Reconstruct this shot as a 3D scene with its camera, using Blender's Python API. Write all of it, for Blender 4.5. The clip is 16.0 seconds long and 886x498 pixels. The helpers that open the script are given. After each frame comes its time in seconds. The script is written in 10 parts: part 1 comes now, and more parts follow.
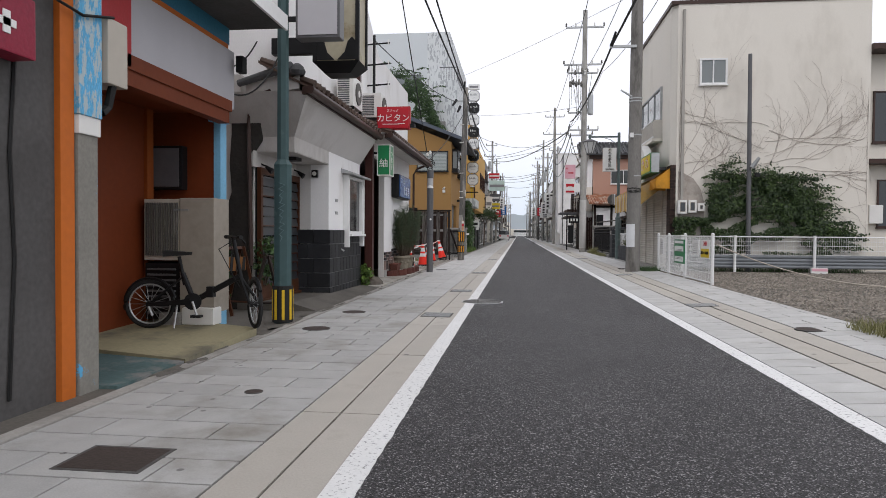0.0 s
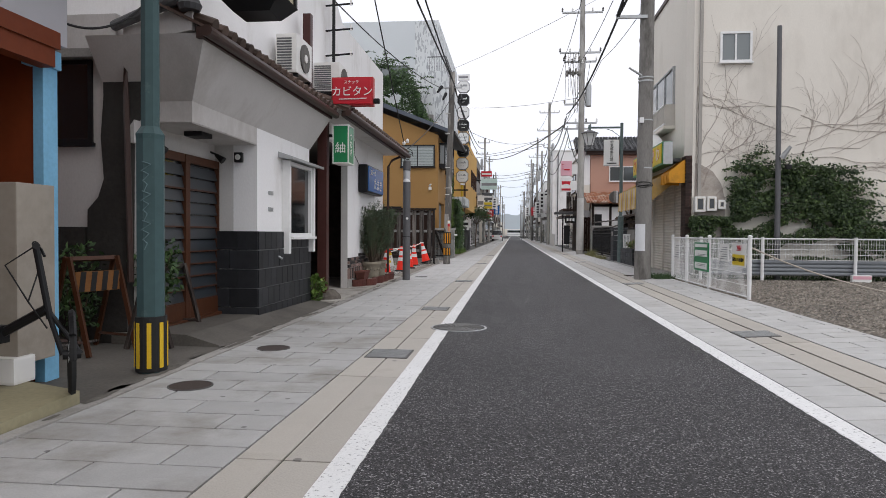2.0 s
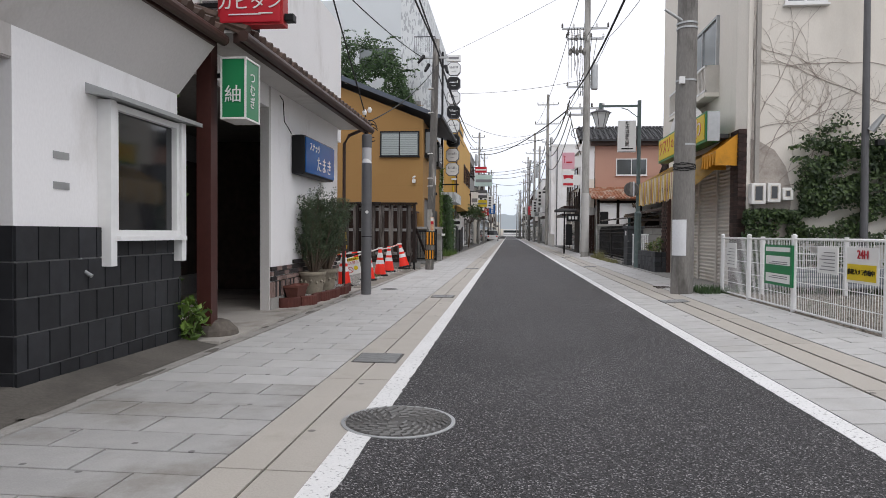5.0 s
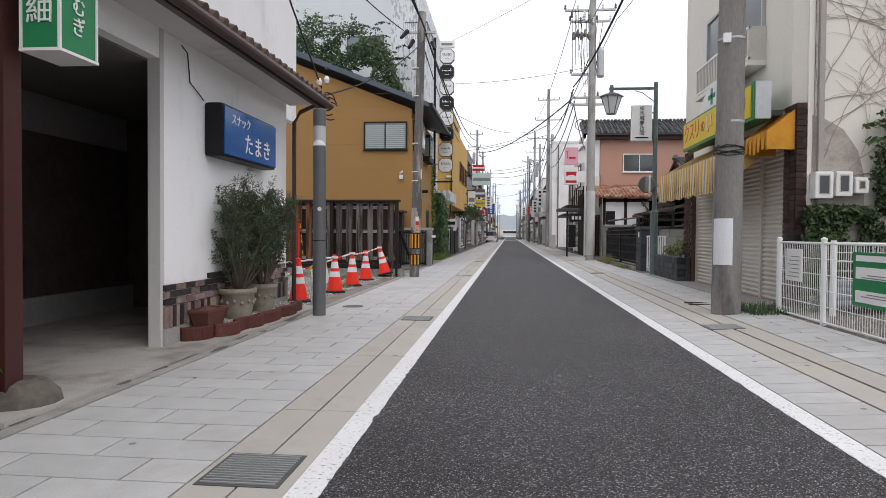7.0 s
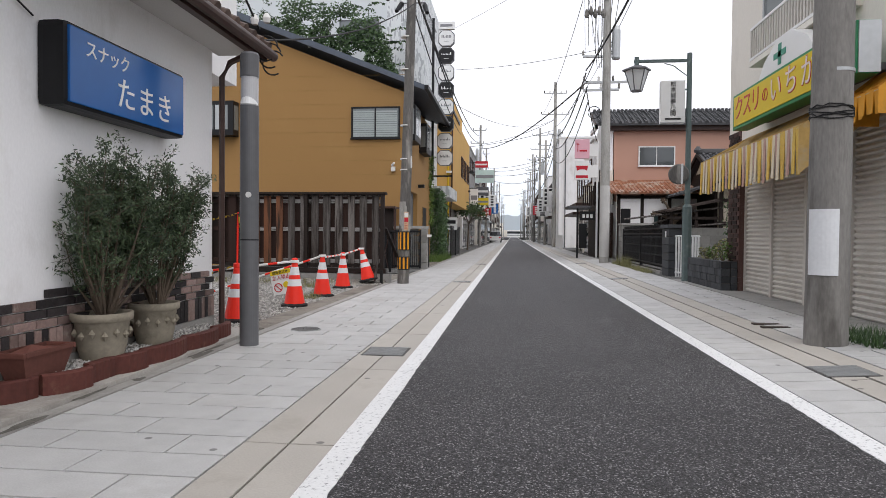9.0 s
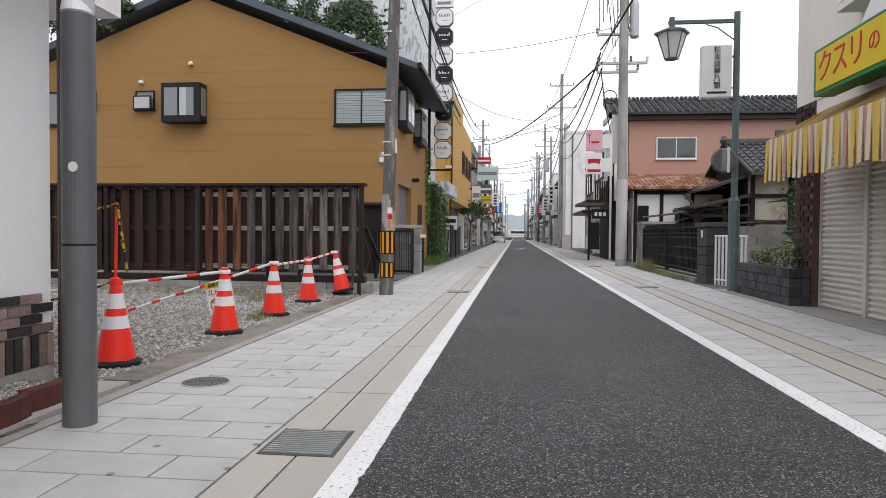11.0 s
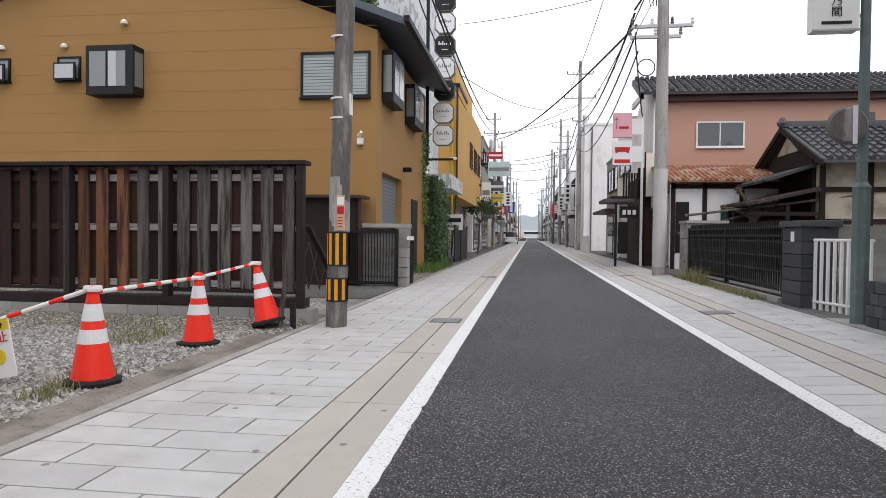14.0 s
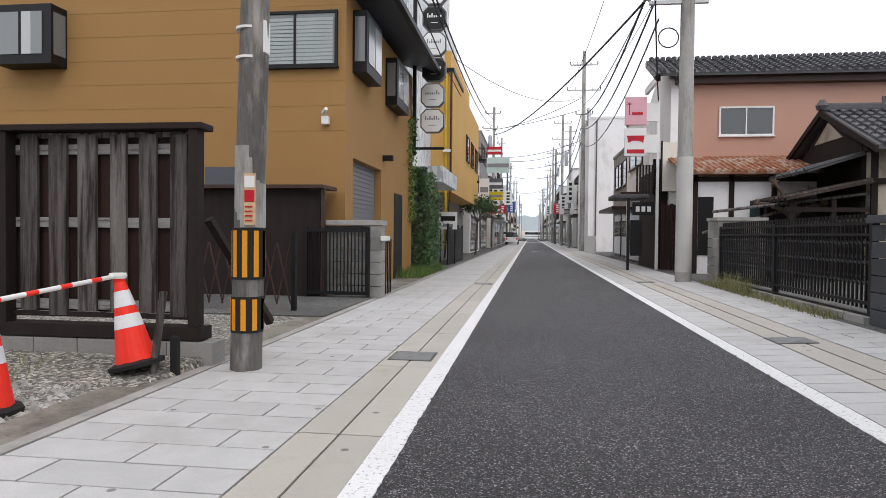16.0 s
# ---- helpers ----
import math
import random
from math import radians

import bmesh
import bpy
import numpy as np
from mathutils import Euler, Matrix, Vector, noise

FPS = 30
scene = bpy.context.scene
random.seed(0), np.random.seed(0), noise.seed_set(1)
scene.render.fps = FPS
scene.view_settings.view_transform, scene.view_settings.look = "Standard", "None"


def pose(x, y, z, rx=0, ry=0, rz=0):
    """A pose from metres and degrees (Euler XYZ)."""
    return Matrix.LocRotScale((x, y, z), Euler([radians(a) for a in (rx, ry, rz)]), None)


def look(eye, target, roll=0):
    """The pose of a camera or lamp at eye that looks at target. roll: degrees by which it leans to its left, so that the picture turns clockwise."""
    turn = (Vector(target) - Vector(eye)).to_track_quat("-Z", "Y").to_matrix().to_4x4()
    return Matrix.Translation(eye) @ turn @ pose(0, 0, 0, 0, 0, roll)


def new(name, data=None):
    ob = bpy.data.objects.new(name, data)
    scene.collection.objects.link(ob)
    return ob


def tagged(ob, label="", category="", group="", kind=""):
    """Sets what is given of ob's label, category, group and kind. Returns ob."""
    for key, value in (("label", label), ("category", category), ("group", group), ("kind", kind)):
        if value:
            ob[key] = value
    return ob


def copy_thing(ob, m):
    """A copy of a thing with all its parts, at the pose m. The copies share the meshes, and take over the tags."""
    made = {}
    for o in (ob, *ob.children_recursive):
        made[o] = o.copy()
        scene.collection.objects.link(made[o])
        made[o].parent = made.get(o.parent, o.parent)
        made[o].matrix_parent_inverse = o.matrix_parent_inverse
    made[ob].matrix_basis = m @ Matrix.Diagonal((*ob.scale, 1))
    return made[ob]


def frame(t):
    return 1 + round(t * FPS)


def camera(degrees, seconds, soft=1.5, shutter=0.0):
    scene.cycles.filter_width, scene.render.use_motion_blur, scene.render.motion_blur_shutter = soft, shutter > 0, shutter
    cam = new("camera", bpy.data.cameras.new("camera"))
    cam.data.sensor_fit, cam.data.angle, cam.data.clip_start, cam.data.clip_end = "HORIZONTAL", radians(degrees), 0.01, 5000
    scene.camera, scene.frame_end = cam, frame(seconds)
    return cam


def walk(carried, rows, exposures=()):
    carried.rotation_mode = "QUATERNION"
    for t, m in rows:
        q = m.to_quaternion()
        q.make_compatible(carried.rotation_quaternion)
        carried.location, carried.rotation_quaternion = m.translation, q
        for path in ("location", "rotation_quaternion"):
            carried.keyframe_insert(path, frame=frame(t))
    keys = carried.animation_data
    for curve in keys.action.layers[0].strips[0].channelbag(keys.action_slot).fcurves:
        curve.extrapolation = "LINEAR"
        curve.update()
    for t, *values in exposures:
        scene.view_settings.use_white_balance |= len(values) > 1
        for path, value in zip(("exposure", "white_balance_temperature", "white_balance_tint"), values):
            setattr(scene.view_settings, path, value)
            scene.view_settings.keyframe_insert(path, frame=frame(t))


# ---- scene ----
cam = camera(68.0, 16.0, soft=0.7)
METRES, EYE, TILT, LEAN, TURN = 20.784, 1.06, -0.8, 0.09, 6.55
ROWS = [
    (0.0, 0.0, 0.0, 0.0, 0.01, -0.59, -0.5),
    (0.5, 0.0054, 0.0311, 0.0011, -0.3, -0.59, -0.46),
    (1.0, 0.009, 0.0609, 0.0029, -0.57, -0.58, -0.5),
    (1.5, 0.0139, 0.0917, 0.0025, -0.75, -0.57, -0.47),
    (2.0, 0.0165, 0.1227, 0.0034, -0.52, -0.58, -0.5),
    (2.5, 0.0208, 0.1539, 0.0028, -0.3, -0.56, -0.51),
    (3.0, 0.0237, 0.1848, 0.0032, -0.07, -0.58, -0.5),
    (3.5, 0.0279, 0.2154, 0.0029, -0.1, -0.55, -0.52),
    (4.0, 0.0305, 0.247, 0.0032, -0.39, -0.57, -0.53),
    (6.5, 0.0487, 0.4013, 0.0081, -0.98, -0.55, -0.52),
    (7.0, 0.0549, 0.4322, 0.0084, -0.86, -0.51, -0.48),
    (7.5, 0.058, 0.4634, 0.0089, -0.66, -0.55, -0.49),
    (8.0, 0.0617, 0.4952, 0.0081, -0.82, -0.53, -0.49),
    (8.5, 0.0633, 0.5266, 0.0088, -0.6, -0.54, -0.53),
    (9.0, 0.0667, 0.5575, 0.0086, -0.52, -0.49, -0.58),
    (11.5, 0.0796, 0.7134, 0.0112, -0.07, -0.5, -0.54),
    (12.0, 0.0827, 0.7438, 0.0126, 0.14, -0.48, -0.6),
    (12.5, 0.0876, 0.7753, 0.0131, 0.35, -0.47, -0.59),
    (13.0, 0.0909, 0.8062, 0.0141, 0.57, -0.46, -0.64),
    (13.5, 0.0953, 0.8375, 0.0139, 0.72, -0.43, -0.59),
    (14.0, 0.0973, 0.869, 0.0144, 0.94, -0.46, -0.67),
    (14.5, 0.1016, 0.9004, 0.0141, 0.76, -0.44, -0.64),
    (15.0, 0.1042, 0.9313, 0.0141, 0.69, -0.42, -0.66),
    (15.5, 0.1076, 0.9616, 0.014, 0.88, -0.4, -0.69),
    (16.0, 0.1098, 0.9927, 0.0153, 0.99, -0.43, -0.67),
]
walk(cam, [(t, pose(0, 0, EYE, TILT, LEAN, TURN) @ pose(METRES * (x + 0.0035 * y), METRES * y, METRES * z, 90 + pitch, roll, yaw)) for t, x, y, z, yaw, pitch, roll in ROWS],
     [(t, stops, 6640, 12.5) for t, stops in ((0.0, 0.04), (3.5, 0.08), (7.0, 0.22), (9.0, 0.28), (12.5, 0.34), (16.0, 0.40))])

# ---- daylight: bright overcast ----
world = bpy.data.worlds.new("overcast_sky")
world.use_nodes = True
scene.world = world
wn, wl = world.node_tree.nodes, world.node_tree.links
wn.clear()
w_out, w_bg, w_sky, w_mix = wn.new("ShaderNodeOutputWorld"), wn.new("ShaderNodeBackground"), wn.new("ShaderNodeTexSky"), wn.new("ShaderNodeMixRGB")
w_co, w_noise, w_ramp, w_gain = wn.new("ShaderNodeTexCoord"), wn.new("ShaderNodeTexNoise"), wn.new("ShaderNodeValToRGB"), wn.new("ShaderNodeMixRGB")
w_sky.sky_type, w_sky.sun_disc, w_sky.sun_elevation, w_sky.sun_rotation = "NISHITA", False, radians(55), radians(150)
w_gain.blend_type, w_gain.inputs[0].default_value, w_gain.inputs[2].default_value = "MULTIPLY", 1.0, (0.12, 0.12, 0.12, 1)
w_map = wn.new("ShaderNodeMapping")
w_map.inputs["Scale"].default_value = (1, 1, 3.5)
w_noise.inputs["Scale"].default_value, w_noise.inputs["Detail"].default_value = 2.2, 4
w_ramp.color_ramp.elements[0].position, w_ramp.color_ramp.elements[0].color = 0.32, (0.84, 0.90, 1.0, 1)
w_ramp.color_ramp.elements[1].position, w_ramp.color_ramp.elements[1].color = 0.66, (0.98, 0.99, 1.04, 1)
w_mix.inputs[0].default_value = 0.93
wl.new(w_co.outputs["Generated"], w_map.inputs[0])
wl.new(w_map.outputs[0], w_noise.inputs["Vector"])
wl.new(w_noise.outputs[0], w_ramp.inputs[0])
wl.new(w_sky.outputs[0], w_gain.inputs[1])
wl.new(w_gain.outputs[0], w_mix.inputs[1])
wl.new(w_ramp.outputs[0], w_mix.inputs[2])
w_sep, w_low, w_dim = wn.new("ShaderNodeSeparateXYZ"), wn.new("ShaderNodeValToRGB"), wn.new("ShaderNodeMixRGB")
w_low.color_ramp.elements[0].position, w_low.color_ramp.elements[0].color = 0.0, (0.76, 0.82, 0.88, 1)
w_low.color_ramp.elements[1].position, w_low.color_ramp.elements[1].color = 0.16, (1, 1, 1, 1)
w_dim.blend_type, w_dim.inputs[0].default_value = "MULTIPLY", 1.0
wl.new(w_co.outputs["Generated"], w_sep.inputs[0])
wl.new(w_sep.outputs["Z"], w_low.inputs[0])
wl.new(w_mix.outputs[0], w_dim.inputs[1])
wl.new(w_low.outputs[0], w_dim.inputs[2])
wl.new(w_dim.outputs[0], w_bg.inputs[0])
w_bg.inputs[1].default_value = 1.12
wl.new(w_bg.outputs[0], w_out.inputs[0])

sun = new("sun", bpy.data.lights.new("sun", "SUN"))
sun.data.energy, sun.data.angle, sun.data.color = 0.7, radians(40), (1.0, 0.97, 0.93)
sun.matrix_world = look((14, -10, 30), (0, 12, 0))


# ---- materials ----
MATS = {}


def link_chain(nt, *pairs):
    for a, b in pairs:
        nt.links.new(a, b)


def surf(name, base, rough=0.8, metal=0.0, vary=0.18, fine=40.0, coarse=1.6, bump=0.15, stain=None, stain_at=(0.52, 0.72),
         stain_scale=1.2, island=0.0, stretch=(1, 1, 1), spec=0.28, stain_detail=8, spots=None):
    """A painted, stony or wooden surface: grain and blotches at two scales, an optional stain colour, fine relief."""
    if name in MATS:
        return MATS[name]
    m = bpy.data.materials.new(name)
    m.use_nodes = True
    nt = m.node_tree
    n = nt.nodes
    b = n["Principled BSDF"]
    geo, mp = n.new("ShaderNodeNewGeometry"), n.new("ShaderNodeMapping")
    mp.inputs["Scale"].default_value = stretch
    n1, n2 = n.new("ShaderNodeTexNoise"), n.new("ShaderNodeTexNoise")
    n1.inputs["Scale"].default_value, n1.inputs["Detail"].default_value = fine, 5
    n2.inputs["Scale"].default_value, n2.inputs["Detail"].default_value = coarse, 6
    add = n.new("ShaderNodeMath")
    add.operation = "ADD"
    rng = n.new("ShaderNodeMapRange")
    rng.inputs[1].default_value, rng.inputs[2].default_value = 0.6, 1.4
    rng.inputs[3].default_value, rng.inputs[4].default_value = 1 - vary, 1 + vary
    link_chain(nt, (geo.outputs["Position"], mp.inputs[0]), (mp.outputs[0], n1.inputs["Vector"]), (mp.outputs[0], n2.inputs["Vector"]),
               (n1.outputs[0], add.inputs[0]), (n2.outputs[0], add.inputs[1]), (add.outputs[0], rng.inputs[0]))
    factor = rng.outputs[0]
    if island:
        info = n.new("ShaderNodeObjectInfo")
        r2, mul = n.new("ShaderNodeMapRange"), n.new("ShaderNodeMath")
        both, frac = n.new("ShaderNodeMath"), n.new("ShaderNodeMath")
        both.operation, frac.operation = "ADD", "FRACT"
        r2.inputs[3].default_value, r2.inputs[4].default_value = 1 - island, 1 + island
        mul.operation = "MULTIPLY"
        link_chain(nt, (info.outputs["Random"], both.inputs[0]), (geo.outputs["Random Per Island"], both.inputs[1]), (both.outputs[0], frac.inputs[0]),
                   (frac.outputs[0], r2.inputs[0]), (r2.outputs[0], mul.inputs[0]), (factor, mul.inputs[1]))
        factor = mul.outputs[0]
    col = n.new("ShaderNodeMixRGB")
    col.blend_type, col.inputs[0].default_value = "MULTIPLY", 1.0
    col.inputs[1].default_value = (*base, 1)
    link_chain(nt, (factor, col.inputs[2]))
    out = col.outputs[0]
    if stain:
        n3, ramp, mix = n.new("ShaderNodeTexNoise"), n.new("ShaderNodeMapRange"), n.new("ShaderNodeMixRGB")
        n3.inputs["Scale"].default_value, n3.inputs["Detail"].default_value, n3.inputs["Roughness"].default_value = stain_scale, stain_detail, 0.65
        ramp.inputs[1].default_value, ramp.inputs[2].default_value = stain_at
        mix.inputs[2].default_value = (*stain, 1)
        link_chain(nt, (mp.outputs[0], n3.inputs["Vector"]), (n3.outputs[0], ramp.inputs[0]), (ramp.outputs[0], mix.inputs[0]), (out, mix.inputs[1]))
        out = mix.outputs[0]
    if spots:
        vor, near, pick, both2, mix2 = n.new("ShaderNodeTexVoronoi"), n.new("ShaderNodeMapRange"), n.new("ShaderNodeMath"), n.new("ShaderNodeMath"), n.new("ShaderNodeMixRGB")
        sep = n.new("ShaderNodeSeparateColor")
        vor.voronoi_dimensions = "2D"
        vor.inputs["Scale"].default_value = spots[0]
        near.inputs[1].default_value, near.inputs[2].default_value, near.inputs[3].default_value, near.inputs[4].default_value = spots[1] * 0.7, spots[1], 0.75, 0.0
        pick.operation, pick.inputs[1].default_value, both2.operation = "LESS_THAN", spots[2], "MULTIPLY"
        mix2.inputs[2].default_value = (0.09, 0.085, 0.08, 1)
        link_chain(nt, (geo.outputs["Position"], vor.inputs["Vector"]), (vor.outputs["Distance"], near.inputs[0]), (vor.outputs["Color"], sep.inputs[0]), (sep.outputs[0], pick.inputs[0]),
                   (near.outputs[0], both2.inputs[0]), (pick.outputs[0], both2.inputs[1]), (both2.outputs[0], mix2.inputs[0]), (out, mix2.inputs[1]))
        out = mix2.outputs[0]
    link_chain(nt, (out, b.inputs["Base Color"]))
    b.inputs["Roughness"].default_value, b.inputs["Metallic"].default_value = rough, metal
    b.inputs["Specular IOR Level"].default_value = spec
    if bump:
        bp = n.new("ShaderNodeBump")
        bp.inputs["Strength"].default_value, bp.inputs["Distance"].default_value = bump, 0.01
        link_chain(nt, (n1.outputs[0], bp.inputs["Height"]), (bp.outputs[0], b.inputs["Normal"]))
    MATS[name] = m
    return m


def speckled(name, base, light, dark, scale, rough=0.9, bump=0.5, blotch=0.25):
    """Stones seen one by one: asphalt and gravel."""
    m = bpy.data.materials.new(name)
    m.use_nodes = True
    nt = m.node_tree
    n = nt.nodes
    b = n["Principled BSDF"]
    geo, vor, n2 = n.new("ShaderNodeNewGeometry"), n.new("ShaderNodeTexVoronoi"), n.new("ShaderNodeTexNoise")
    vor.inputs["Scale"].default_value, n2.inputs["Scale"].default_value, n2.inputs["Detail"].default_value = scale, 0.7, 6
    ramp = n.new("ShaderNodeValToRGB")
    e = ramp.color_ramp.elements
    e[0].position, e[0].color = 0.0, (*dark, 1)
    e[1].position, e[1].color = 1.0, (*light, 1)
    for at, c in ((0.38, [q * 0.55 for q in base]), (0.62, base), (0.86, [q * 1.5 for q in base])):
        k = e.new(at)
        k.color = (*c, 1)
    sep = n.new("ShaderNodeSeparateColor")
    rng, mul = n.new("ShaderNodeMapRange"), n.new("ShaderNodeMixRGB")
    rng.inputs[1].default_value, rng.inputs[2].default_value, rng.inputs[3].default_value, rng.inputs[4].default_value = 0.3, 0.7, 1 - blotch, 1 + blotch
    mul.blend_type, mul.inputs[0].default_value = "MULTIPLY", 1.0
    bp = n.new("ShaderNodeBump")
    bp.inputs["Strength"].default_value, bp.inputs["Distance"].default_value = bump, 0.006
    link_chain(nt, (geo.outputs["Position"], vor.inputs["Vector"]), (geo.outputs["Position"], n2.inputs["Vector"]), (vor.outputs["Color"], sep.inputs[0]),
               (sep.outputs[0], ramp.inputs[0]), (n2.outputs[0], rng.inputs[0]), (ramp.outputs[0], mul.inputs[1]), (rng.outputs[0], mul.inputs[2]),
               (mul.outputs[0], b.inputs["Base Color"]), (vor.outputs["Distance"], bp.inputs["Height"]), (bp.outputs[0], b.inputs["Normal"]))
    b.inputs["Roughness"].default_value = rough
    return m


def glassy(name, tint, rough=0.06):
    m = bpy.data.materials.new(name)
    m.use_nodes = True
    b = m.node_tree.nodes["Principled BSDF"]
    b.inputs["Base Color"].default_value, b.inputs["Roughness"].default_value = (*tint, 1), rough
    b.inputs["Specular IOR Level"].default_value = 0.8
    n = m.node_tree.nodes
    geo, no, bp = n.new("ShaderNodeNewGeometry"), n.new("ShaderNodeTexNoise"), n.new("ShaderNodeBump")
    no.inputs["Scale"].default_value = 1.5
    bp.inputs["Strength"].default_value, bp.inputs["Distance"].default_value = 0.1, 0.02
    link_chain(m.node_tree, (geo.outputs["Position"], no.inputs["Vector"]), (no.outputs[0], bp.inputs["Height"]), (bp.outputs[0], b.inputs["Normal"]))
    return m


ASPHALT = speckled("asphalt", (0.046, 0.044, 0.046), (0.40, 0.385, 0.385), (0.003, 0.003, 0.003), 150, 0.72, 1.0, 0.18)
OLD_ASPHALT = speckled("old_asphalt", (0.11, 0.108, 0.10), (0.22, 0.215, 0.2), (0.04, 0.04, 0.04), 120, 0.92, 0.3, 0.3)
GRAVEL = speckled("gravel", (0.24, 0.222, 0.19), (0.55, 0.52, 0.46), (0.06, 0.06, 0.055), 42, 0.95, 1.0, 0.28)
SOIL = speckled("soil_gravel", (0.15, 0.13, 0.105), (0.36, 0.33, 0.28), (0.04, 0.035, 0.03), 50, 0.95, 0.9, 0.3)
LINE_PAINT = surf("worn_line_paint", (0.74, 0.74, 0.73), 0.75, vary=0.08, fine=60, bump=0.3, stain=(0.24, 0.24, 0.24), stain_at=(0.565, 0.66), stain_scale=42)
GRIMY_PAVER = surf("grimy_granite_paver", (0.405, 0.40, 0.388), 0.60, vary=0.14, fine=110, coarse=6, bump=0.15, island=0.07, stain=(0.19, 0.17, 0.135), stain_at=(0.50, 0.74), stain_scale=1.1, spec=0.5, spots=(2.6, 0.05, 0.45))
PAVER = surf("granite_paver", (0.47, 0.465, 0.452), 0.60, vary=0.13, fine=110, coarse=5, bump=0.15, island=0.06, stain=(0.33, 0.31, 0.285), stain_at=(0.54, 0.84), stain_scale=1.1, spec=0.5, spots=(2.2, 0.05, 0.25))
JOINT = surf("joint_mortar", (0.022, 0.021, 0.020), 0.95, fine=80)
GUTTER_LID = surf("beige_concrete", (0.43, 0.40, 0.355), 0.65, vary=0.10, fine=90, coarse=2, bump=0.2, island=0.05, stain=(0.31, 0.28, 0.235), stain_at=(0.55, 0.85), stain_scale=2, spec=0.45, spots=(2.0, 0.05, 0.3))
KERB = surf("kerb_concrete", (0.35, 0.335, 0.31), 0.9, fine=60, bump=0.3, stain=(0.22, 0.21, 0.19), stain_at=(0.45, 0.75), stain_scale=3)
CONCRETE = surf("concrete", (0.33, 0.32, 0.30), 0.9, vary=0.2, fine=50, coarse=2, bump=0.25, stain=(0.16, 0.155, 0.145), stain_at=(0.5, 0.75), stain_scale=2)
WET_CONCRETE = surf("dark_concrete", (0.12, 0.11, 0.096), 0.75, vary=0.25, fine=40, coarse=1.5, bump=0.2, stain=(0.07, 0.064, 0.057), stain_at=(0.5, 0.72), stain_scale=1.2)
GREY_WALL = surf("grey_mortar_wall", (0.31, 0.30, 0.29), 0.9, vary=0.2, fine=30, coarse=1.0, bump=0.2, stain=(0.18, 0.17, 0.16), stain_at=(0.5, 0.8), stain_scale=0.9)
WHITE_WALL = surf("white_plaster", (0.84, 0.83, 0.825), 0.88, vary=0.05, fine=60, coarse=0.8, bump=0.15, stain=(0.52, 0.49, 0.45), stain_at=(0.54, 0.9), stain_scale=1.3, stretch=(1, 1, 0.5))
# stained white plaster, darkened for the shade under eaves and in the recess
SHADED_WHITE = surf("shaded_stained_white_plaster", (0.55, 0.53, 0.51), 0.9, vary=0.08, fine=60, coarse=0.8, bump=0.15, stain=(0.34, 0.31, 0.28), stain_at=(0.52, 0.82), stain_scale=1.1, stretch=(1, 1, 0.5))
# grey mortar darkened in its base colour to stand for shade beneath the canopy
SHADED_GREY_WALL = surf("shaded_grey_wall", (0.085, 0.081, 0.079), 0.9, vary=0.25, fine=30, coarse=1.0, bump=0.2, stain=(0.05, 0.046, 0.043), stain_at=(0.5, 0.8), stain_scale=0.9)
DARK_MORTAR = surf("dark_mortar", (0.036, 0.033, 0.030), 0.92, vary=0.3, fine=25, coarse=3, bump=0.5)
CREAM_WALL = surf("cream_stucco", (0.73, 0.69, 0.62), 0.9, vary=0.06, fine=50, coarse=0.5, bump=0.15, stain=(0.50, 0.46, 0.40), stain_at=(0.54, 0.85), stain_scale=0.5, stretch=(1, 1, 0.45))
OCHRE_WALL = surf("ochre_siding", (0.315, 0.178, 0.064), 0.8, vary=0.05, fine=60, coarse=0.5, bump=0.08, stain=(0.36, 0.22, 0.08), stain_at=(0.55, 0.9), stain_scale=0.6)
PINK_WALL = surf("salmon_mortar", (0.50, 0.295, 0.225), 0.9, vary=0.08, fine=40, coarse=0.6, bump=0.12)
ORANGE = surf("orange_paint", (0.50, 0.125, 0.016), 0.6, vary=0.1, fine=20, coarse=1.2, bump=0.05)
# the shop's orange again, with the recess shade put into the colour
SHADED_ORANGE = surf("shaded_orange_paint", (0.16, 0.032, 0.008), 0.6, vary=0.12, fine=20, coarse=1.2, bump=0.05)
RED_PAINT = surf("red_paint", (0.42, 0.03, 0.035), 0.5, vary=0.1)
BLUE_PAINT = surf("pale_blue_paint", (0.20, 0.46, 0.66), 0.6, vary=0.12)
TEAL = surf("teal_blue_beam", (0.03, 0.16, 0.25), 0.6, vary=0.15)
FLAKED = surf("flaking_blue_paint", (0.10, 0.38, 0.62), 0.75, vary=0.3, fine=80, bump=0.5, stain=(0.42, 0.50, 0.52), stain_at=(0.47, 0.53), stain_scale=18, stretch=(1, 1, 0.4))
OLD_PILLAR = surf("weathered_pillar", (0.22, 0.21, 0.185), 0.9, vary=0.2, fine=40, bump=0.3, stain=(0.10, 0.36, 0.60), stain_at=(0.66, 0.68), stain_scale=3.5)
PANEL_WHITE = surf("blank_sign_face", (0.46, 0.45, 0.47), 0.45, vary=0.05, fine=3, coarse=1.5, bump=0.02)
BLACK_TILE = surf("black_stone_tile", (0.022, 0.023, 0.026), 0.5, vary=0.3, fine=12, coarse=3, bump=0.12, island=0.35)
TILE_GROUT = surf("pale_grout", (0.24, 0.24, 0.24), 0.9)
ROOF_TILE = surf("roof_tile", (0.075, 0.075, 0.078), 0.55, vary=0.3, fine=20, coarse=2, bump=0.15, island=0.35)
BROWN_TILE = surf("brown_roof_tile", (0.085, 0.055, 0.042), 0.5, vary=0.3, fine=20, coarse=2, bump=0.15, island=0.3)
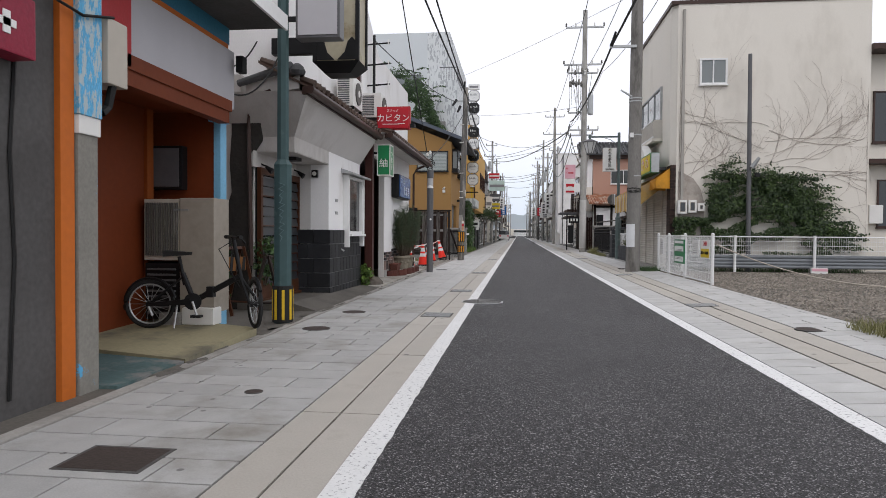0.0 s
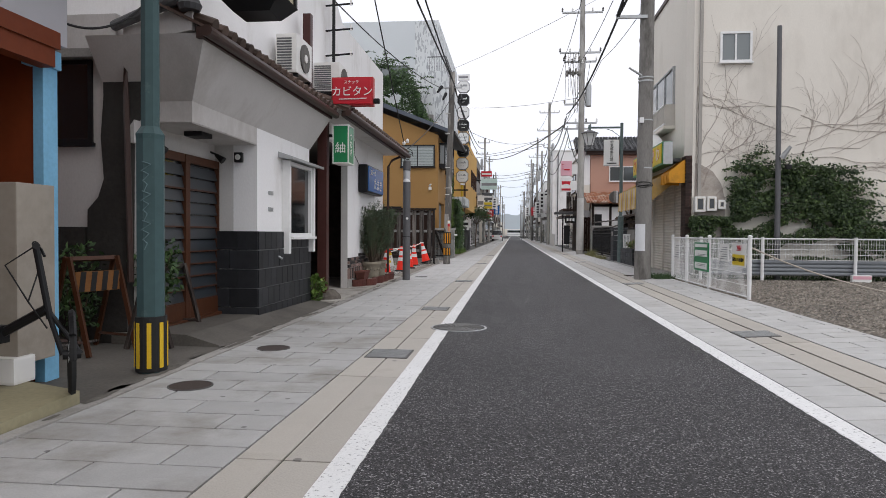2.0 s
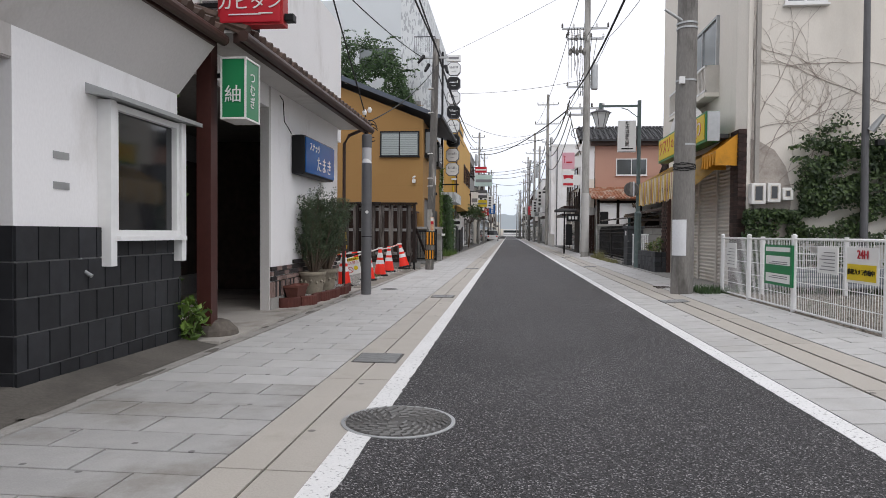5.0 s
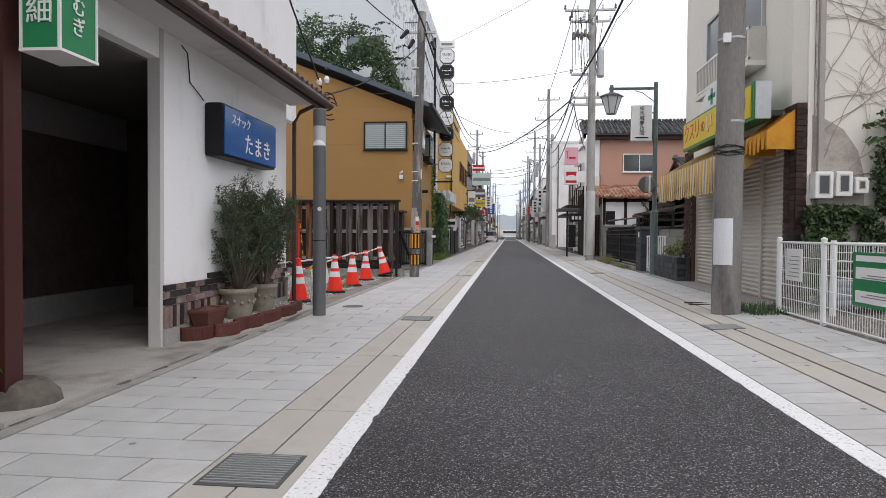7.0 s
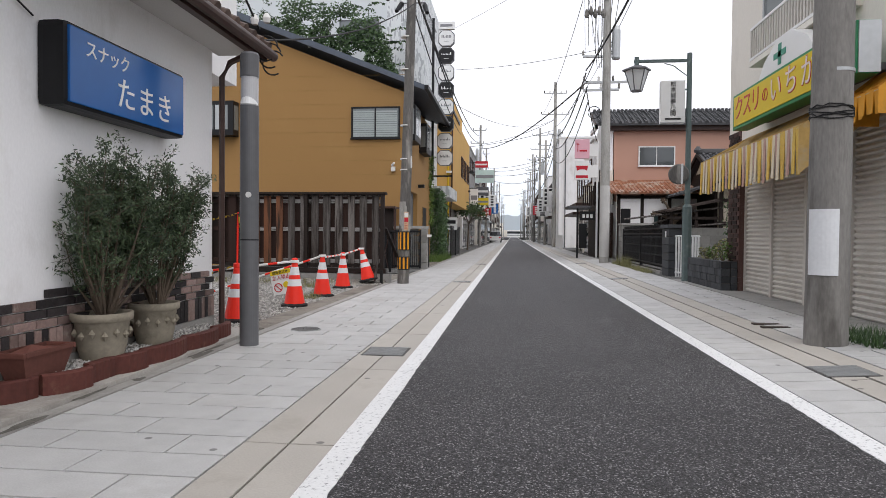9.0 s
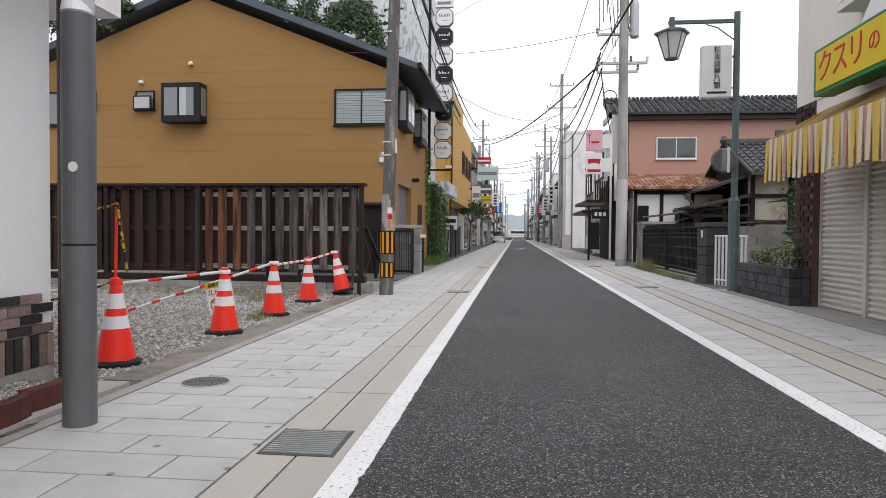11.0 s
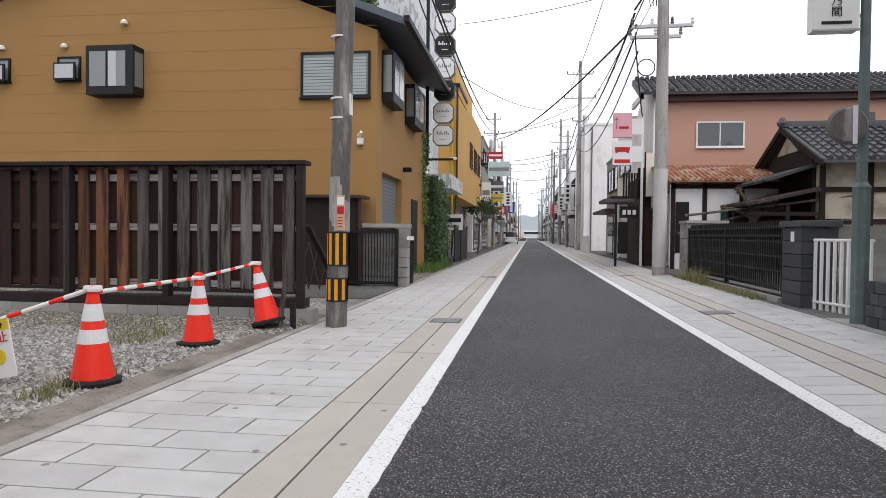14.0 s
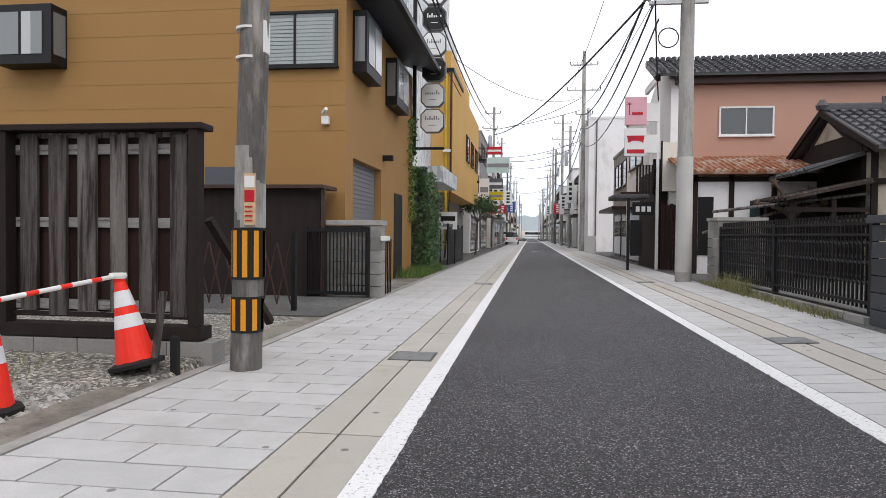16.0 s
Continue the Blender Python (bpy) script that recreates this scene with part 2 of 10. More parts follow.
BROWN_METAL = surf("brown_metal", (0.055, 0.03, 0.024), 0.45, vary=0.25, fine=15, bump=0.05)
RED_STEEL = surf("maroon_steel", (0.055, 0.018, 0.015), 0.45, vary=0.2, fine=15, bump=0.05)
# door recess shadow is put into this wood's colour
DOOR_WOOD = surf("darkened_varnished_wood", (0.07, 0.025, 0.011), 0.45, vary=0.25, fine=30, bump=0.08, stretch=(6, 6, 0.6))
OLD_WOOD = surf("weathered_boards", (0.038, 0.028, 0.024), 0.85, vary=0.35, fine=30, coarse=2, bump=0.35, island=0.35, stretch=(8, 8, 0.5), stain=(0.16, 0.14, 0.12), stain_at=(0.52, 0.8), stain_scale=1.4)
GREY_WOOD = surf("grey_weathered_boards", (0.135, 0.122, 0.112), 0.9, vary=0.45, fine=30, coarse=2, bump=0.45, island=0.3, stretch=(8, 8, 0.5), stain=(0.028, 0.021, 0.018), stain_at=(0.46, 0.62), stain_scale=1.9)
PALE_WOOD = surf("bleached_rail_wood", (0.27, 0.26, 0.25), 0.9, vary=0.3, fine=30, coarse=3, bump=0.3, stretch=(1, 8, 8), stain=(0.05, 0.04, 0.035), stain_at=(0.52, 0.66), stain_scale=2.5)
BROWN_BOARD = surf("dark_brown_boards", (0.032, 0.0165, 0.0125), 0.8, vary=0.35, fine=30, coarse=2, bump=0.3, island=0.4, stretch=(8, 8, 0.5))
TAN_WOOD = surf("tan_boards", (0.15, 0.062, 0.030), 0.85, vary=0.35, fine=30, coarse=2, bump=0.35, island=0.4, stretch=(8, 8, 0.5), stain=(0.035, 0.022, 0.016), stain_at=(0.46, 0.62), stain_scale=1.4)
DARK_WOOD = surf("dark_brown_timber", (0.020, 0.0135, 0.011), 0.8, vary=0.3, fine=30, bump=0.25, stretch=(6, 6, 0.6))
BLACK_METAL = surf("black_metal", (0.008, 0.008, 0.009), 0.5, vary=0.2, fine=20, bump=0.03)
GREY_METAL = surf("grey_painted_steel", (0.115, 0.115, 0.12), 0.4, vary=0.1, fine=15, bump=0.03)
GREEN_STEEL = surf("teal_green_painted_steel", (0.045, 0.085, 0.088), 0.5, vary=0.15, fine=12, coarse=2, bump=0.05, stain=(0.12, 0.17, 0.16), stain_at=(0.6, 0.8), stain_scale=5)
GALV = surf("galvanised_steel", (0.42, 0.43, 0.43), 0.45, metal=0.6, vary=0.12, fine=12, bump=0.03)
WHITE_METAL = surf("white_painted_metal", (0.76, 0.76, 0.75), 0.45, vary=0.05, fine=15, bump=0.02)
WHITE_PLASTIC = surf("white_plastic", (0.74, 0.73, 0.70), 0.4, vary=0.05, fine=10, bump=0.0)
BEIGE_METAL = surf("beige_metal", (0.46, 0.42, 0.36), 0.5, vary=0.06, fine=10, bump=0.02)
POLE_CONCRETE = surf("pole_concrete", (0.36, 0.35, 0.325), 0.85, vary=0.25, fine=50, coarse=4, bump=0.25, stain=(0.14, 0.13, 0.115), stain_at=(0.48, 0.70), stain_scale=3.5, stretch=(1, 1, 0.22))
DARK_POLE = surf("dark_grey_pole", (0.12, 0.113, 0.105), 0.75, vary=0.35, fine=40, coarse=3, bump=0.25, stain=(0.36, 0.34, 0.31), stain_at=(0.52, 0.68), stain_scale=4, stretch=(1, 1, 0.2))
ROPE = surf("yellow_black_rope", (0.50, 0.34, 0.03), 0.8, vary=0.1, stain=(0.02, 0.02, 0.02), stain_at=(0.49, 0.51), stain_scale=22)
OLD_POLE = surf("stained_pole_concrete", (0.215, 0.205, 0.19), 0.85, vary=0.25, fine=50, coarse=4, bump=0.3, stain=(0.09, 0.083, 0.075), stain_at=(0.50, 0.68), stain_scale=3.5, stretch=(1, 1, 0.25))
AMBER = surf("amber_reflective_stripe", (0.72, 0.30, 0.015), 0.5, vary=0.1)
LAMP_STEEL = surf("grey_green_painted_steel", (0.105, 0.14, 0.135), 0.5, vary=0.15, fine=12, coarse=2, bump=0.05, stain=(0.19, 0.22, 0.205), stain_at=(0.55, 0.75), stain_scale=5)
DARK_BRICK = surf("sooty_brown_brick", (0.040, 0.024, 0.020), 0.7, vary=0.3, fine=40, bump=0.3, island=0.5)
YELLOW = surf("yellow_band", (0.62, 0.40, 0.02), 0.5, vary=0.1)
CONE_RED = surf("cone_red_orange", (0.85, 0.035, 0.018), 0.45, vary=0.06, fine=10, bump=0.02)
REFLECT_WHITE = surf("reflective_white", (0.70, 0.71, 0.72), 0.35, vary=0.08, fine=30, bump=0.05)
RUBBER = surf("black_rubber", (0.018, 0.018, 0.018), 0.8, vary=0.2)
SHUTTER = surf("roller_shutter_paint", (0.56, 0.53, 0.48), 0.5, vary=0.08, fine=15, coarse=1, bump=0.03, stain=(0.40, 0.36, 0.30), stain_at=(0.55, 0.85), stain_scale=1.5)
GREY_SHUTTER = surf("grey_shutter", (0.17, 0.18, 0.19), 0.5, vary=0.08)
AWNING = surf("faded_yellow_awning", (0.56, 0.37, 0.13), 0.85, vary=0.2, fine=15, coarse=3, bump=0.1, stain=(0.46, 0.38, 0.26), stain_at=(0.45, 0.7), stain_scale=4)
AWNING_STRIPE = surf("awning_pale_stripe", (0.62, 0.54, 0.40), 0.85, vary=0.12)
AWNING_YELLOW = surf("awning_yellow_stripe", (0.60, 0.40, 0.09), 0.85, vary=0.15)
AWNING_PINK = surf("awning_pink_stripe", (0.44, 0.27, 0.22), 0.85, vary=0.12)
AMBER_AWNING = surf("amber_awning", (0.60, 0.27, 0.025), 0.7, vary=0.15, fine=10, coarse=4, bump=0.1, stain=(0.30, 0.15, 0.03), stain_at=(0.55, 0.8), stain_scale=3)
BRICK = surf("dark_red_brick", (0.085, 0.047, 0.040), 0.75, vary=0.3, fine=40, bump=0.4, island=0.55, stain=(0.24, 0.20, 0.17), stain_at=(0.58, 0.70), stain_scale=14)
PINK_BRICK = surf("pinkish_brown_brick", (0.23, 0.16, 0.14), 0.8, vary=0.3, fine=40, coarse=6, bump=0.4, island=0.35, stain=(0.30, 0.25, 0.22), stain_at=(0.55, 0.72), stain_scale=12)
SOOT_BRICK = surf("blackened_brick", (0.032, 0.027, 0.027), 0.75, vary=0.3, fine=40, bump=0.4, island=0.3, stain=(0.12, 0.10, 0.09), stain_at=(0.6, 0.75), stain_scale=14)
BROWN_EDGING = surf("red_brown_edging", (0.095, 0.030, 0.023), 0.75, vary=0.25, fine=30, coarse=5, bump=0.2, island=0.15, stain=(0.17, 0.085, 0.06), stain_at=(0.56, 0.75), stain_scale=6)
DUST_DARK = surf("damp_grit", (0.13, 0.12, 0.105), 0.95, vary=0.35, fine=70, coarse=8, bump=0.4)
DUST = surf("trodden_dust", (0.235, 0.212, 0.18), 0.95, vary=0.22, fine=60, coarse=3, bump=0.35, stain=(0.115, 0.10, 0.085), stain_at=(0.48, 0.66), stain_scale=1.7, spots=(16.0, 0.2, 0.3))
TERRACOTTA = surf("terracotta", (0.13, 0.050, 0.038), 0.8, vary=0.2, fine=30, bump=0.2, island=0.25)
POT_CLAY = surf("weathered_clay", (0.25, 0.22, 0.17), 0.9, vary=0.2, fine=30, bump=0.3, stain=(0.13, 0.11, 0.08), stain_at=(0.5, 0.75), stain_scale=6)
BARK = surf("bark", (0.10, 0.075, 0.055), 0.95, vary=0.3, fine=40, bump=0.6)
DRY_VINE = surf("dry_vine", (0.37, 0.32, 0.285), 0.95, vary=0.2)
BLOCK = surf("concrete_block", (0.27, 0.265, 0.25), 0.92, vary=0.18, fine=60, bump=0.3, island=0.15, stain=(0.14, 0.135, 0.12), stain_at=(0.5, 0.8), stain_scale=2)
DARK_BLOCK = surf("dark_stone_block", (0.055, 0.058, 0.062), 0.8, vary=0.25, fine=30, bump=0.4, island=0.3)
RUST = surf("rusty_roof", (0.30, 0.12, 0.065), 0.8, vary=0.25, fine=10, coarse=2, bump=0.1, stain=(0.46, 0.36, 0.29), stain_at=(0.48, 0.6), stain_scale=2.5)
CABLE = surf("black_cable", (0.012, 0.012, 0.012), 0.6, vary=0.1, bump=0)
IRON = surf("cast_iron", (0.085, 0.082, 0.078), 0.6, vary=0.3, fine=60, bump=0.3)
RUST_IRON = surf("rusty_iron_plate", (0.055, 0.042, 0.036), 0.8, vary=0.3, fine=60, bump=0.3)
GLASS_DARK = glassy("dark_window_glass", (0.012, 0.014, 0.016))
GLASS_PALE = glassy("curtained_window_glass", (0.17, 0.19, 0.19), 0.12)
GLASS_MID = glassy("shaded_window_glass", (0.06, 0.07, 0.073), 0.08)
GLASS_LIT = glassy("sky_filled_glass", (0.40, 0.42, 0.42), 0.1)
BLINDS = surf("pale_blinds", (0.34, 0.38, 0.37), 0.6, vary=0.05)
SIGN_RED = surf("sign_red", (0.50, 0.022, 0.035), 0.3, vary=0.08, fine=4, bump=0)
SIGN_GREEN = surf("sign_green", (0.015, 0.20, 0.075), 0.3, vary=0.08, fine=4, bump=0)
SIGN_BLUE = surf("sign_blue", (0.016, 0.105, 0.33), 0.16, vary=0.12, fine=4, bump=0)
SIGN_WHITE = surf("sign_white", (0.76, 0.76, 0.74), 0.35, vary=0.04, fine=4, bump=0)
SIGN_YELLOW = surf("sign_yellow", (0.68, 0.50, 0.02), 0.35, vary=0.08, fine=4, bump=0)
SIGN_PINK_WHITE = surf("sign_pinkish_white", (0.74, 0.62, 0.62), 0.35, vary=0.05, fine=4, bump=0)
SIGN_PINK = surf("sign_pink", (0.72, 0.40, 0.46), 0.35, vary=0.06, fine=4, bump=0)
INK = surf("black_lettering", (0.015, 0.015, 0.015), 0.5, vary=0.05, bump=0)
INK_GREY = surf("grey_lettering", (0.22, 0.22, 0.23), 0.5, vary=0.05, bump=0)


def leafy(name, dark, light, rough=0.55):
    m = bpy.data.materials.new(name)
    m.use_nodes = True
    n = m.node_tree.nodes
    b = n["Principled BSDF"]
    geo, no, ramp, add = n.new("ShaderNodeNewGeometry"), n.new("ShaderNodeTexNoise"), n.new("ShaderNodeValToRGB"), n.new("ShaderNodeMath")
    no.inputs["Scale"].default_value = 2.5
    add.operation = "MULTIPLY"
    ramp.color_ramp.elements[0].position, ramp.color_ramp.elements[0].color = 0.05, (*dark, 1)
    ramp.color_ramp.elements[1].position, ramp.color_ramp.elements[1].color = 0.6, (*light, 1)
    link_chain(m.node_tree, (geo.outputs["Position"], no.inputs["Vector"]), (no.outputs[0], add.inputs[0]), (geo.outputs["Random Per Island"], add.inputs[1]),
               (add.outputs[0], ramp.inputs[0]), (ramp.outputs[0], b.inputs["Base Color"]))
    b.inputs["Roughness"].default_value = rough
    return m


LEAF_IVY = leafy("ivy_leaves", (0.018, 0.045, 0.012), (0.07, 0.14, 0.035))
LEAF_JUNIPER = leafy("juniper_needles", (0.016, 0.034, 0.014), (0.10, 0.145, 0.065))
LEAF_WALL = leafy("climber_leaves", (0.012, 0.030, 0.008), (0.075, 0.125, 0.030))
LEAF_BRIGHT = leafy("young_leaves", (0.05, 0.10, 0.015), (0.17, 0.27, 0.05))
LEAF_DRY = leafy("dry_grass", (0.12, 0.12, 0.04), (0.32, 0.30, 0.13))


# ---- building blocks ----
def bm_new():
    return bmesh.new()


def box(bm, x0, x1, y0, y1, z0, z1, bevel=0.0):
    r = bmesh.ops.create_cube(bm, size=1.0, matrix=Matrix.Translation(((x0 + x1) / 2, (y0 + y1) / 2, (z0 + z1) / 2)) @ Matrix.Diagonal((abs(x1 - x0), abs(y1 - y0), abs(z1 - z0), 1)))
    if bevel:
        es = list({e for v in r["verts"] for e in v.link_edges})
        bmesh.ops.bevel(bm, geom=es, offset=bevel, segments=2, affect="EDGES", profile=0.7)
    return bm


def rod(bm, a, b, r0, r1=None, seg=8, caps=True):
    a, b = Vector(a), Vector(b)
    d = b - a
    q = Vector((0, 0, 1)).rotation_difference(d).to_matrix().to_4x4()
    bmesh.ops.create_cone(bm, cap_ends=caps, segments=seg, radius1=r0, radius2=r0 if r1 is None else r1, depth=d.length, matrix=Matrix.Translation((a + b) / 2) @ q)
    return bm


def lathe(bm, profile, seg=20, centre=(0, 0, 0)):
    """Turns a profile of (radius, height) round the vertical."""
    rings = []
    for r, z in profile:
        rings.append([bm.verts.new((centre[0] + r * math.cos(2 * math.pi * i / seg), centre[1] + r * math.sin(2 * math.pi * i / seg), centre[2] + z)) for i in range(seg)])
    for a, b in zip(rings, rings[1:]):
        for i in range(seg):
            bm.faces.new((a[i], a[(i + 1) % seg], b[(i + 1) % seg], b[i]))
    for ring, flip in ((rings[0], True), (rings[-1], False)):
        bm.faces.new(ring[::-1] if flip else ring)
    return bm


def slab(bm, outline, axis, lo, hi):
    """A plate: an outline of two coordinates, pushed out along the axis ('x', 'y' or 'z')."""
    def at(p, h):
        return {"x": (h, p[0], p[1]), "y": (p[0], h, p[1]), "z": (p[0], p[1], h)}[axis]
    a, b = [bm.verts.new(at(p, lo)) for p in outline], [bm.verts.new(at(p, hi)) for p in outline]
    bm.faces.new(a)
    bm.faces.new(b[::-1])
    for i in range(len(a)):
        j = (i + 1) % len(a)
        bm.faces.new((a[j], a[i], b[i], b[j]))
    bmesh.ops.recalc_face_normals(bm, faces=bm.faces[:])
    return bm


def hull(bm, points, faces):
    vs = [bm.verts.new(p) for p in points]
    for f in faces:
        bm.faces.new([vs[i] for i in f])
    bmesh.ops.recalc_face_normals(bm, faces=bm.faces[:])
    return bm


def thing(name, at=(0, 0, 0), label="", category="", group="", kind="", rz=0.0, rx=0.0, ry=0.0):
    ob = new(name)
    ob.empty_display_size = 0.2
    ob.matrix_basis = pose(*at, rx, ry, rz)
    return tagged(ob, label, category, group, kind)


def base_of(ob):
    m = Matrix.Identity(4)
    while ob:
        m = ob.matrix_basis @ m
        ob = ob.parent
    return m


def part(name, bm, material, parent=None, label="", placed=True, smooth=False):
    """Links a bmesh as one mesh object under a thing or a part. placed: its coordinates are the place's own, not the parent's."""
    if parent is not None and placed:
        bmesh.ops.transform(bm, matrix=base_of(parent).inverted(), verts=bm.verts[:])
    me = bpy.data.meshes.new(name)
    bm.to_mesh(me)
    bm.free()
    if smooth:
        me.shade_smooth()
    me.materials.append(material)
    ob = new(name, me)
    if parent is not None:
        ob.parent = parent
    return tagged(ob, label)


def bx(name, dims, material, parent=None, label="", bevel=0.0, placed=True):
    return part(name, box(bm_new(), *dims, bevel), material, parent, label, placed)


def mesh_of(name, verts, faces, material):
    me = bpy.data.meshes.new(name)
    me.from_pydata(verts, [], faces)
    me.materials.append(material)
    return me


def structure(ob, label, category):
    return tagged(ob, label, category, kind="structure")


def wire(name, pts, r, material, parent=None):
    """A cable or thin pipe along points, as a mesh tube."""
    verts, faces, seg = [], [], 5
    for i, p in enumerate(pts):
        a, b = Vector(pts[max(i - 1, 0)]), Vector(pts[min(i + 1, len(pts) - 1)])
        d = (b - a).normalized()
        u = d.cross(Vector((0, 0, 1)))
        u = (u if u.length > 0.05 else d.cross(Vector((1, 0, 0)))).normalized()
        v = d.cross(u)
        for k in range(seg):
            q = Vector(p) + r * (math.cos(2 * math.pi * k / seg) * u + math.sin(2 * math.pi * k / seg) * v)
            verts.append(q)
    for i in range(len(pts) - 1):
        for k in range(seg):
            faces.append((i * seg + k, i * seg + (k + 1) % seg, (i + 1) * seg + (k + 1) % seg, (i + 1) * seg + k))
    inv = base_of(parent).inverted() if parent else Matrix.Identity(4)
    me = mesh_of(name, [tuple(inv @ q) for q in verts], faces, material)
    ob = new(name, me)
    if parent:
        ob.parent = parent
    return ob


def sag(a, b, drop, n=14):
    a, b = Vector(a), Vector(b)
    return [tuple(a.lerp(b, i / n) - Vector((0, 0, drop * 4 * (i / n) * (1 - i / n)))) for i in range(n + 1)]


def lettering(name, words, size, m, material, parent, depth=0.003, spacing=1.0, vertical=False):
    """Words with the built-in font as a mesh; m places their centre, facing the pose's +z."""
    cu = bpy.data.curves.new(name, "FONT")
    cu.body = "\n".join(words) if vertical else words
    cu.size, cu.align_x, cu.align_y, cu.extrude, cu.space_character = size, "CENTER", "CENTER", depth, spacing
    cu.space_line = 0.98
    tmp = bpy.data.objects.new(name, cu)
    scene.collection.objects.link(tmp)
    bpy.context.view_layer.update()
    me = bpy.data.meshes.new_from_object(tmp)
    bpy.data.objects.remove(tmp)
    me.materials.clear()
    me.materials.append(material)
    ob = new(name, me)
    ob.parent = parent
    ob.matrix_basis = base_of(parent).inverted() @ m
    return ob


RNG = np.random.default_rng(7)


def leaf_cloud(name, centres, size, material, parent=None, spread=1.0, flat=None, aspect=0.55, inv=None):
    """Many small folded leaves at the given places; flat: a normal that they mostly face."""
    n = len(centres)
    d = RNG.normal(size=(n, 3))
    if flat is not None:
        d = d * 0.55 + np.array(flat)
    d /= np.linalg.norm(d, axis=1)[:, None]
    u = np.cross(d, RNG.normal(size=(n, 3)))
    u /= np.linalg.norm(u, axis=1)[:, None]
    v = np.cross(d, u)
    s = size * RNG.uniform(0.6, 1.3, (n, 1))
    c = np.asarray(centres, float)
    tips = [c - u * s * 0.5, c + v * s * aspect * 0.5 + d * s * 0.08, c + u * s * 0.5, c - v * s * aspect * 0.5 + d * s * 0.08]
    verts = np.stack(tips, 1).reshape(-1, 3)
    if parent is not None:
        mi = np.array(base_of(parent).inverted())
        verts = verts @ mi[:3, :3].T + mi[:3, 3]
    me = mesh_of(name, verts.tolist(), np.arange(4 * n).reshape(-1, 4).tolist(), material)
    ob = new(name, me)
    if parent is not None:
        ob.parent = parent
    return ob


# ---- ground, road and pavements ----
RISE = 0.055  # cross fall of the pavement on the drugstore side


def right_z(x):
    return RISE * (min(max(x, 1.99), 3.7) - 1.99)


ground = structure(bx("ground", (-400, 400, -60, 700, -0.6, -0.06), SOIL), "bare stony ground under the whole street", "ground")
road = structure(bx("road", (-0.79, 2.02, -30, 420, -0.3, 0.0), ASPHALT), "dark grey coarse asphalt road between white edge lines", "road")
for x0, x1 in ((-0.79, -0.645), (1.87, 2.02)):
    lv, lf, er = [], [], random.Random(int(x0 * 100))
    ys = [-30.0] + [0.05 * k for k in range(900)] + [420.0]
    for k, yv in enumerate(ys):
        chip = er.uniform(-0.004, 0.004) - (er.uniform(0.006, 0.016) if er.random() < 0.05 else 0.0)
        a, b = (x0 + 0.002, x1 + chip) if x0 < 0 else (x0 - chip, x1 - 0.002)
        lv += [(a, yv, 0.004), (b, yv, 0.004), (a, yv, -0.01), (b, yv, -0.01)]
        if k:
            q = 4 * k
            lf += [(q - 4, q - 3, q + 1, q), (q - 2, q - 4, q, q + 2), (q - 3, q - 1, q + 3, q + 1)]
    el = new("edge_line", mesh_of("edge_line", lv, lf, LINE_PAINT))
    el.parent = road
    el.matrix_parent_inverse = road.matrix_world.inverted()
    tagged(el, "worn white painted edge line")
bx("centre_mark", (0.15, 0.75, 66.0, 66.3, 0.0, 0.004), LINE_PAINT, road, "worn white road marking")
for k in range(6):
    bx("crossing_stripe", (-0.5 + 0.4 * k, -0.25 + 0.4 * k, 128, 131, 0.0, 0.004), LINE_PAINT, road, "white crossing stripe")

gutter_left = structure(bx("gutter_left", (-1.27, -0.785, -30, 420, -0.3, -0.012), JOINT), "covered street drain with beige concrete lids", "gutter")
gutter_right = structure(bx("gutter_right", (2.47, 2.99, -30, 420, -0.3, 0.005), JOINT), "covered street drain with beige concrete lids", "gutter")
pavement_left = structure(bx("pavement_left", (-2.64, -1.27, -30, 420, -0.3, -0.02), JOINT), "pavement of pale grey granite pavers in running bond", "pavement")
pv = bm_new()
slab(pv, ((2.02, -0.3), (3.7, -0.3), (3.7, right_z(3.7) - 0.022), (2.02, -0.022)), "y", -30, 420)
pavement_right = structure(part("pavement_right", pv, JOINT), "pale pavement of granite pavers along the drugstore", "pavement")
bx("kerb_strip", (-2.64, -2.542, -30, 420, -0.03, 0.005), KERB, pavement_left, "narrow pale concrete edging strip")
apron = structure(bx("verge_left", (-13, -2.64, -30, 18.75, -0.3, -0.004), WET_CONCRETE), "stained dark concrete apron before the shops", "pavement")
structure(part("entrance_apron", hull(bm_new(), [(-2.66, 8.55, -0.05), (-2.66, 12.5, -0.05), (-3.8, 12.5, -0.05), (-3.8, 8.55, -0.05), (-2.68, 8.55, 0.0), (-2.68, 12.5, 0.0), (-3.8, 12.5, 0.05), (-3.8, 8.55, 0.11), (-3.05, 12.5, 0.055), (-3.05, 8.55, 0.105)],
                                           [(0, 1, 5, 4), (4, 5, 8, 9), (9, 8, 6, 7), (0, 4, 9, 7, 3), (1, 2, 6, 8, 5), (2, 3, 7, 6), (0, 3, 2, 1)]), WET_CONCRETE), "worn brown-grey concrete ramp up to the sliding door", "pavement")
dirt = thing("dirt_patches", (-2.66, 8.0, 0.0), "thin dark dirt washed along the pavement's edge", "dirt", kind="stuff")
dv, df, dr = [], [], random.Random(12)
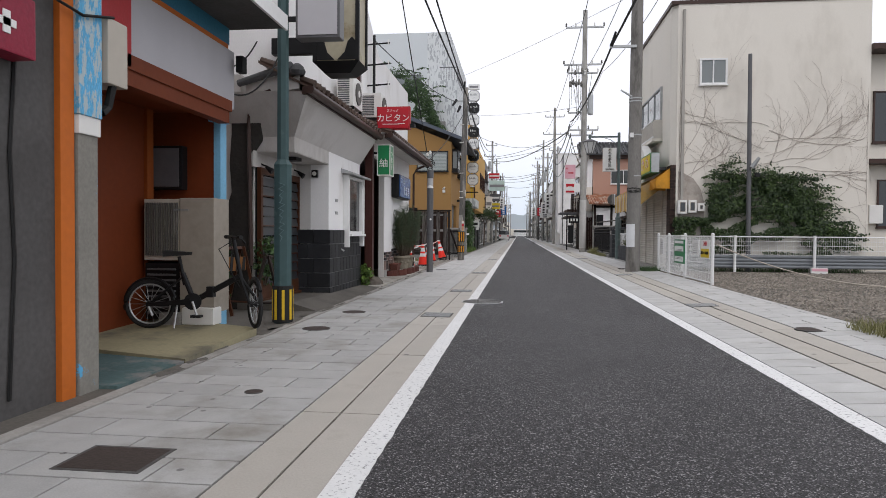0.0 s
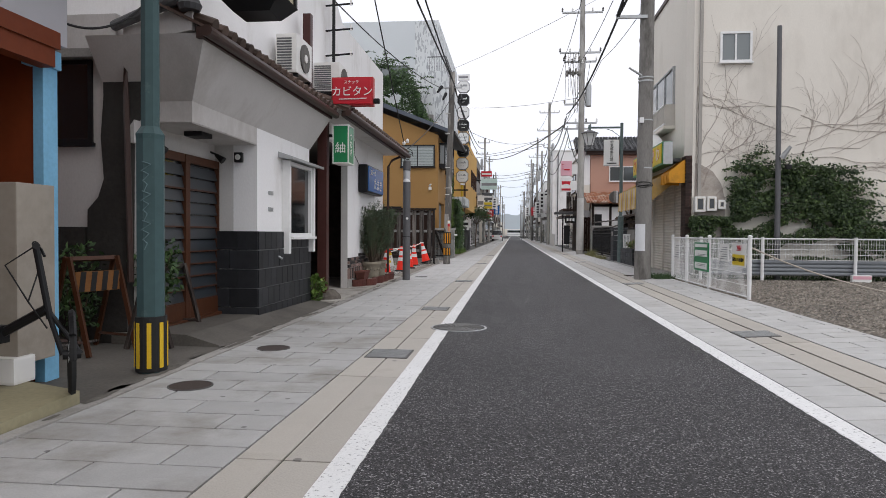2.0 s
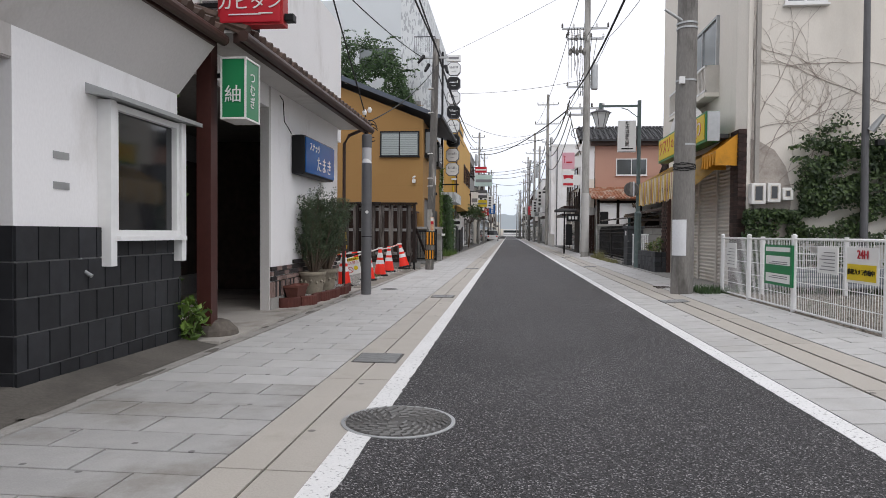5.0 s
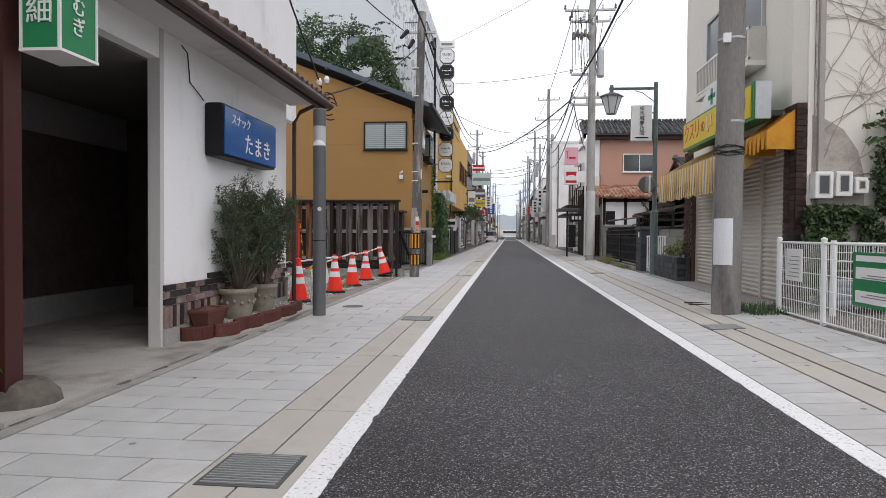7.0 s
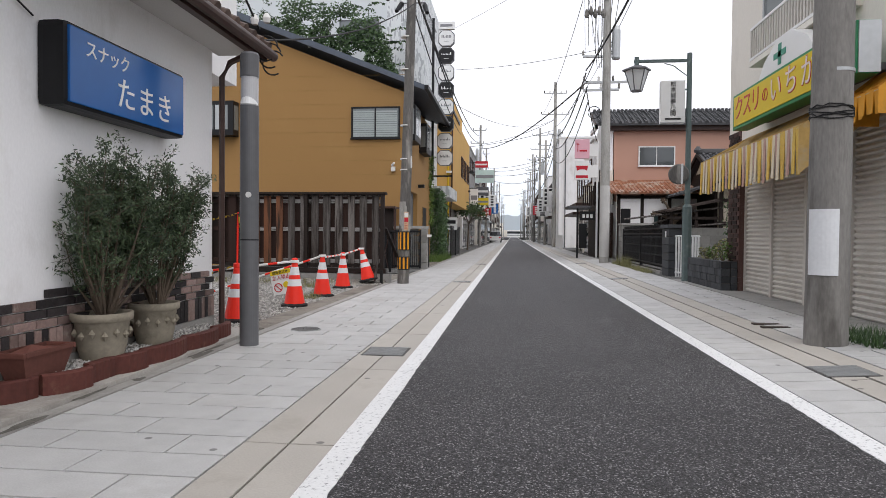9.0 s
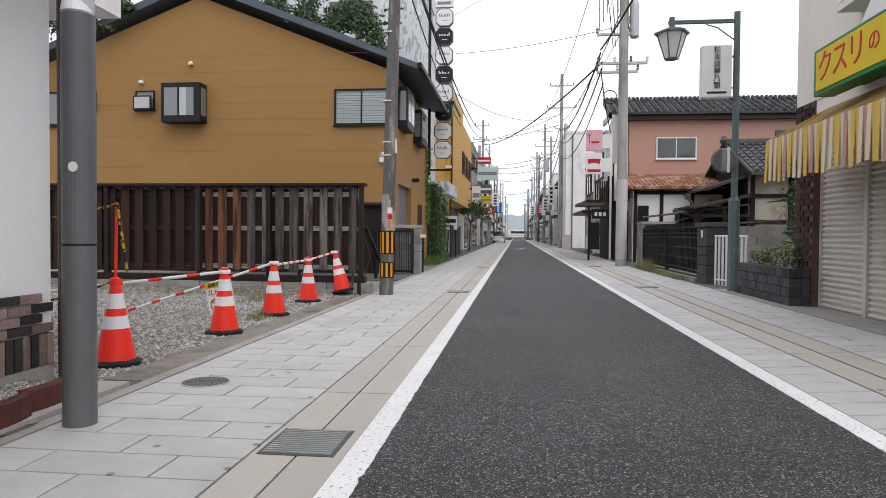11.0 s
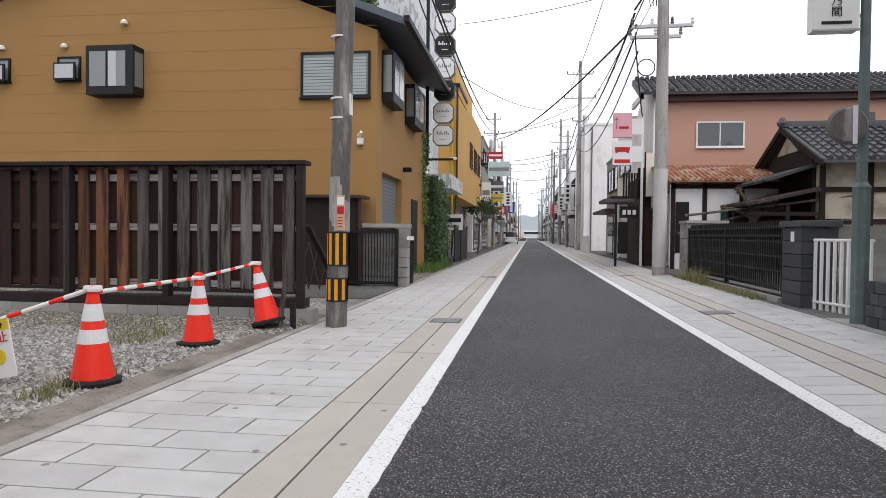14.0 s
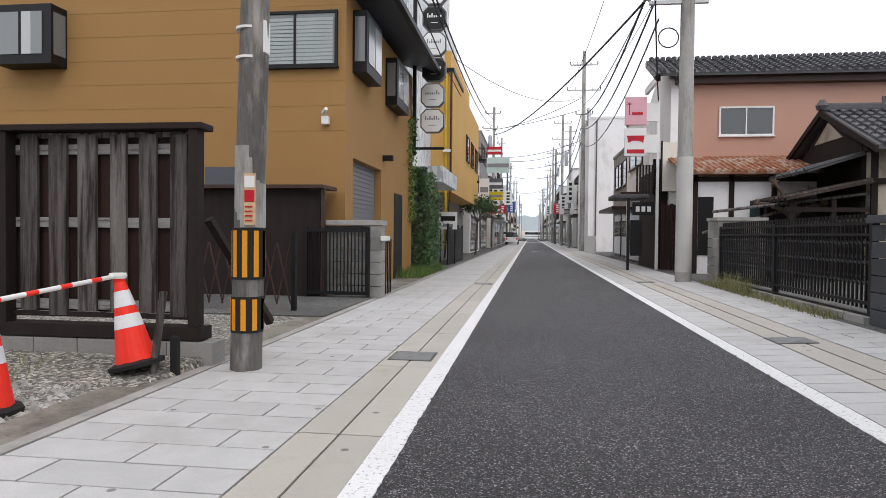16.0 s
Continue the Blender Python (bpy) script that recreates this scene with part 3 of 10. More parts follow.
for k in range(46):
    cx0, cy0, rx0, ry0 = -2.62 + dr.uniform(-0.08, 0.05), dr.uniform(4.3, 18.4), dr.uniform(0.02, 0.06), dr.uniform(0.06, 0.32)
    q = len(dv)
    for i in range(11):
        a, f = 2 * math.pi * i / 11, dr.uniform(0.6, 1.15)
        dv.append((cx0 + rx0 * f * math.cos(a) + 2.66, cy0 + ry0 * f * math.sin(a) - 8.0, 0.0075 + 0.0001 * (k % 9)))
    df.append(tuple(range(q, q + 11)))
patch = new("patches", mesh_of("patches", dv, df, DUST_DARK))
patch.parent = dirt
lot_left = structure(bx("gravel_lot_left", (-16, -2.95, 18.75, 40, -0.3, 0.0), GRAVEL), "vacant lot covered in pale gravel", "ground")
structure(bx("asphalt_verge_left", (-2.95, -2.64, 18.75, 40, -0.3, 0.004), DUST), "strip of trodden dusty gravel beside the lot", "pavement")
structure(bx("side_yard", (-13, -2.64, 40, 420, -0.3, -0.004), OLD_ASPHALT), "old asphalt before the farther houses", "pavement")
lot_right = structure(bx("gravel_lot_right", (3.7, 60, -30, 18.7, -0.3, 0.085), SOIL), "parking lot of brown-grey gravel", "ground")
structure(bx("shop_forecourt", (3.7, 60, 18.7, 27, -0.3, 0.10), CONCRETE), "cracked concrete strip before the drugstore", "pavement")
structure(bx("verge_right", (3.7, 60, 27, 420, -0.3, 0.09), OLD_ASPHALT), "old asphalt and weeds before the old houses", "pavement")


def cover(y, x=-1.035, w=0.385, d=0.42, z=0.0):
    g = thing("drain_grate", (x, y, z), "dark steel drain grating set in the concrete lids", "drain grate", "street drain grates")
    bx("frame", (x - w / 2, x + w / 2, y - d / 2, y + d / 2, z - 0.02, z + 0.004), IRON, g)
    bar = box(bm_new(), -w / 2 + 0.02, w / 2 - 0.02, -0.006, 0.006, 0.0, 0.006)
    me = None
    for i in range(13):
        yy = -d / 2 + 0.03 + i * (d - 0.06) / 12
        if me is None:
            ob = part("bar", bar, GALV, g, placed=False)
            me = ob.data
        else:
            ob = new("bar", me)
            ob.parent = g
        ob.location = (0, yy, 0.004)
    return g


for y in (8.41, 12.0, 17.56, 26.53, 35.5):
    cover(y)
for y in (9.9, 17.05, 27.9, 36.5):
    g = cover(y, 2.65, 0.4, 0.4, 0.037)
    g.rotation_euler = (0, -math.atan(RISE), 0)


def manhole(x, y, r, material, label, z=0.0, pattern=True):
    g = thing("manhole_cover", (x, y, z), label, "manhole cover")
    part("rim", lathe(bm_new(), ((r, -0.02), (r, 0.005), (r * 0.93, 0.006), (r * 0.93, -0.01)), 40, (x, y, z)), GALV if pattern else IRON, g)
    part("lid", lathe(bm_new(), ((r * 0.92, -0.02), (r * 0.92, 0.004), (0.02, 0.005)), 40, (x, y, z)), material, g)
    if pattern:
        relief = bm_new()
        for ring, count in ((0.2, 6), (0.38, 12), (0.55, 18), (0.70, 24), (0.83, 30)):
            for k in range(count):
                a = 2 * math.pi * k / count + ring
                c = Vector((x + r * ring * math.cos(a), y + r * ring * math.sin(a), z))
                t = Vector((-math.sin(a + 0.6), math.cos(a + 0.6), 0)) * r * 0.09
                rod(relief, c - t + Vector((0, 0, 0.006)), c + t + Vector((0, 0, 0.006)), r * 0.03, seg=5)
        part("relief", relief, surf("worn_iron_relief", (0.17, 0.168, 0.162), 0.55, vary=0.2, fine=50), g)
    return g


manhole(-0.55, 10.15, 0.325, IRON, "round cast iron manhole cover with raised pattern in the road")
manhole(-2.2, 6.99, 0.155, RUST_IRON, "small dark round iron cover in the pavers", 0.0, False)
manhole(-2.167, 8.53, 0.155, RUST_IRON, "small dark round iron cover in the pavers", 0.0, False)
manhole(-1.73, 4.15, 0.06, RUST_IRON, "tiny dark iron valve cap in the pavers", 0.0, False)
manhole(-2.19, 18.78, 0.17, IRON, "small patterned round iron cover in the pavers")
manhole(-3.02, 13.75, 0.12, RUST_IRON, "small dark round iron cover before the bar entrance", 0.0, False)
manhole(3.1, 7.36, 0.16, RUST_IRON, "small dark round iron cover in the pavers", right_z(3.1), False)
plate = thing("iron_access_plate", (-1.85, 2.83, 0), "rusty square iron access plate in the pavers", "access plate")
bx("plate", (-2.04, -1.66, 2.69, 2.98, -0.01, 0.005), RUST_IRON, plate, bevel=0.003)
bx("frame", (-2.06, -1.64, 2.67, 3.0, -0.01, 0.003), IRON, plate)
grate2 = thing("step_grate", (3.06, 19.5, right_z(3.06)), "dark slotted grate beside the utility pole", "drain grate")
bx("slot", (2.9, 3.2, 19.35, 19.45, 0.05, 0.068), RUST_IRON, grate2)
bx("slot", (2.9, 3.2, 19.62, 19.72, 0.05, 0.068), RUST_IRON, grate2)


# ---- openings and windows ----
def window(parent, axis, at, a0, a1, z0, z1, frame_mat=BLACK_METAL, glass=GLASS_PALE, panes=2, out=0.03, fw=0.04, name="window", blinds=False, sill=True):
    """A sash window on a wall that faces -y (axis 'y') or along x (axis 'x', out: towards which side)."""
    def dims(lo, hi, p, q, r, s):
        lo, hi = sorted((lo, hi))
        return (p, q, lo, hi, r, s) if axis == "y" else (lo, hi, p, q, r, s)
    w = part(name, box(bm_new(), *dims(at - 0.01, at + out * 0.3, a0, a1, z0, z1)), frame_mat, parent)
    for p, q, r, s in ((a0, a0 + fw, z0, z1), (a1 - fw, a1, z0, z1), (a0 + fw, a1 - fw, z0, z0 + fw), (a0 + fw, a1 - fw, z1 - fw, z1)):
        part("window_frame", box(bm_new(), *dims(at, at + out, p, q, r, s)), frame_mat, w)
    step = (a1 - a0 - 2 * fw) / panes
    for i in range(panes):
        p = a0 + fw + i * step
        part("pane", box(bm_new(), *dims(at + out * 0.2, at + out * (0.45 + 0.15 * (i % 2)), p, p + step - (0.025 if i < panes - 1 else 0), z0 + fw, z1 - fw)), glass, w)
        if i < panes - 1:
            part("mullion", box(bm_new(), *dims(at + out * 0.2, at + out * 0.9, p + step - 0.025, p + step + 0.012, z0 + fw, z1 - fw)), frame_mat, w)
        if blinds:
            for k in range(int((z1 - z0 - 2 * fw) / 0.07)):
                part("slat", box(bm_new(), *dims(at + out * 0.45, at + out * 0.68, p + 0.01, p + step - 0.04, z0 + fw + 0.07 * k, z0 + fw + 0.07 * k + 0.055)), BLINDS, w)
    if sill:
        part("window_sill", box(bm_new(), *dims(at, at + out * 1.7, a0 - 0.02, a1 + 0.02, z0 - 0.035, z0)), frame_mat, w)
    return w


def downpipe(parent, pts, r=0.03, material=BROWN_METAL):
    ob = wire("downpipe", pts, r, material, parent)
    return ob


# ---- orange shop ----
shop = thing("orange_shop", (-3.2, 5.0, 0), "closed shop painted orange with a blank white fascia sign", "shop")
bx("wall", (-9, -2.84, -8, 3.75, -0.05, 3.3), SHADED_GREY_WALL, shop, "bare grey mortar wall")
bx("pilaster", (-3.2, -2.80, 3.752, 3.88, -0.03, 4.2), ORANGE, shop, "orange painted pilaster", bevel=0.006)
bx("pillar", (-3.0, -2.79, 3.90, 4.10, -0.03, 2.0), OLD_PILLAR, shop, "weathered concrete pillar with blue paint flakes", bevel=0.012)
bx("pillar_cap", (-3.0, -2.775, 3.89, 4.11, 1.68, 1.80), WHITE_PLASTIC, shop, "white pipe box", bevel=0.008)
bx("pillar_cladding", (-3.0, -2.765, 3.88, 4.11, 1.80, 3.6), FLAKED, shop, "flaking blue painted cladding", bevel=0.006)
bx("back_wall", (-4.3, -4.03, 4.1, 6.7, -0.03, 2.6), SHADED_ORANGE, shop)
# edge colour lies between lit and shaded orange, part of the shade painted in
bx("pilaster", (-4.05, -3.99, 6.70, 6.82, -0.03, 2.6), surf("half_shaded_orange_paint", (0.27, 0.065, 0.012), 0.6, vary=0.12, fine=20), shop, "orange painted edge with some shade in its colour")
bx("side_wall", (-4.3, -2.85, 3.95, 4.02, -0.03, 2.5), SHADED_ORANGE, shop)
bx("recess_wall", (-5.0, -4.7, 6.4, 7.0, -0.03, 2.6), SHADED_ORANGE, shop)
bx("recess_wall", (-4.7, -4.05, 6.702, 6.80, -0.03, 2.6), SHADED_ORANGE, shop)
bx("end_wall", (-9, -3.37, 6.985, 7.12, -0.03, 3.3), SHADED_ORANGE, shop)
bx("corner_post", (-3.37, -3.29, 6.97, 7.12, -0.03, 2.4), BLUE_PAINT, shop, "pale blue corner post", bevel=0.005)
bx("soffit", (-4.7, -3.16, 4.1, 6.98, 2.38, 2.5), SHADED_ORANGE, shop, "orange soffit with shade in its colour")
bx("beam", (-3.3, -3.18, 4.1, 6.95, 2.25, 2.38), SHADED_ORANGE, shop, "orange beam")
bx("beam_end", (-3.40, -3.265, 6.9, 7.13, 2.27, 2.4), BLUE_PAINT, shop)
bx("fascia_panel", (-3.3, -3.16, 4.12, 5.08, 2.4, 3.1), RED_PAINT, shop, "red fascia panel")
bx("fascia_sign", (-3.32, -3.18, 5.08, 7.08, 2.42, 3.06), PANEL_WHITE, shop, "blank white fascia sign", bevel=0.006)
bx("fascia_beam", (-3.3, -3.2, 4.1, 6.97, 3.06, 3.12), ORANGE, shop)
bx("fascia_beam", (-3.32, -3.2, 4.1, 7.0, 3.12, 3.3), TEAL, shop, "dark teal beam")
bx("canopy", (-3.3, -2.58, -8, 7.05, 3.3, 3.42), SHADED_GREY_WALL, shop, "projecting grey canopy slab", bevel=0.01)
bx("canopy_edge", (-2.58, -2.55, -8, 7.05, 3.28, 3.44), WHITE_METAL, shop)
bx("upper_wall", (-9, -3.25, -8, 7.1, 3.42, 6.4), WHITE_WALL, shop)
bx("meter_box", (-2.98, -2.74, 4.14, 4.36, 2.05, 2.49), BEIGE_METAL, shop, "beige meter box", bevel=0.01)
bx("floodlight", (-3.12, -3.04, 6.98, 7.1, 2.82, 3.0), BLACK_METAL, shop, "small black floodlight", bevel=0.01)
wire("cable", [(-2.83, 3.4, 3.0), (-2.83, 3.42, 2.0), (-2.83, 3.38, 1.5), (-2.83, 3.41, 0.9), (-2.83, 3.36, 0.1)], 0.012, CABLE, shop)
wire("cable", [(-2.79, 3.45, 2.55), (-2.77, 3.65, 2.45), (-2.75, 3.9, 2.42), (-2.74, 4.2, 2.5)], 0.01, CABLE, shop)
wire("cable", [(-2.78, 4.25, 2.05), (-2.8, 4.22, 1.9), (-2.8, 4.15, 1.85)], 0.03, CABLE, shop)
bx("dark_awning", (-3.0, -2.6, -2, 3.5, 2.62, 2.9), BLACK_METAL, shop)
red_sign = thing("projecting_sign", (-2.7, 3.1, 2.0), "dark red box sign with a pale mark under the canopy", "sign")
bx("case", (-2.83, -2.68, 2.75, 3.40, 2.0, 2.33), surf("crimson_sign", (0.24, 0.012, 0.035), 0.4), red_sign, bevel=0.01)
bx("bar", (-2.682, -2.674, 3.12, 3.25, 2.135, 2.175), SIGN_WHITE, red_sign)
bx("bar", (-2.682, -2.674, 3.16, 3.21, 2.095, 2.215), SIGN_WHITE, red_sign)

ramp = thing("entrance_slab", (-3.2, 5.5, 0), "worn pale yellowish slab before the orange shop", "slab")
YELLOW_SLAB = surf("yellowish_slab", (0.30, 0.27, 0.17), 0.8, vary=0.15, fine=30, coarse=1.5, bump=0.1, stain=(0.13, 0.12, 0.09), stain_at=(0.5, 0.7), stain_scale=1.6)
OLD_TEAL = surf("worn_teal_floor", (0.075, 0.125, 0.125), 0.85, vary=0.25, fine=30, bump=0.2, stain=(0.20, 0.20, 0.19), stain_at=(0.5, 0.62), stain_scale=2.5)
part("slab", hull(bm_new(), [(-2.66, 5.0, -0.01), (-2.66, 6.45, -0.01), (-4.03, 6.95, -0.01), (-4.03, 5.31, -0.01), (-2.66, 5.0, 0.03), (-2.66, 6.45, 0.08), (-4.03, 6.95, 0.09), (-4.03, 5.31, 0.06)],
                  [(0, 3, 2, 1), (4, 5, 6, 7), (0, 1, 5, 4), (1, 2, 6, 5), (2, 3, 7, 6), (3, 0, 4, 7)]), YELLOW_SLAB, ramp)
part("worn_floor", slab(bm_new(), ((-2.66, 4.1), (-2.66, 4.98), (-4.03, 5.29), (-4.03, 4.1)), "z", -0.01, 0.02), OLD_TEAL, ramp)

# ---- white bar house ----
house = thing("white_bar_house", (-3.3, 12, 0), "old white plastered bar with a brown tiled pent roof", "building")
bx("wall", (-3.35, -3.05, 10.33, 12.40, 0.0, 2.95), WHITE_WALL, house)
bx("wainscot_backing", (-3.36, -3.036, 10.32, 12.41, 0.0, 1.10), TILE_GROUT, house)
bx("recess_wall", (-3.66, -3.35, 10.33, 10.45, 0.0, 2.2), SHADED_WHITE, house)
bx("recess_soffit", (-3.8, -3.06, 8.72, 10.33, 2.15, 2.22), SHADED_WHITE, house)
bx("door_wall", (-3.9, -3.59, 8.6, 10.40, 1.95, 2.9), SHADED_WHITE, house)
bx("hood_band", (-3.9, -3.05, 8.70, 10.33, 2.16, 2.36), SHADED_WHITE, house, "white hood over the entrance")
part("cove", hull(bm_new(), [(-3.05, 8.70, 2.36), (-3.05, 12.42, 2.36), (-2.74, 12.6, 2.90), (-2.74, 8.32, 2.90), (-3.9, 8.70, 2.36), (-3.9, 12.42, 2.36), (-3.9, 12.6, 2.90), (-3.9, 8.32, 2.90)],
                  [(0, 1, 2, 3), (0, 3, 7, 4), (1, 5, 6, 2), (4, 7, 6, 5), (3, 2, 6, 7), (0, 4, 5, 1)]), SHADED_WHITE, house, "sloping white eaves cove")
bx("side_wall", (-6.0, -3.78, 8.62, 8.8, 0.0, 3.2), SHADED_WHITE, house, "pale side wall")
part("mortar_patch", slab(bm_new(), ((-3.66, 0.0), (-3.64, 2.1), (-3.50, 2.3), (-3.45, 2.92), (-3.90, 2.92), (-3.89, 2.4), (-3.92, 2.0), (-3.89, 1.6), (-3.95, 1.42), (-4.06, 1.3), (-4.08, 0.0)), "y", 8.58, 8.70), DARK_MORTAR, house, "rough dark mortar column")
bx("white_jamb", (-3.70, -3.62, 8.701, 8.79, 0.0, 2.16), SHADED_WHITE, house)
window(house, "y", 8.62, -5.0, -4.02, 1.95, 2.75, BLACK_METAL, GLASS_DARK, 1, -0.03, name="side_window")
bx("dark_wainscot", (-6.0, -4.09, 8.57, 8.62, 0.0, 1.13), DARK_MORTAR, house, "dark mortar wainscot of the side wall")
bx("side_ledge", (-4.6, -3.8, 8.5, 8.62, 2.76, 2.84), CONCRETE, house)
bx("upper_wall", (-9, -3.35, 8.9, 19.6, 2.9, 3.9), WHITE_WALL, house, "white upper storey wall")
part("upper_wall", slab(bm_new(), ((8.9, 3.9), (19.6, 3.9), (19.6, 5.25), (15.5, 5.25), (13.2, 6.6), (8.9, 6.6)), "x", -9, -3.35), WHITE_WALL, house)
bx("end_wall", (-9, -3.4, 18.25, 18.42, 0.0, 3.2), SHADED_WHITE, house)
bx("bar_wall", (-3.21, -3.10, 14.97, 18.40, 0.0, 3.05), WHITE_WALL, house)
bx("bar_wall_end", (-3.215, -3.095, 14.90, 14.97, 0.0, 3.02), SHADED_WHITE, house)
bx("lintel", (-3.4, -3.1, 12.4, 14.90, 2.72, 3.02), WHITE_WALL, house)
# the porch's inner shade is painted into the ceiling colour
bx("porch_ceiling", (-6.5, -3.22, 12.4, 18.4, 2.70, 2.76), surf("shaded_porch_ceiling", (0.16, 0.15, 0.14), 0.9, vary=0.2, fine=20, coarse=1.5, bump=0.1), house)
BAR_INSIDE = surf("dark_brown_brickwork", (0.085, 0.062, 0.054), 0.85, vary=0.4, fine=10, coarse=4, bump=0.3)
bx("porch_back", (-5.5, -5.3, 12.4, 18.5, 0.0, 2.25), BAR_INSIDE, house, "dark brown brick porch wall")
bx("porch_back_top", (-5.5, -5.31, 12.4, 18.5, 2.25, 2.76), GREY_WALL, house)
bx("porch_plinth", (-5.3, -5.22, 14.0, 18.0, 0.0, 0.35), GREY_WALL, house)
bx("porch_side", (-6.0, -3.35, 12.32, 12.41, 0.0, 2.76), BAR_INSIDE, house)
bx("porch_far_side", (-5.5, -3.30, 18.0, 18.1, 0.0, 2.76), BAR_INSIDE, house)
bx("column", (-3.02, -2.87, 12.72, 12.87, 0.0, 2.95), RED_STEEL, house, "maroon square steel column", bevel=0.008)
part("column_base", lathe(bm_new(), ((0.26, 0.0), (0.24, 0.08), (0.16, 0.16), (0.1, 0.18)), 14, (-2.93, 12.9, 0)), surf("mossy_boulder", (0.115, 0.10, 0.085), 0.95, vary=0.35, fine=20, coarse=6, bump=0.6), house)
bx("porch_floor", (-5.3, -2.66, 12.45, 18.6, -0.02, 0.03), surf("worn_porch_concrete", (0.40, 0.375, 0.34), 0.85, vary=0.2, fine=60, coarse=1.5, bump=0.25, stain=(0.21, 0.19, 0.165), stain_at=(0.5, 0.7), stain_scale=1.3), house, "pale worn concrete porch floor")


def pent_roof(parent, y0, y1, xe, ze, depth, slope, material):
    """Rows of half-round pan tiles running up from the eaves."""
    n = int((y1 - y0) / 0.2)
    dx, dz = -depth, depth * slope
    part("roof_bed", hull(bm_new(), [(xe, y0, ze - 0.03), (xe, y1, ze - 0.03), (xe + dx, y1, ze + dz - 0.03), (xe + dx, y0, ze + dz - 0.03), (xe, y0, ze), (xe, y1, ze), (xe + dx, y1, ze + dz), (xe + dx, y0, ze + dz)],
                          [(0, 1, 2, 3), (4, 7, 6, 5), (0, 4, 5, 1), (1, 5, 6, 2), (2, 6, 7, 3), (3, 7, 4, 0)]), material, parent)
    row = bm_new()
    for k in range(3):
        a, b = k / 3, (k + 1) / 3
        rod(row, (dx * a + 0.03, 0, dz * a + 0.035), (dx * b, 0, dz * b + 0.02), 0.062, 0.05, seg=8)
    me = None
    for i in range(n):
        if me is None:
            ob = part("roof_tile", row, material, parent, placed=False)
            me = ob.data
        else:
            ob = new("roof_tile", me)
            ob.parent = parent
        ob.matrix_basis = base_of(parent).inverted() @ Matrix.Translation((xe, y0 + 0.1 + i * (y1 - y0) / n, ze))


pent_roof(house, 8.3, 12.62, -2.70, 2.95, 0.7, 0.5, BROWN_TILE)
pent_roof(house, 12.62, 18.55, -2.52, 3.0, 0.9, 0.45, BROWN_TILE)
for y0, y1, x, z in ((8.25, 12.62, -2.69, 2.9), (12.62, 18.6, -2.5, 2.96)):
    part("gutter", rod(bm_new(), (x, y0, z), (x, y1, z + 0.02), 0.055, seg=12), BROWN_METAL, house, "brown eaves gutter", smooth=False)
    part("eaves_board", box(bm_new(), x - 0.12, x - 0.05, y0 + 0.05, y1 - 0.05, z - 0.05, z + 0.05), BROWN_METAL, house)
part("eaves_soffit", box(bm_new(), -3.12, -2.6, 12.65, 18.6, 3.0, 3.03), SHADED_WHITE, house)
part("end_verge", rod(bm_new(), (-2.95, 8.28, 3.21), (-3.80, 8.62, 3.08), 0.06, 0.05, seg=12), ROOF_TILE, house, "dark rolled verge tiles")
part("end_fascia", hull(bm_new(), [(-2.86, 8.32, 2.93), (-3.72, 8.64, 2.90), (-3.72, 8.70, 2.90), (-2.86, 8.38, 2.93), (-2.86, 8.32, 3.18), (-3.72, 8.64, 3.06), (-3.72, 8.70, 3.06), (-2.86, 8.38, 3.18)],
                        [(0, 1, 2, 3), (4, 7, 6, 5), (0, 4, 5, 1), (1, 5, 6, 2), (2, 6, 7, 3), (3, 7, 4, 0)]), SHADED_WHITE, house, "white end fascia")
part("ridge_end_tile", lathe(bm_new(), ((0.09, 0), (0.11, 0.05), (0.08, 0.11), (0.03, 0.15)), 12, (-2.88, 8.32, 3.1)), ROOF_TILE, house, "dark ridge-end tile")
downpipe(house, [(-2.62, 18.3, 2.95), (-2.86, 18.31, 2.85), (-2.95, 18.32, 2.7), (-2.95, 18.32, 0.0)], 0.032)
downpipe(house, [(-3.3, 8.5, 2.95), (-3.62, 8.5, 2.85), (-3.62, 8.52, 2.4), (-3.60, 8.55, 0.8), (-3.60, 8.55, 0.6)], 0.03)
window(house, "x", -3.05, 11.27, 12.27, 1.03, 2.06, WHITE_METAL, GLASS_DARK, 1, 0.09, 0.05, name="display_window")
part("window_hood", hull(bm_new(), [(-3.06, 11.05, 2.09), (-2.84, 11.05, 2.06), (-2.84, 12.48, 2.06), (-3.06, 12.48, 2.09), (-3.06, 11.05, 2.17), (-2.84, 11.05, 2.095), (-2.84, 12.48, 2.095), (-3.06, 12.48, 2.17)],
                          [(0, 1, 2, 3), (4, 7, 6, 5), (0, 4, 5, 1), (1, 5, 6, 2), (2, 6, 7, 3), (3, 7, 4, 0)]), GALV, house, "grey metal window hood")
bx("window_leg", (-3.05, -2.94, 11.19, 11.268, 0.80, 2.07), WHITE_METAL, house, bevel=0.006)
bx("window_leg", (-3.05, -2.94, 12.275, 12.36, 0.80, 2.07), WHITE_METAL, house, bevel=0.006)

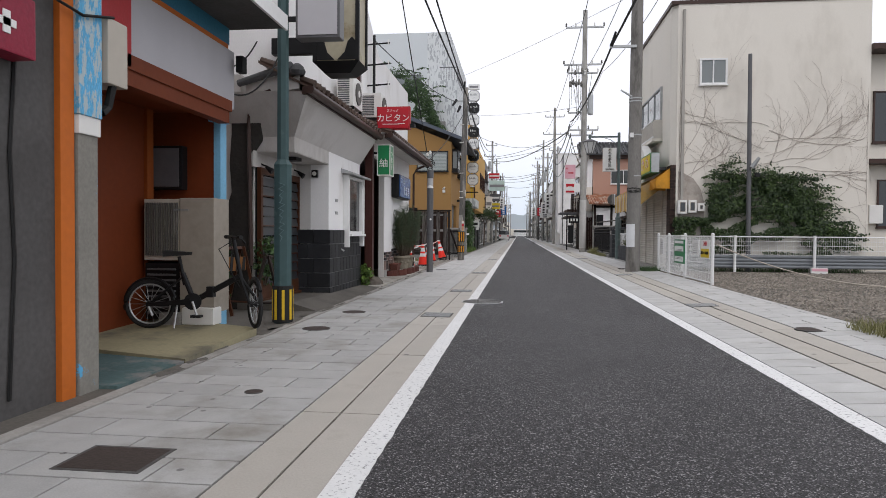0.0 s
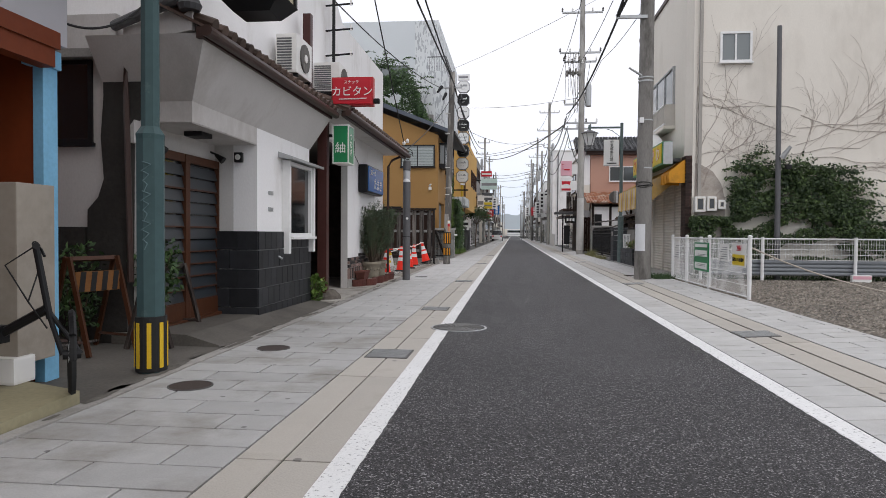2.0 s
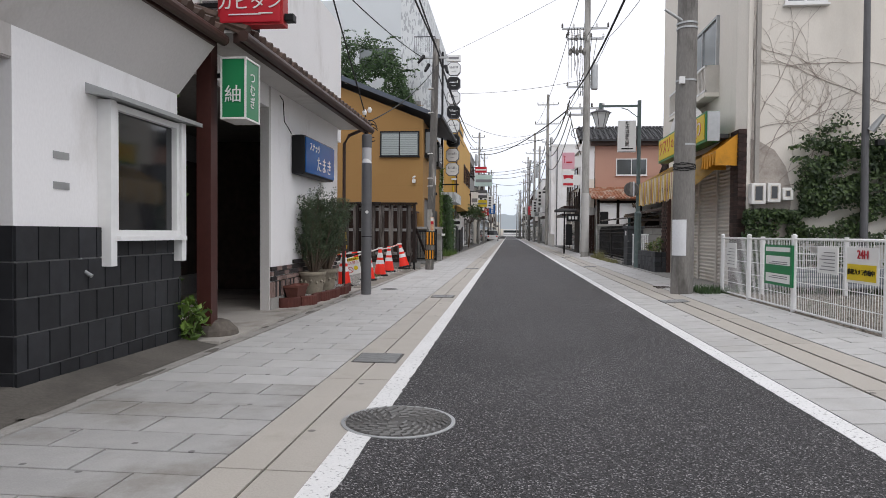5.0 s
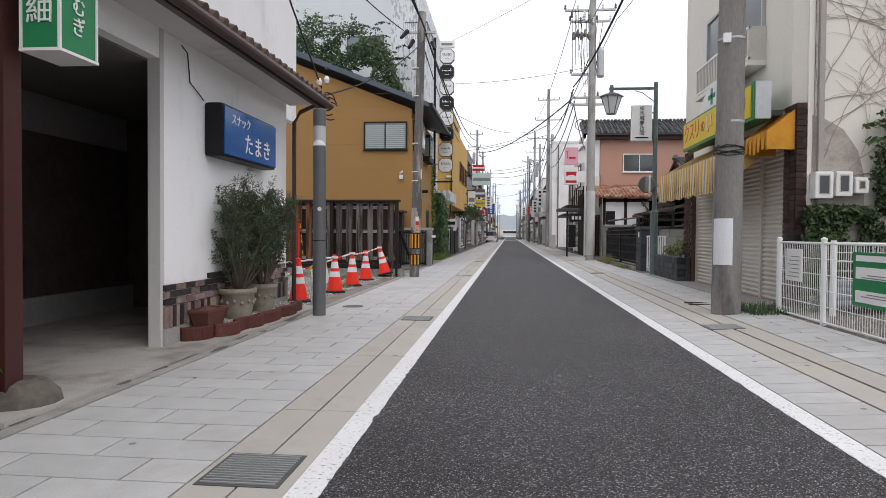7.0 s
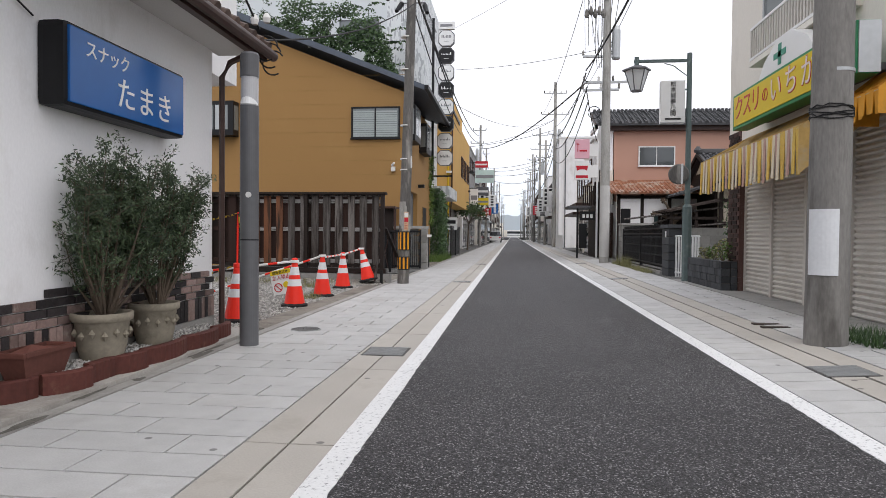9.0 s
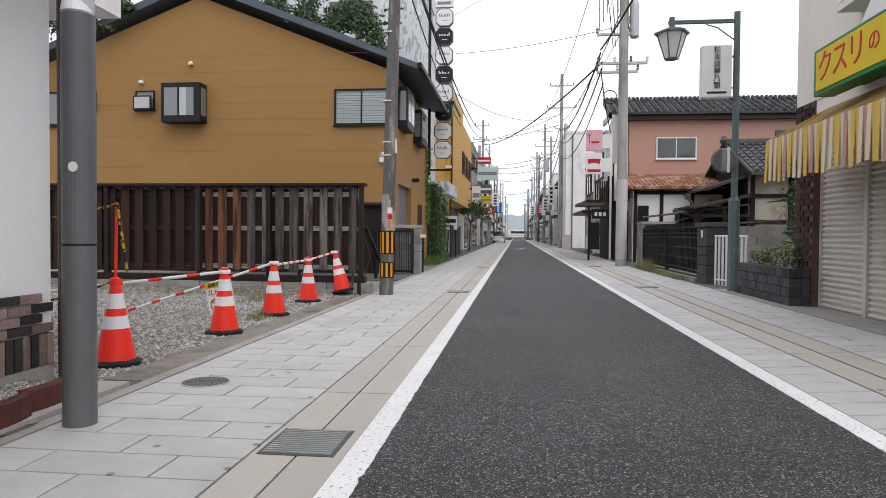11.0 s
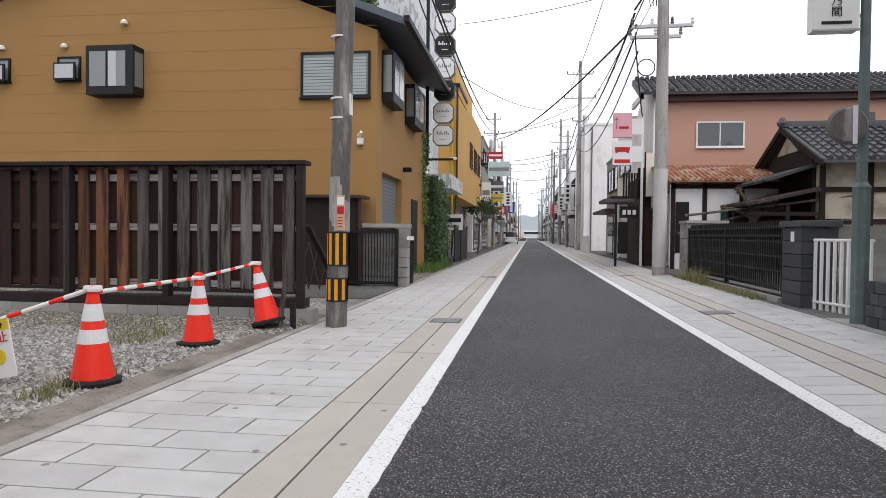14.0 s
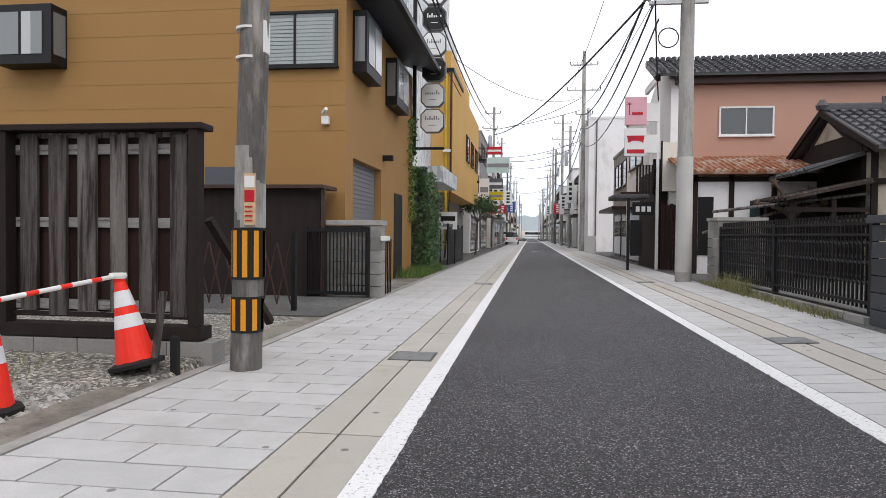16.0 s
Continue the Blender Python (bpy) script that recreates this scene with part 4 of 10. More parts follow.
# sliding entrance door with slatted glass
door = part("door", box(bm_new(), -3.61, -3.59, 8.72, 10.40, 0.12, 1.95), GLASS_DARK, house, "sliding wooden door with slatted grey glass")
SLAT_GLASS = glassy("grey_slat_glass", (0.020, 0.026, 0.032), 0.4)
for y0, y1 in ((8.72, 8.80), (9.50, 9.60), (10.31, 10.40)):
    bx("stile", (-3.59, -3.53, y0, y1, 0.12, 1.95), DOOR_WOOD, door, bevel=0.006)
for y0, y1 in ((8.80, 9.50), (9.60, 10.31)):
    bx("rail", (-3.585, -3.54, y0, y1, 0.12, 0.30), DOOR_WOOD, door)
    bx("rail", (-3.585, -3.54, y0, y1, 1.86, 1.95), DOOR_WOOD, door)
    for k in range(11):
        z = 0.31 + k * 0.14
        part("slat", hull(bm_new(), [(-3.585, y0, z), (-3.585, y1, z), (-3.55, y1, z), (-3.55, y0, z), (-3.585, y0, z + 0.12), (-3.585, y1, z + 0.12), (-3.578, y1, z + 0.12), (-3.578, y0, z + 0.12)],
                          [(0, 1, 2, 3), (4, 7, 6, 5), (0, 4, 5, 1), (1, 5, 6, 2), (2, 6, 7, 3), (3, 7, 4, 0)]), SLAT_GLASS, door)
        if k < 5 or k % 3 == 0:
            bx("glazing_bar", (-3.58, -3.545, y0, y1, z - 0.012, z + 0.004), DOOR_WOOD, door)
bx("threshold", (-3.68, -3.49, 8.7, 10.42, 0.0, 0.12), DOOR_WOOD, house, "worn wooden threshold", bevel=0.01)

# ---- ochre house behind the lot ----
ochre = thing("ochre_house", (-6, 36, 0), "two-storey ochre sided house with a dark grey gable roof", "house")
YW = 32.3
part("gable_wall", slab(bm_new(), ((-14.5, 0), (-3.33, 0), (-3.33, 5.55), (-6.6, 6.85), (-9.0, 7.8), (-14.5, 5.7)), "y", YW, YW + 0.25), OCHRE_WALL, ochre)
bx("street_wall", (-3.6, -3.335, YW + 0.25, 39.0, 2.52, 5.5), OCHRE_WALL, ochre)
bx("street_wall", (-3.6, -3.335, YW + 0.25, 32.85, 0.0, 2.52), OCHRE_WALL, ochre)
bx("street_wall", (-3.6, -3.335, 35.2, 39.0, 0.0, 2.52), OCHRE_WALL, ochre)
bx("garage_shutter", (-3.7, -3.5, 32.85, 35.2, 0.0, 2.52), GREY_SHUTTER, ochre, "grey roller shutter")
for k in range(18):
    bx("slat", (-3.5, -3.485, 32.88, 35.17, 0.9 + k * 0.09, 0.975 + k * 0.09), GREY_SHUTTER, ochre)
bx("rear_wall", (-14.5, -3.6, 38.8, 39.0, 0.0, 6.0), OCHRE_WALL, ochre)
SLATE = surf("dark_slate_metal", (0.085, 0.10, 0.125), 0.5, vary=0.15, fine=8, bump=0.05)
part("roof", hull(bm_new(), [(-2.6, 31.98, 5.52), (-9.0, 31.98, 8.02), (-9.0, 39.4, 8.02), (-2.6, 39.4, 5.52), (-2.6, 31.98, 5.68), (-9.0, 31.98, 8.24), (-9.0, 39.4, 8.24), (-2.6, 39.4, 5.68)],
                  [(0, 1, 2, 3), (4, 7, 6, 5), (0, 4, 5, 1), (1, 5, 6, 2), (2, 6, 7, 3), (3, 7, 4, 0)]), SLATE, ochre, "dark slate-grey roof")
part("roof", hull(bm_new(), [(-9.0, 31.98, 8.02), (-15.2, 31.98, 5.6), (-15.2, 39.4, 5.6), (-9.0, 39.4, 8.02), (-9.0, 31.98, 8.24), (-15.2, 31.98, 5.8), (-15.2, 39.4, 5.8), (-9.0, 39.4, 8.24)],
                  [(0, 1, 2, 3), (4, 7, 6, 5), (0, 4, 5, 1), (1, 5, 6, 2), (2, 6, 7, 3), (3, 7, 4, 0)]), SLATE, ochre, "dark slate-grey roof")
bx("gutter", (-2.62, -2.50, 31.6, 39.4, 5.5, 5.62), BLACK_METAL, ochre)
for z in (2.95, 3.4, 3.85, 4.3, 4.75, 5.2, 5.65, 6.1):
    bx("siding_joint", (-13.9 if z < 5.6 else -11.5, -3.34, YW - 0.004, YW + 0.01, z, z + 0.012), surf("ochre_joint", (0.30, 0.18, 0.06)), ochre)
window(ochre, "y", YW, -5.05, -3.48, 4.10, 5.10, BLACK_METAL, GLASS_PALE, 2, -0.06, 0.05, blinds=True)
window(ochre, "y", YW, -14.4, -12.95, 4.18, 5.16, BLACK_METAL, GLASS_PALE, 2, -0.06, 0.05)
for a0, a1 in ((-10.94, -10.36), (-12.55, -12.16)):
    w = window(ochre, "y", YW, a0, a1, 4.6, 5.15, BLACK_METAL, GLASS_PALE, 1, -0.05, 0.04)
    bx("tilted_sash", (a0 + 0.02, a1 - 0.02, YW - 0.2, YW - 0.16, 4.58, 4.98), BLACK_METAL, w)
    bx("pane", (a0 + 0.06, a1 - 0.06, YW - 0.21, YW - 0.19, 4.62, 4.94), GLASS_LIT, w)
bay = bx("bay_window", (-9.95, -8.80, YW - 0.42, YW + 0.01, 4.18, 5.28), BLACK_METAL, ochre, "projecting black bay window", bevel=0.01)
for a0, a1 in ((-9.85, -9.46), (-9.40, -8.98)):
    bx("pane", (a0, a1, YW - 0.435, YW - 0.41, 4.36, 5.14), GLASS_PALE, bay)
bx("curtain", (-9.39, -9.2, YW - 0.44, YW - 0.432, 4.36, 5.14), GLASS_LIT, bay)
bx("pane", (-8.81, -8.785, YW - 0.36, YW - 0.06, 4.36, 5.14), GLASS_PALE, bay)
for y0, y1, z0, z1 in ((32.75, 34.0, 4.1, 5.25), (35.55, 37.0, 4.05, 5.12)):
    b2 = bx("bay_window", (-3.34, -3.06, y0, y1, z0, z1), BLACK_METAL, ochre, "projecting black bay window", bevel=0.01)
    bx("pane", (-3.065, -3.045, y0 + 0.1, (y0 + y1) / 2 - 0.03, z0 + 0.2, z1 - 0.12), GLASS_PALE, b2)
    bx("pane", (-3.065, -3.045, (y0 + y1) / 2 + 0.03, y1 - 0.1, z0 + 0.2, z1 - 0.12), GLASS_LIT, b2)
    bx("pane", (-3.29, -3.10, y0 - 0.012, y0 + 0.01, z0 + 0.2, z1 - 0.12), GLASS_PALE, b2)
for x, z in ((-9.25, 5.85), (-10.75, 5.35), (-12.35, 5.35), (-6.4, 7.0)):
    part("vent_cap", lathe(bm_new(), ((0.07, 0), (0.08, 0.05), (0.04, 0.1)), 10, (x, YW - 0.06, z)), WHITE_PLASTIC, ochre, "small white vent cap")
bx("wall_lamp", (-3.75, -3.62, YW - 0.12, YW, 3.05, 3.2), WHITE_PLASTIC, ochre, bevel=0.02)
part("lamp_head", rod(bm_new(), (-3.7, YW - 0.1, 3.25), (-3.62, YW - 0.24, 3.3), 0.05, 0.03), WHITE_PLASTIC, ochre)
bx("wall_light", (-3.33, -3.1, 35.3, 35.45, 2.75, 2.87), BLACK_METAL, ochre, "small black wall light", bevel=0.02)
bx("door", (-3.4, -3.32, 36.6, 37.6, 0.0, 2.1), BLACK_METAL, ochre, "dark side door")
bx("basement_window", (-6.0, -5.0, YW - 0.03, YW + 0.01, 1.9, 2.3), GLASS_DARK, ochre)

# ---- drugstore building ----
store = thing("drugstore_building", (6.5, 20, 0.1), "three-storey cream stucco building with a closed drugstore", "building")
YS = 18.72
bx("side_wall", (4.282, 9.25, YS, YS + 0.25, 0.05, 7.35), CREAM_WALL, store, "blank cream stucco side wall")
part("corner_chamfer", slab(bm_new(), ((4.15, YS + 0.22), (4.32, YS), (4.32, YS + 0.25), (4.2, YS + 0.3)), "z", 2.95, 7.35), CREAM_WALL, store)
bx("street_wall", (4.15, 4.4, YS + 0.22, 24.6, 2.98, 7.35), CREAM_WALL, store)
bx("far_wall", (4.4, 9.25, 24.4, 24.6, 0.05, 7.35), CREAM_WALL, store)
bx("rear_wall", (9.0, 9.25, YS + 0.25, 24.4, 0.05, 7.35), CREAM_WALL, store)
bx("roof", (4.1, 9.3, YS - 0.03, 24.65, 7.35, 7.45), BROWN_METAL, store, "thin dark roof edge")
bx("corner_post", (4.15, 4.28, YS + 0.02, YS + 0.42, 0.05, 2.98), BRICK, store, "dark brick corner pier")
bx("far_post", (4.15, 4.40, 24.0, 24.6, 0.05, 2.98), BRICK, store, "dark brick corner pier")
bx("lintel", (4.17, 4.4, YS + 0.42, 24.0, 2.55, 2.98), CREAM_WALL, store)
for i, (y0, y1) in enumerate(((19.16, 20.25), (20.33, 21.5), (21.58, 22.75), (22.83, 23.98))):
    sh = bx("roller_shutter", (4.30, 4.33, y0, y1, 0.1, 2.6), SHUTTER, store, "closed beige roller shutter")
    sl = rod(bm_new(), (0, -(y1 - y0) / 2, 0), (0, (y1 - y0) / 2, 0), 0.026, seg=8)
    me = None
    for k in range(33):
        if me is None:
            ob = part("slat", sl, SHUTTER, sh, placed=False)
            me = ob.data
        else:
            ob = new("slat", me)
            ob.parent = sh
        ob.location = (4.295 - 6.5, (y0 + y1) / 2 - 20, 0.03 + k * 0.075)
    bx("shutter_rail", (4.24, 4.32, y1, y1 + 0.08, 0.1, 2.6), SHUTTER, store)
window(store, "y", YS, 4.86, 5.58, 5.15, 5.86, WHITE_METAL, GLASS_PALE, 2, -0.06, 0.05)
window(store, "x", 4.15, 19.95, 22.9, 4.35, 5.4, GALV, GLASS_PALE, 3, -0.06, 0.05)
bx("service_duct", (4.40, 4.47, YS - 0.07, YS, 1.5, 7.2), surf("duct_grey", (0.36, 0.34, 0.31)), store, "grey pipe up the side wall")

# ---- side building behind the drugstore ----
annexe = thing("cream_annexe", (11.2, 20, 0), "weathered cream house behind the drugstore", "house")
bx("wall", (9.25, 16.0, 19.2, 24, 0.05, 6.0), CREAM_WALL, annexe)
bx("eaves", (9.25, 16.5, 18.6, 24.5, 6.0, 6.15), BROWN_METAL, annexe)
bx("canopy", (9.25, 16.0, 18.7, 19.2, 3.0, 3.12), BROWN_METAL, annexe)
window(annexe, "y", 19.2, 9.55, 11.0, 3.6, 5.0, BROWN_METAL, GLASS_DARK, 2, -0.05)
window(annexe, "y", 19.2, 9.7, 11.2, 1.3, 2.6, BROWN_METAL, GLASS_DARK, 2, -0.05)
bx("meter_box", (9.4, 9.75, 18.95, 19.2, 1.4, 1.9), WHITE_PLASTIC, annexe, bevel=0.02)

# ---- salmon house ----
pink = thing("salmon_house", (9, 45, 0), "two-storey salmon house with a grey tiled roof", "house")
YP = 41.7
bx("wall", (4.55, 18, YP, YP + 0.25, 2.6, 5.9), PINK_WALL, pink)
bx("lower_wall", (4.3, 18, YP + 0.02, YP + 0.25, 0.0, 2.6), WHITE_WALL, pink)
part("street_gable", slab(bm_new(), ((YP - 0.05, 0.0), (45.2, 0.0), (45.2, 5.9), (43.2, 6.75), (YP - 0.05, 5.9)), "x", 4.2, 4.5), WHITE_WALL, pink)
bx("eaves_band", (4.3, 18, YP - 0.3, YP + 0.1, 5.72, 5.95), BROWN_METAL, pink)
bx("vent", (10.2, 11.3, YP - 0.03, YP, 5.05, 5.3), GLASS_DARK, pink)
window(pink, "y", YP, 5.62, 7.20, 4.17, 5.05, WHITE_METAL, GLASS_MID, 2, -0.05, 0.05)
window(pink, "y", YP, 9.6, 10.9, 4.0, 4.9, WHITE_METAL, GLASS_MID, 2, -0.05, 0.05)
part("roof_bed", hull(bm_new(), [(3.7, YP - 0.5, 5.9), (18.5, YP - 0.5, 5.9), (18.5, 43.2, 6.78), (3.7, 43.2, 6.78), (3.7, YP - 0.5, 6.0), (18.5, YP - 0.5, 6.0), (18.5, 43.2, 6.88), (3.7, 43.2, 6.88)],
                      [(0, 1, 2, 3), (4, 7, 6, 5), (0, 4, 5, 1), (1, 5, 6, 2), (2, 6, 7, 3), (3, 7, 4, 0)]), ROOF_TILE, pink)


def tile_rows(parent, x0, x1, ya, za, yb, zb, pitch=0.26, rows=9, r=0.075, material=ROOF_TILE):
    """Rows of roll tiles up a slope that faces the street's near end."""
    col = bm_new()
    for k in range(rows):
        a, b = k / rows, (k + 1) / rows
        rod(col, (0, (yb - ya) * a - 0.03, (zb - za) * a + 0.03), (0, (yb - ya) * b, (zb - za) * b + 0.01), r, r * 0.8, seg=6)
    me, n = None, int((x1 - x0) / pitch)
    for i in range(n):
        if me is None:
            ob = part("roof_tile", col, material, parent, placed=False)
            me = ob.data
        else:
            ob = new("roof_tile", me)
            ob.parent = parent
        ob.matrix_basis = base_of(parent).inverted() @ Matrix.Translation((x0 + (i + 0.5) * (x1 - x0) / n, ya, za))


tile_rows(pink, 3.75, 18.4, YP - 0.5, 6.0, 43.2, 6.88, 0.28)
ridge_me = None
for i in range(80):
    if ridge_me is None:
        ob = part("ridge_tile", lathe(bm_new(), ((0.08, 0), (0.08, 0.1), (0.04, 0.13)), 8), ROOF_TILE, pink, placed=False)
        ridge_me = ob.data
    else:
        ob = new("ridge_tile", ridge_me)
        ob.parent = pink
    ob.matrix_basis = base_of(pink).inverted() @ Matrix.Translation((3.85 + i * 0.18, 43.1, 6.84))
bx("verge_board", (3.68, 3.78, YP - 0.5, 43.2, 5.75, 5.95), WHITE_WALL, pink)
part("verge_board", hull(bm_new(), [(3.68, YP - 0.5, 5.75), (3.68, 43.2, 6.65), (3.68, 43.2, 6.82), (3.68, YP - 0.5, 5.95), (3.8, YP - 0.5, 5.75), (3.8, 43.2, 6.65), (3.8, 43.2, 6.82), (3.8, YP - 0.5, 5.95)],
                         [(0, 1, 2, 3), (4, 7, 6, 5), (0, 4, 5, 1), (1, 5, 6, 2), (2, 6, 7, 3), (3, 7, 4, 0)]), BROWN_METAL, pink)
lean = thing("rusty_lean_to", (6, 40, 0), "white plaster lean-to with a rusty corrugated roof", "lean-to")
bx("wall", (4.4, 8.0, 39.6, 39.75, 0.0, 2.75), WHITE_WALL, lean)
for x in (4.4, 5.35, 6.45, 7.6):
    bx("post", (x, x + 0.13, 39.55, 39.6, 0.0, 2.8), DARK_WOOD, lean)
bx("beam", (4.4, 8.0, 39.55, 39.6, 2.62, 2.75), DARK_WOOD, lean)
bx("dark_door", (4.55, 4.95, 39.57, 39.6, 0.6, 2.2), BLACK_METAL, lean)
bx("shutter_window", (5.9, 7.3, 39.56, 39.6, 0.9, 2.1), surf("dark_green_board", (0.03, 0.055, 0.055)), lean)
part("roof", hull(bm_new(), [(4.1, 39.2, 2.8), (8.2, 39.2, 2.8), (8.2, YP, 3.5), (4.1, YP, 3.5), (4.1, 39.2, 2.86), (8.2, 39.2, 2.86), (8.2, YP, 3.56), (4.1, YP, 3.56)],
                  [(0, 1, 2, 3), (4, 7, 6, 5), (0, 4, 5, 1), (1, 5, 6, 2), (2, 6, 7, 3), (3, 7, 4, 0)]), RUST, lean, "rusty corrugated iron roof")
tile_rows(lean, 4.12, 8.18, 39.2, 2.84, YP, 3.54, 0.16, 1, 0.04, RUST)

# ---- old tiled house ----
old = thing("old_tiled_house", (10, 37, 0), "old low timber and plaster house with a grey tiled roof", "house")
OLD_PLASTER = surf("stained_cream_plaster", (0.46, 0.41, 0.33), 0.9, vary=0.15, fine=30, coarse=1, bump=0.2, stain=(0.22, 0.18, 0.13), stain_at=(0.48, 0.7), stain_scale=1.4)
SIX = [(0, 1, 2, 3), (4, 7, 6, 5), (0, 4, 5, 1), (1, 5, 6, 2), (2, 6, 7, 3), (3, 7, 4, 0)]
bx("wall", (7.7, 16, 37.0, 37.2, 0.0, 3.15), OLD_PLASTER, old)
bx("side_wall", (7.6, 7.8, 37.2, 41.0, 0.0, 3.3), DARK_WOOD, old, "blackened timber side wall")
for x in (7.7, 8.9, 10.6, 12.4):
    bx("post", (x, x + 0.14, 36.94, 37.0, 0.0, 3.15), DARK_WOOD, old)
for z in (1.5, 2.35):
    bx("beam", (7.6, 16, 36.93, 37.0, z, z + 0.13), DARK_WOOD, old)
window(old, "y", 37.0, 9.1, 10.5, 0.6, 1.45, DARK_WOOD, GLASS_DARK, 2, -0.06)
part("roof_bed", hull(bm_new(), [(7.45, 36.2, 3.05), (16.5, 36.2, 3.05), (16.5, 39.0, 4.30), (7.45, 39.0, 4.30), (7.45, 36.2, 3.15), (16.5, 36.2, 3.15), (16.5, 39.0, 4.40), (7.45, 39.0, 4.40)], SIX), ROOF_TILE, old)
part("roof_bed", hull(bm_new(), [(7.45, 39.0, 4.30), (16.5, 39.0, 4.30), (16.5, 41.6, 3.05), (7.45, 41.6, 3.05), (7.45, 39.0, 4.40), (16.5, 39.0, 4.40), (16.5, 41.6, 3.15), (7.45, 41.6, 3.15)], SIX), ROOF_TILE, old)
tile_rows(old, 7.5, 16.4, 36.2, 3.14, 39.0, 4.39, 0.25, 9)
part("gable", slab(bm_new(), ((36.9, 3.1), (39.0, 4.28), (41.0, 3.1)), "x", 7.62, 7.78), DARK_WOOD, old, "dark boarded gable")
part("gable_plaster", slab(bm_new(), ((38.2, 3.6), (39.0, 4.1), (39.8, 3.6)), "x", 7.60, 7.62), OLD_PLASTER, old, "small plaster patch")
for s0 in (-1, 1):
    part("bargeboard", hull(bm_new(), [(7.38, 39 + s0 * 2.85, 2.98), (7.45, 39 + s0 * 2.85, 2.98), (7.45, 39, 4.25), (7.38, 39, 4.25), (7.38, 39 + s0 * 2.85, 3.13), (7.45, 39 + s0 * 2.85, 3.13), (7.45, 39, 4.42), (7.38, 39, 4.42)], SIX), DARK_WOOD, old)
bx("ridge", (7.4, 16.5, 38.88, 39.12, 4.38, 4.58), ROOF_TILE, old, bevel=0.05)
part("ridge_end_tile", lathe(bm_new(), ((0.13, 0), (0.17, 0.1), (0.06, 0.26)), 8, (7.45, 39.0, 4.42)), ROOF_TILE, old)
# pent strips along the gable side, falling towards the street
for x0, x1, y0, y1, z0, z1, mat in ((6.35, 7.6, 37.0, 40.8, 2.62, 3.02, ROOF_TILE), (5.75, 7.6, 36.6, 39.0, 1.95, 2.36, OLD_WOOD)):
    part("pent_roof", hull(bm_new(), [(x0, y0, z0), (x1, y0, z1), (x1, y1, z1), (x0, y1, z0), (x0, y0, z0 + 0.05), (x1, y0, z1 + 0.05), (x1, y1, z1 + 0.05), (x0, y1, z0 + 0.05)], SIX), mat, old, "low pent roof along the gable side")
    for k in range(9):
        yy = y0 + 0.1 + k * (y1 - y0 - 0.2) / 8
        part("batten", rod(bm_new(), (x0 - 0.04, yy, z0 + 0.06), (x1, yy, z1 + 0.06), 0.055, 0.05, seg=6), mat, old)
for x, y in ((5.9, 36.8), (6.8, 36.8), (5.9, 38.8)):
    bx("shed_post", (x, x + 0.1, y, y + 0.1, 0.05, 1.98), DARK_WOOD, old)
for z, h in ((0.9, 0.09), (1.35, 0.07), (1.7, 0.1)):
    bx("shed_beam", (5.8, 7.6, 36.78, 36.86, z, z + h), DARK_WOOD, old)
bx("shed_wall", (5.95, 7.6, 38.4, 38.6, 0.0, 2.1), DARK_WOOD, old)


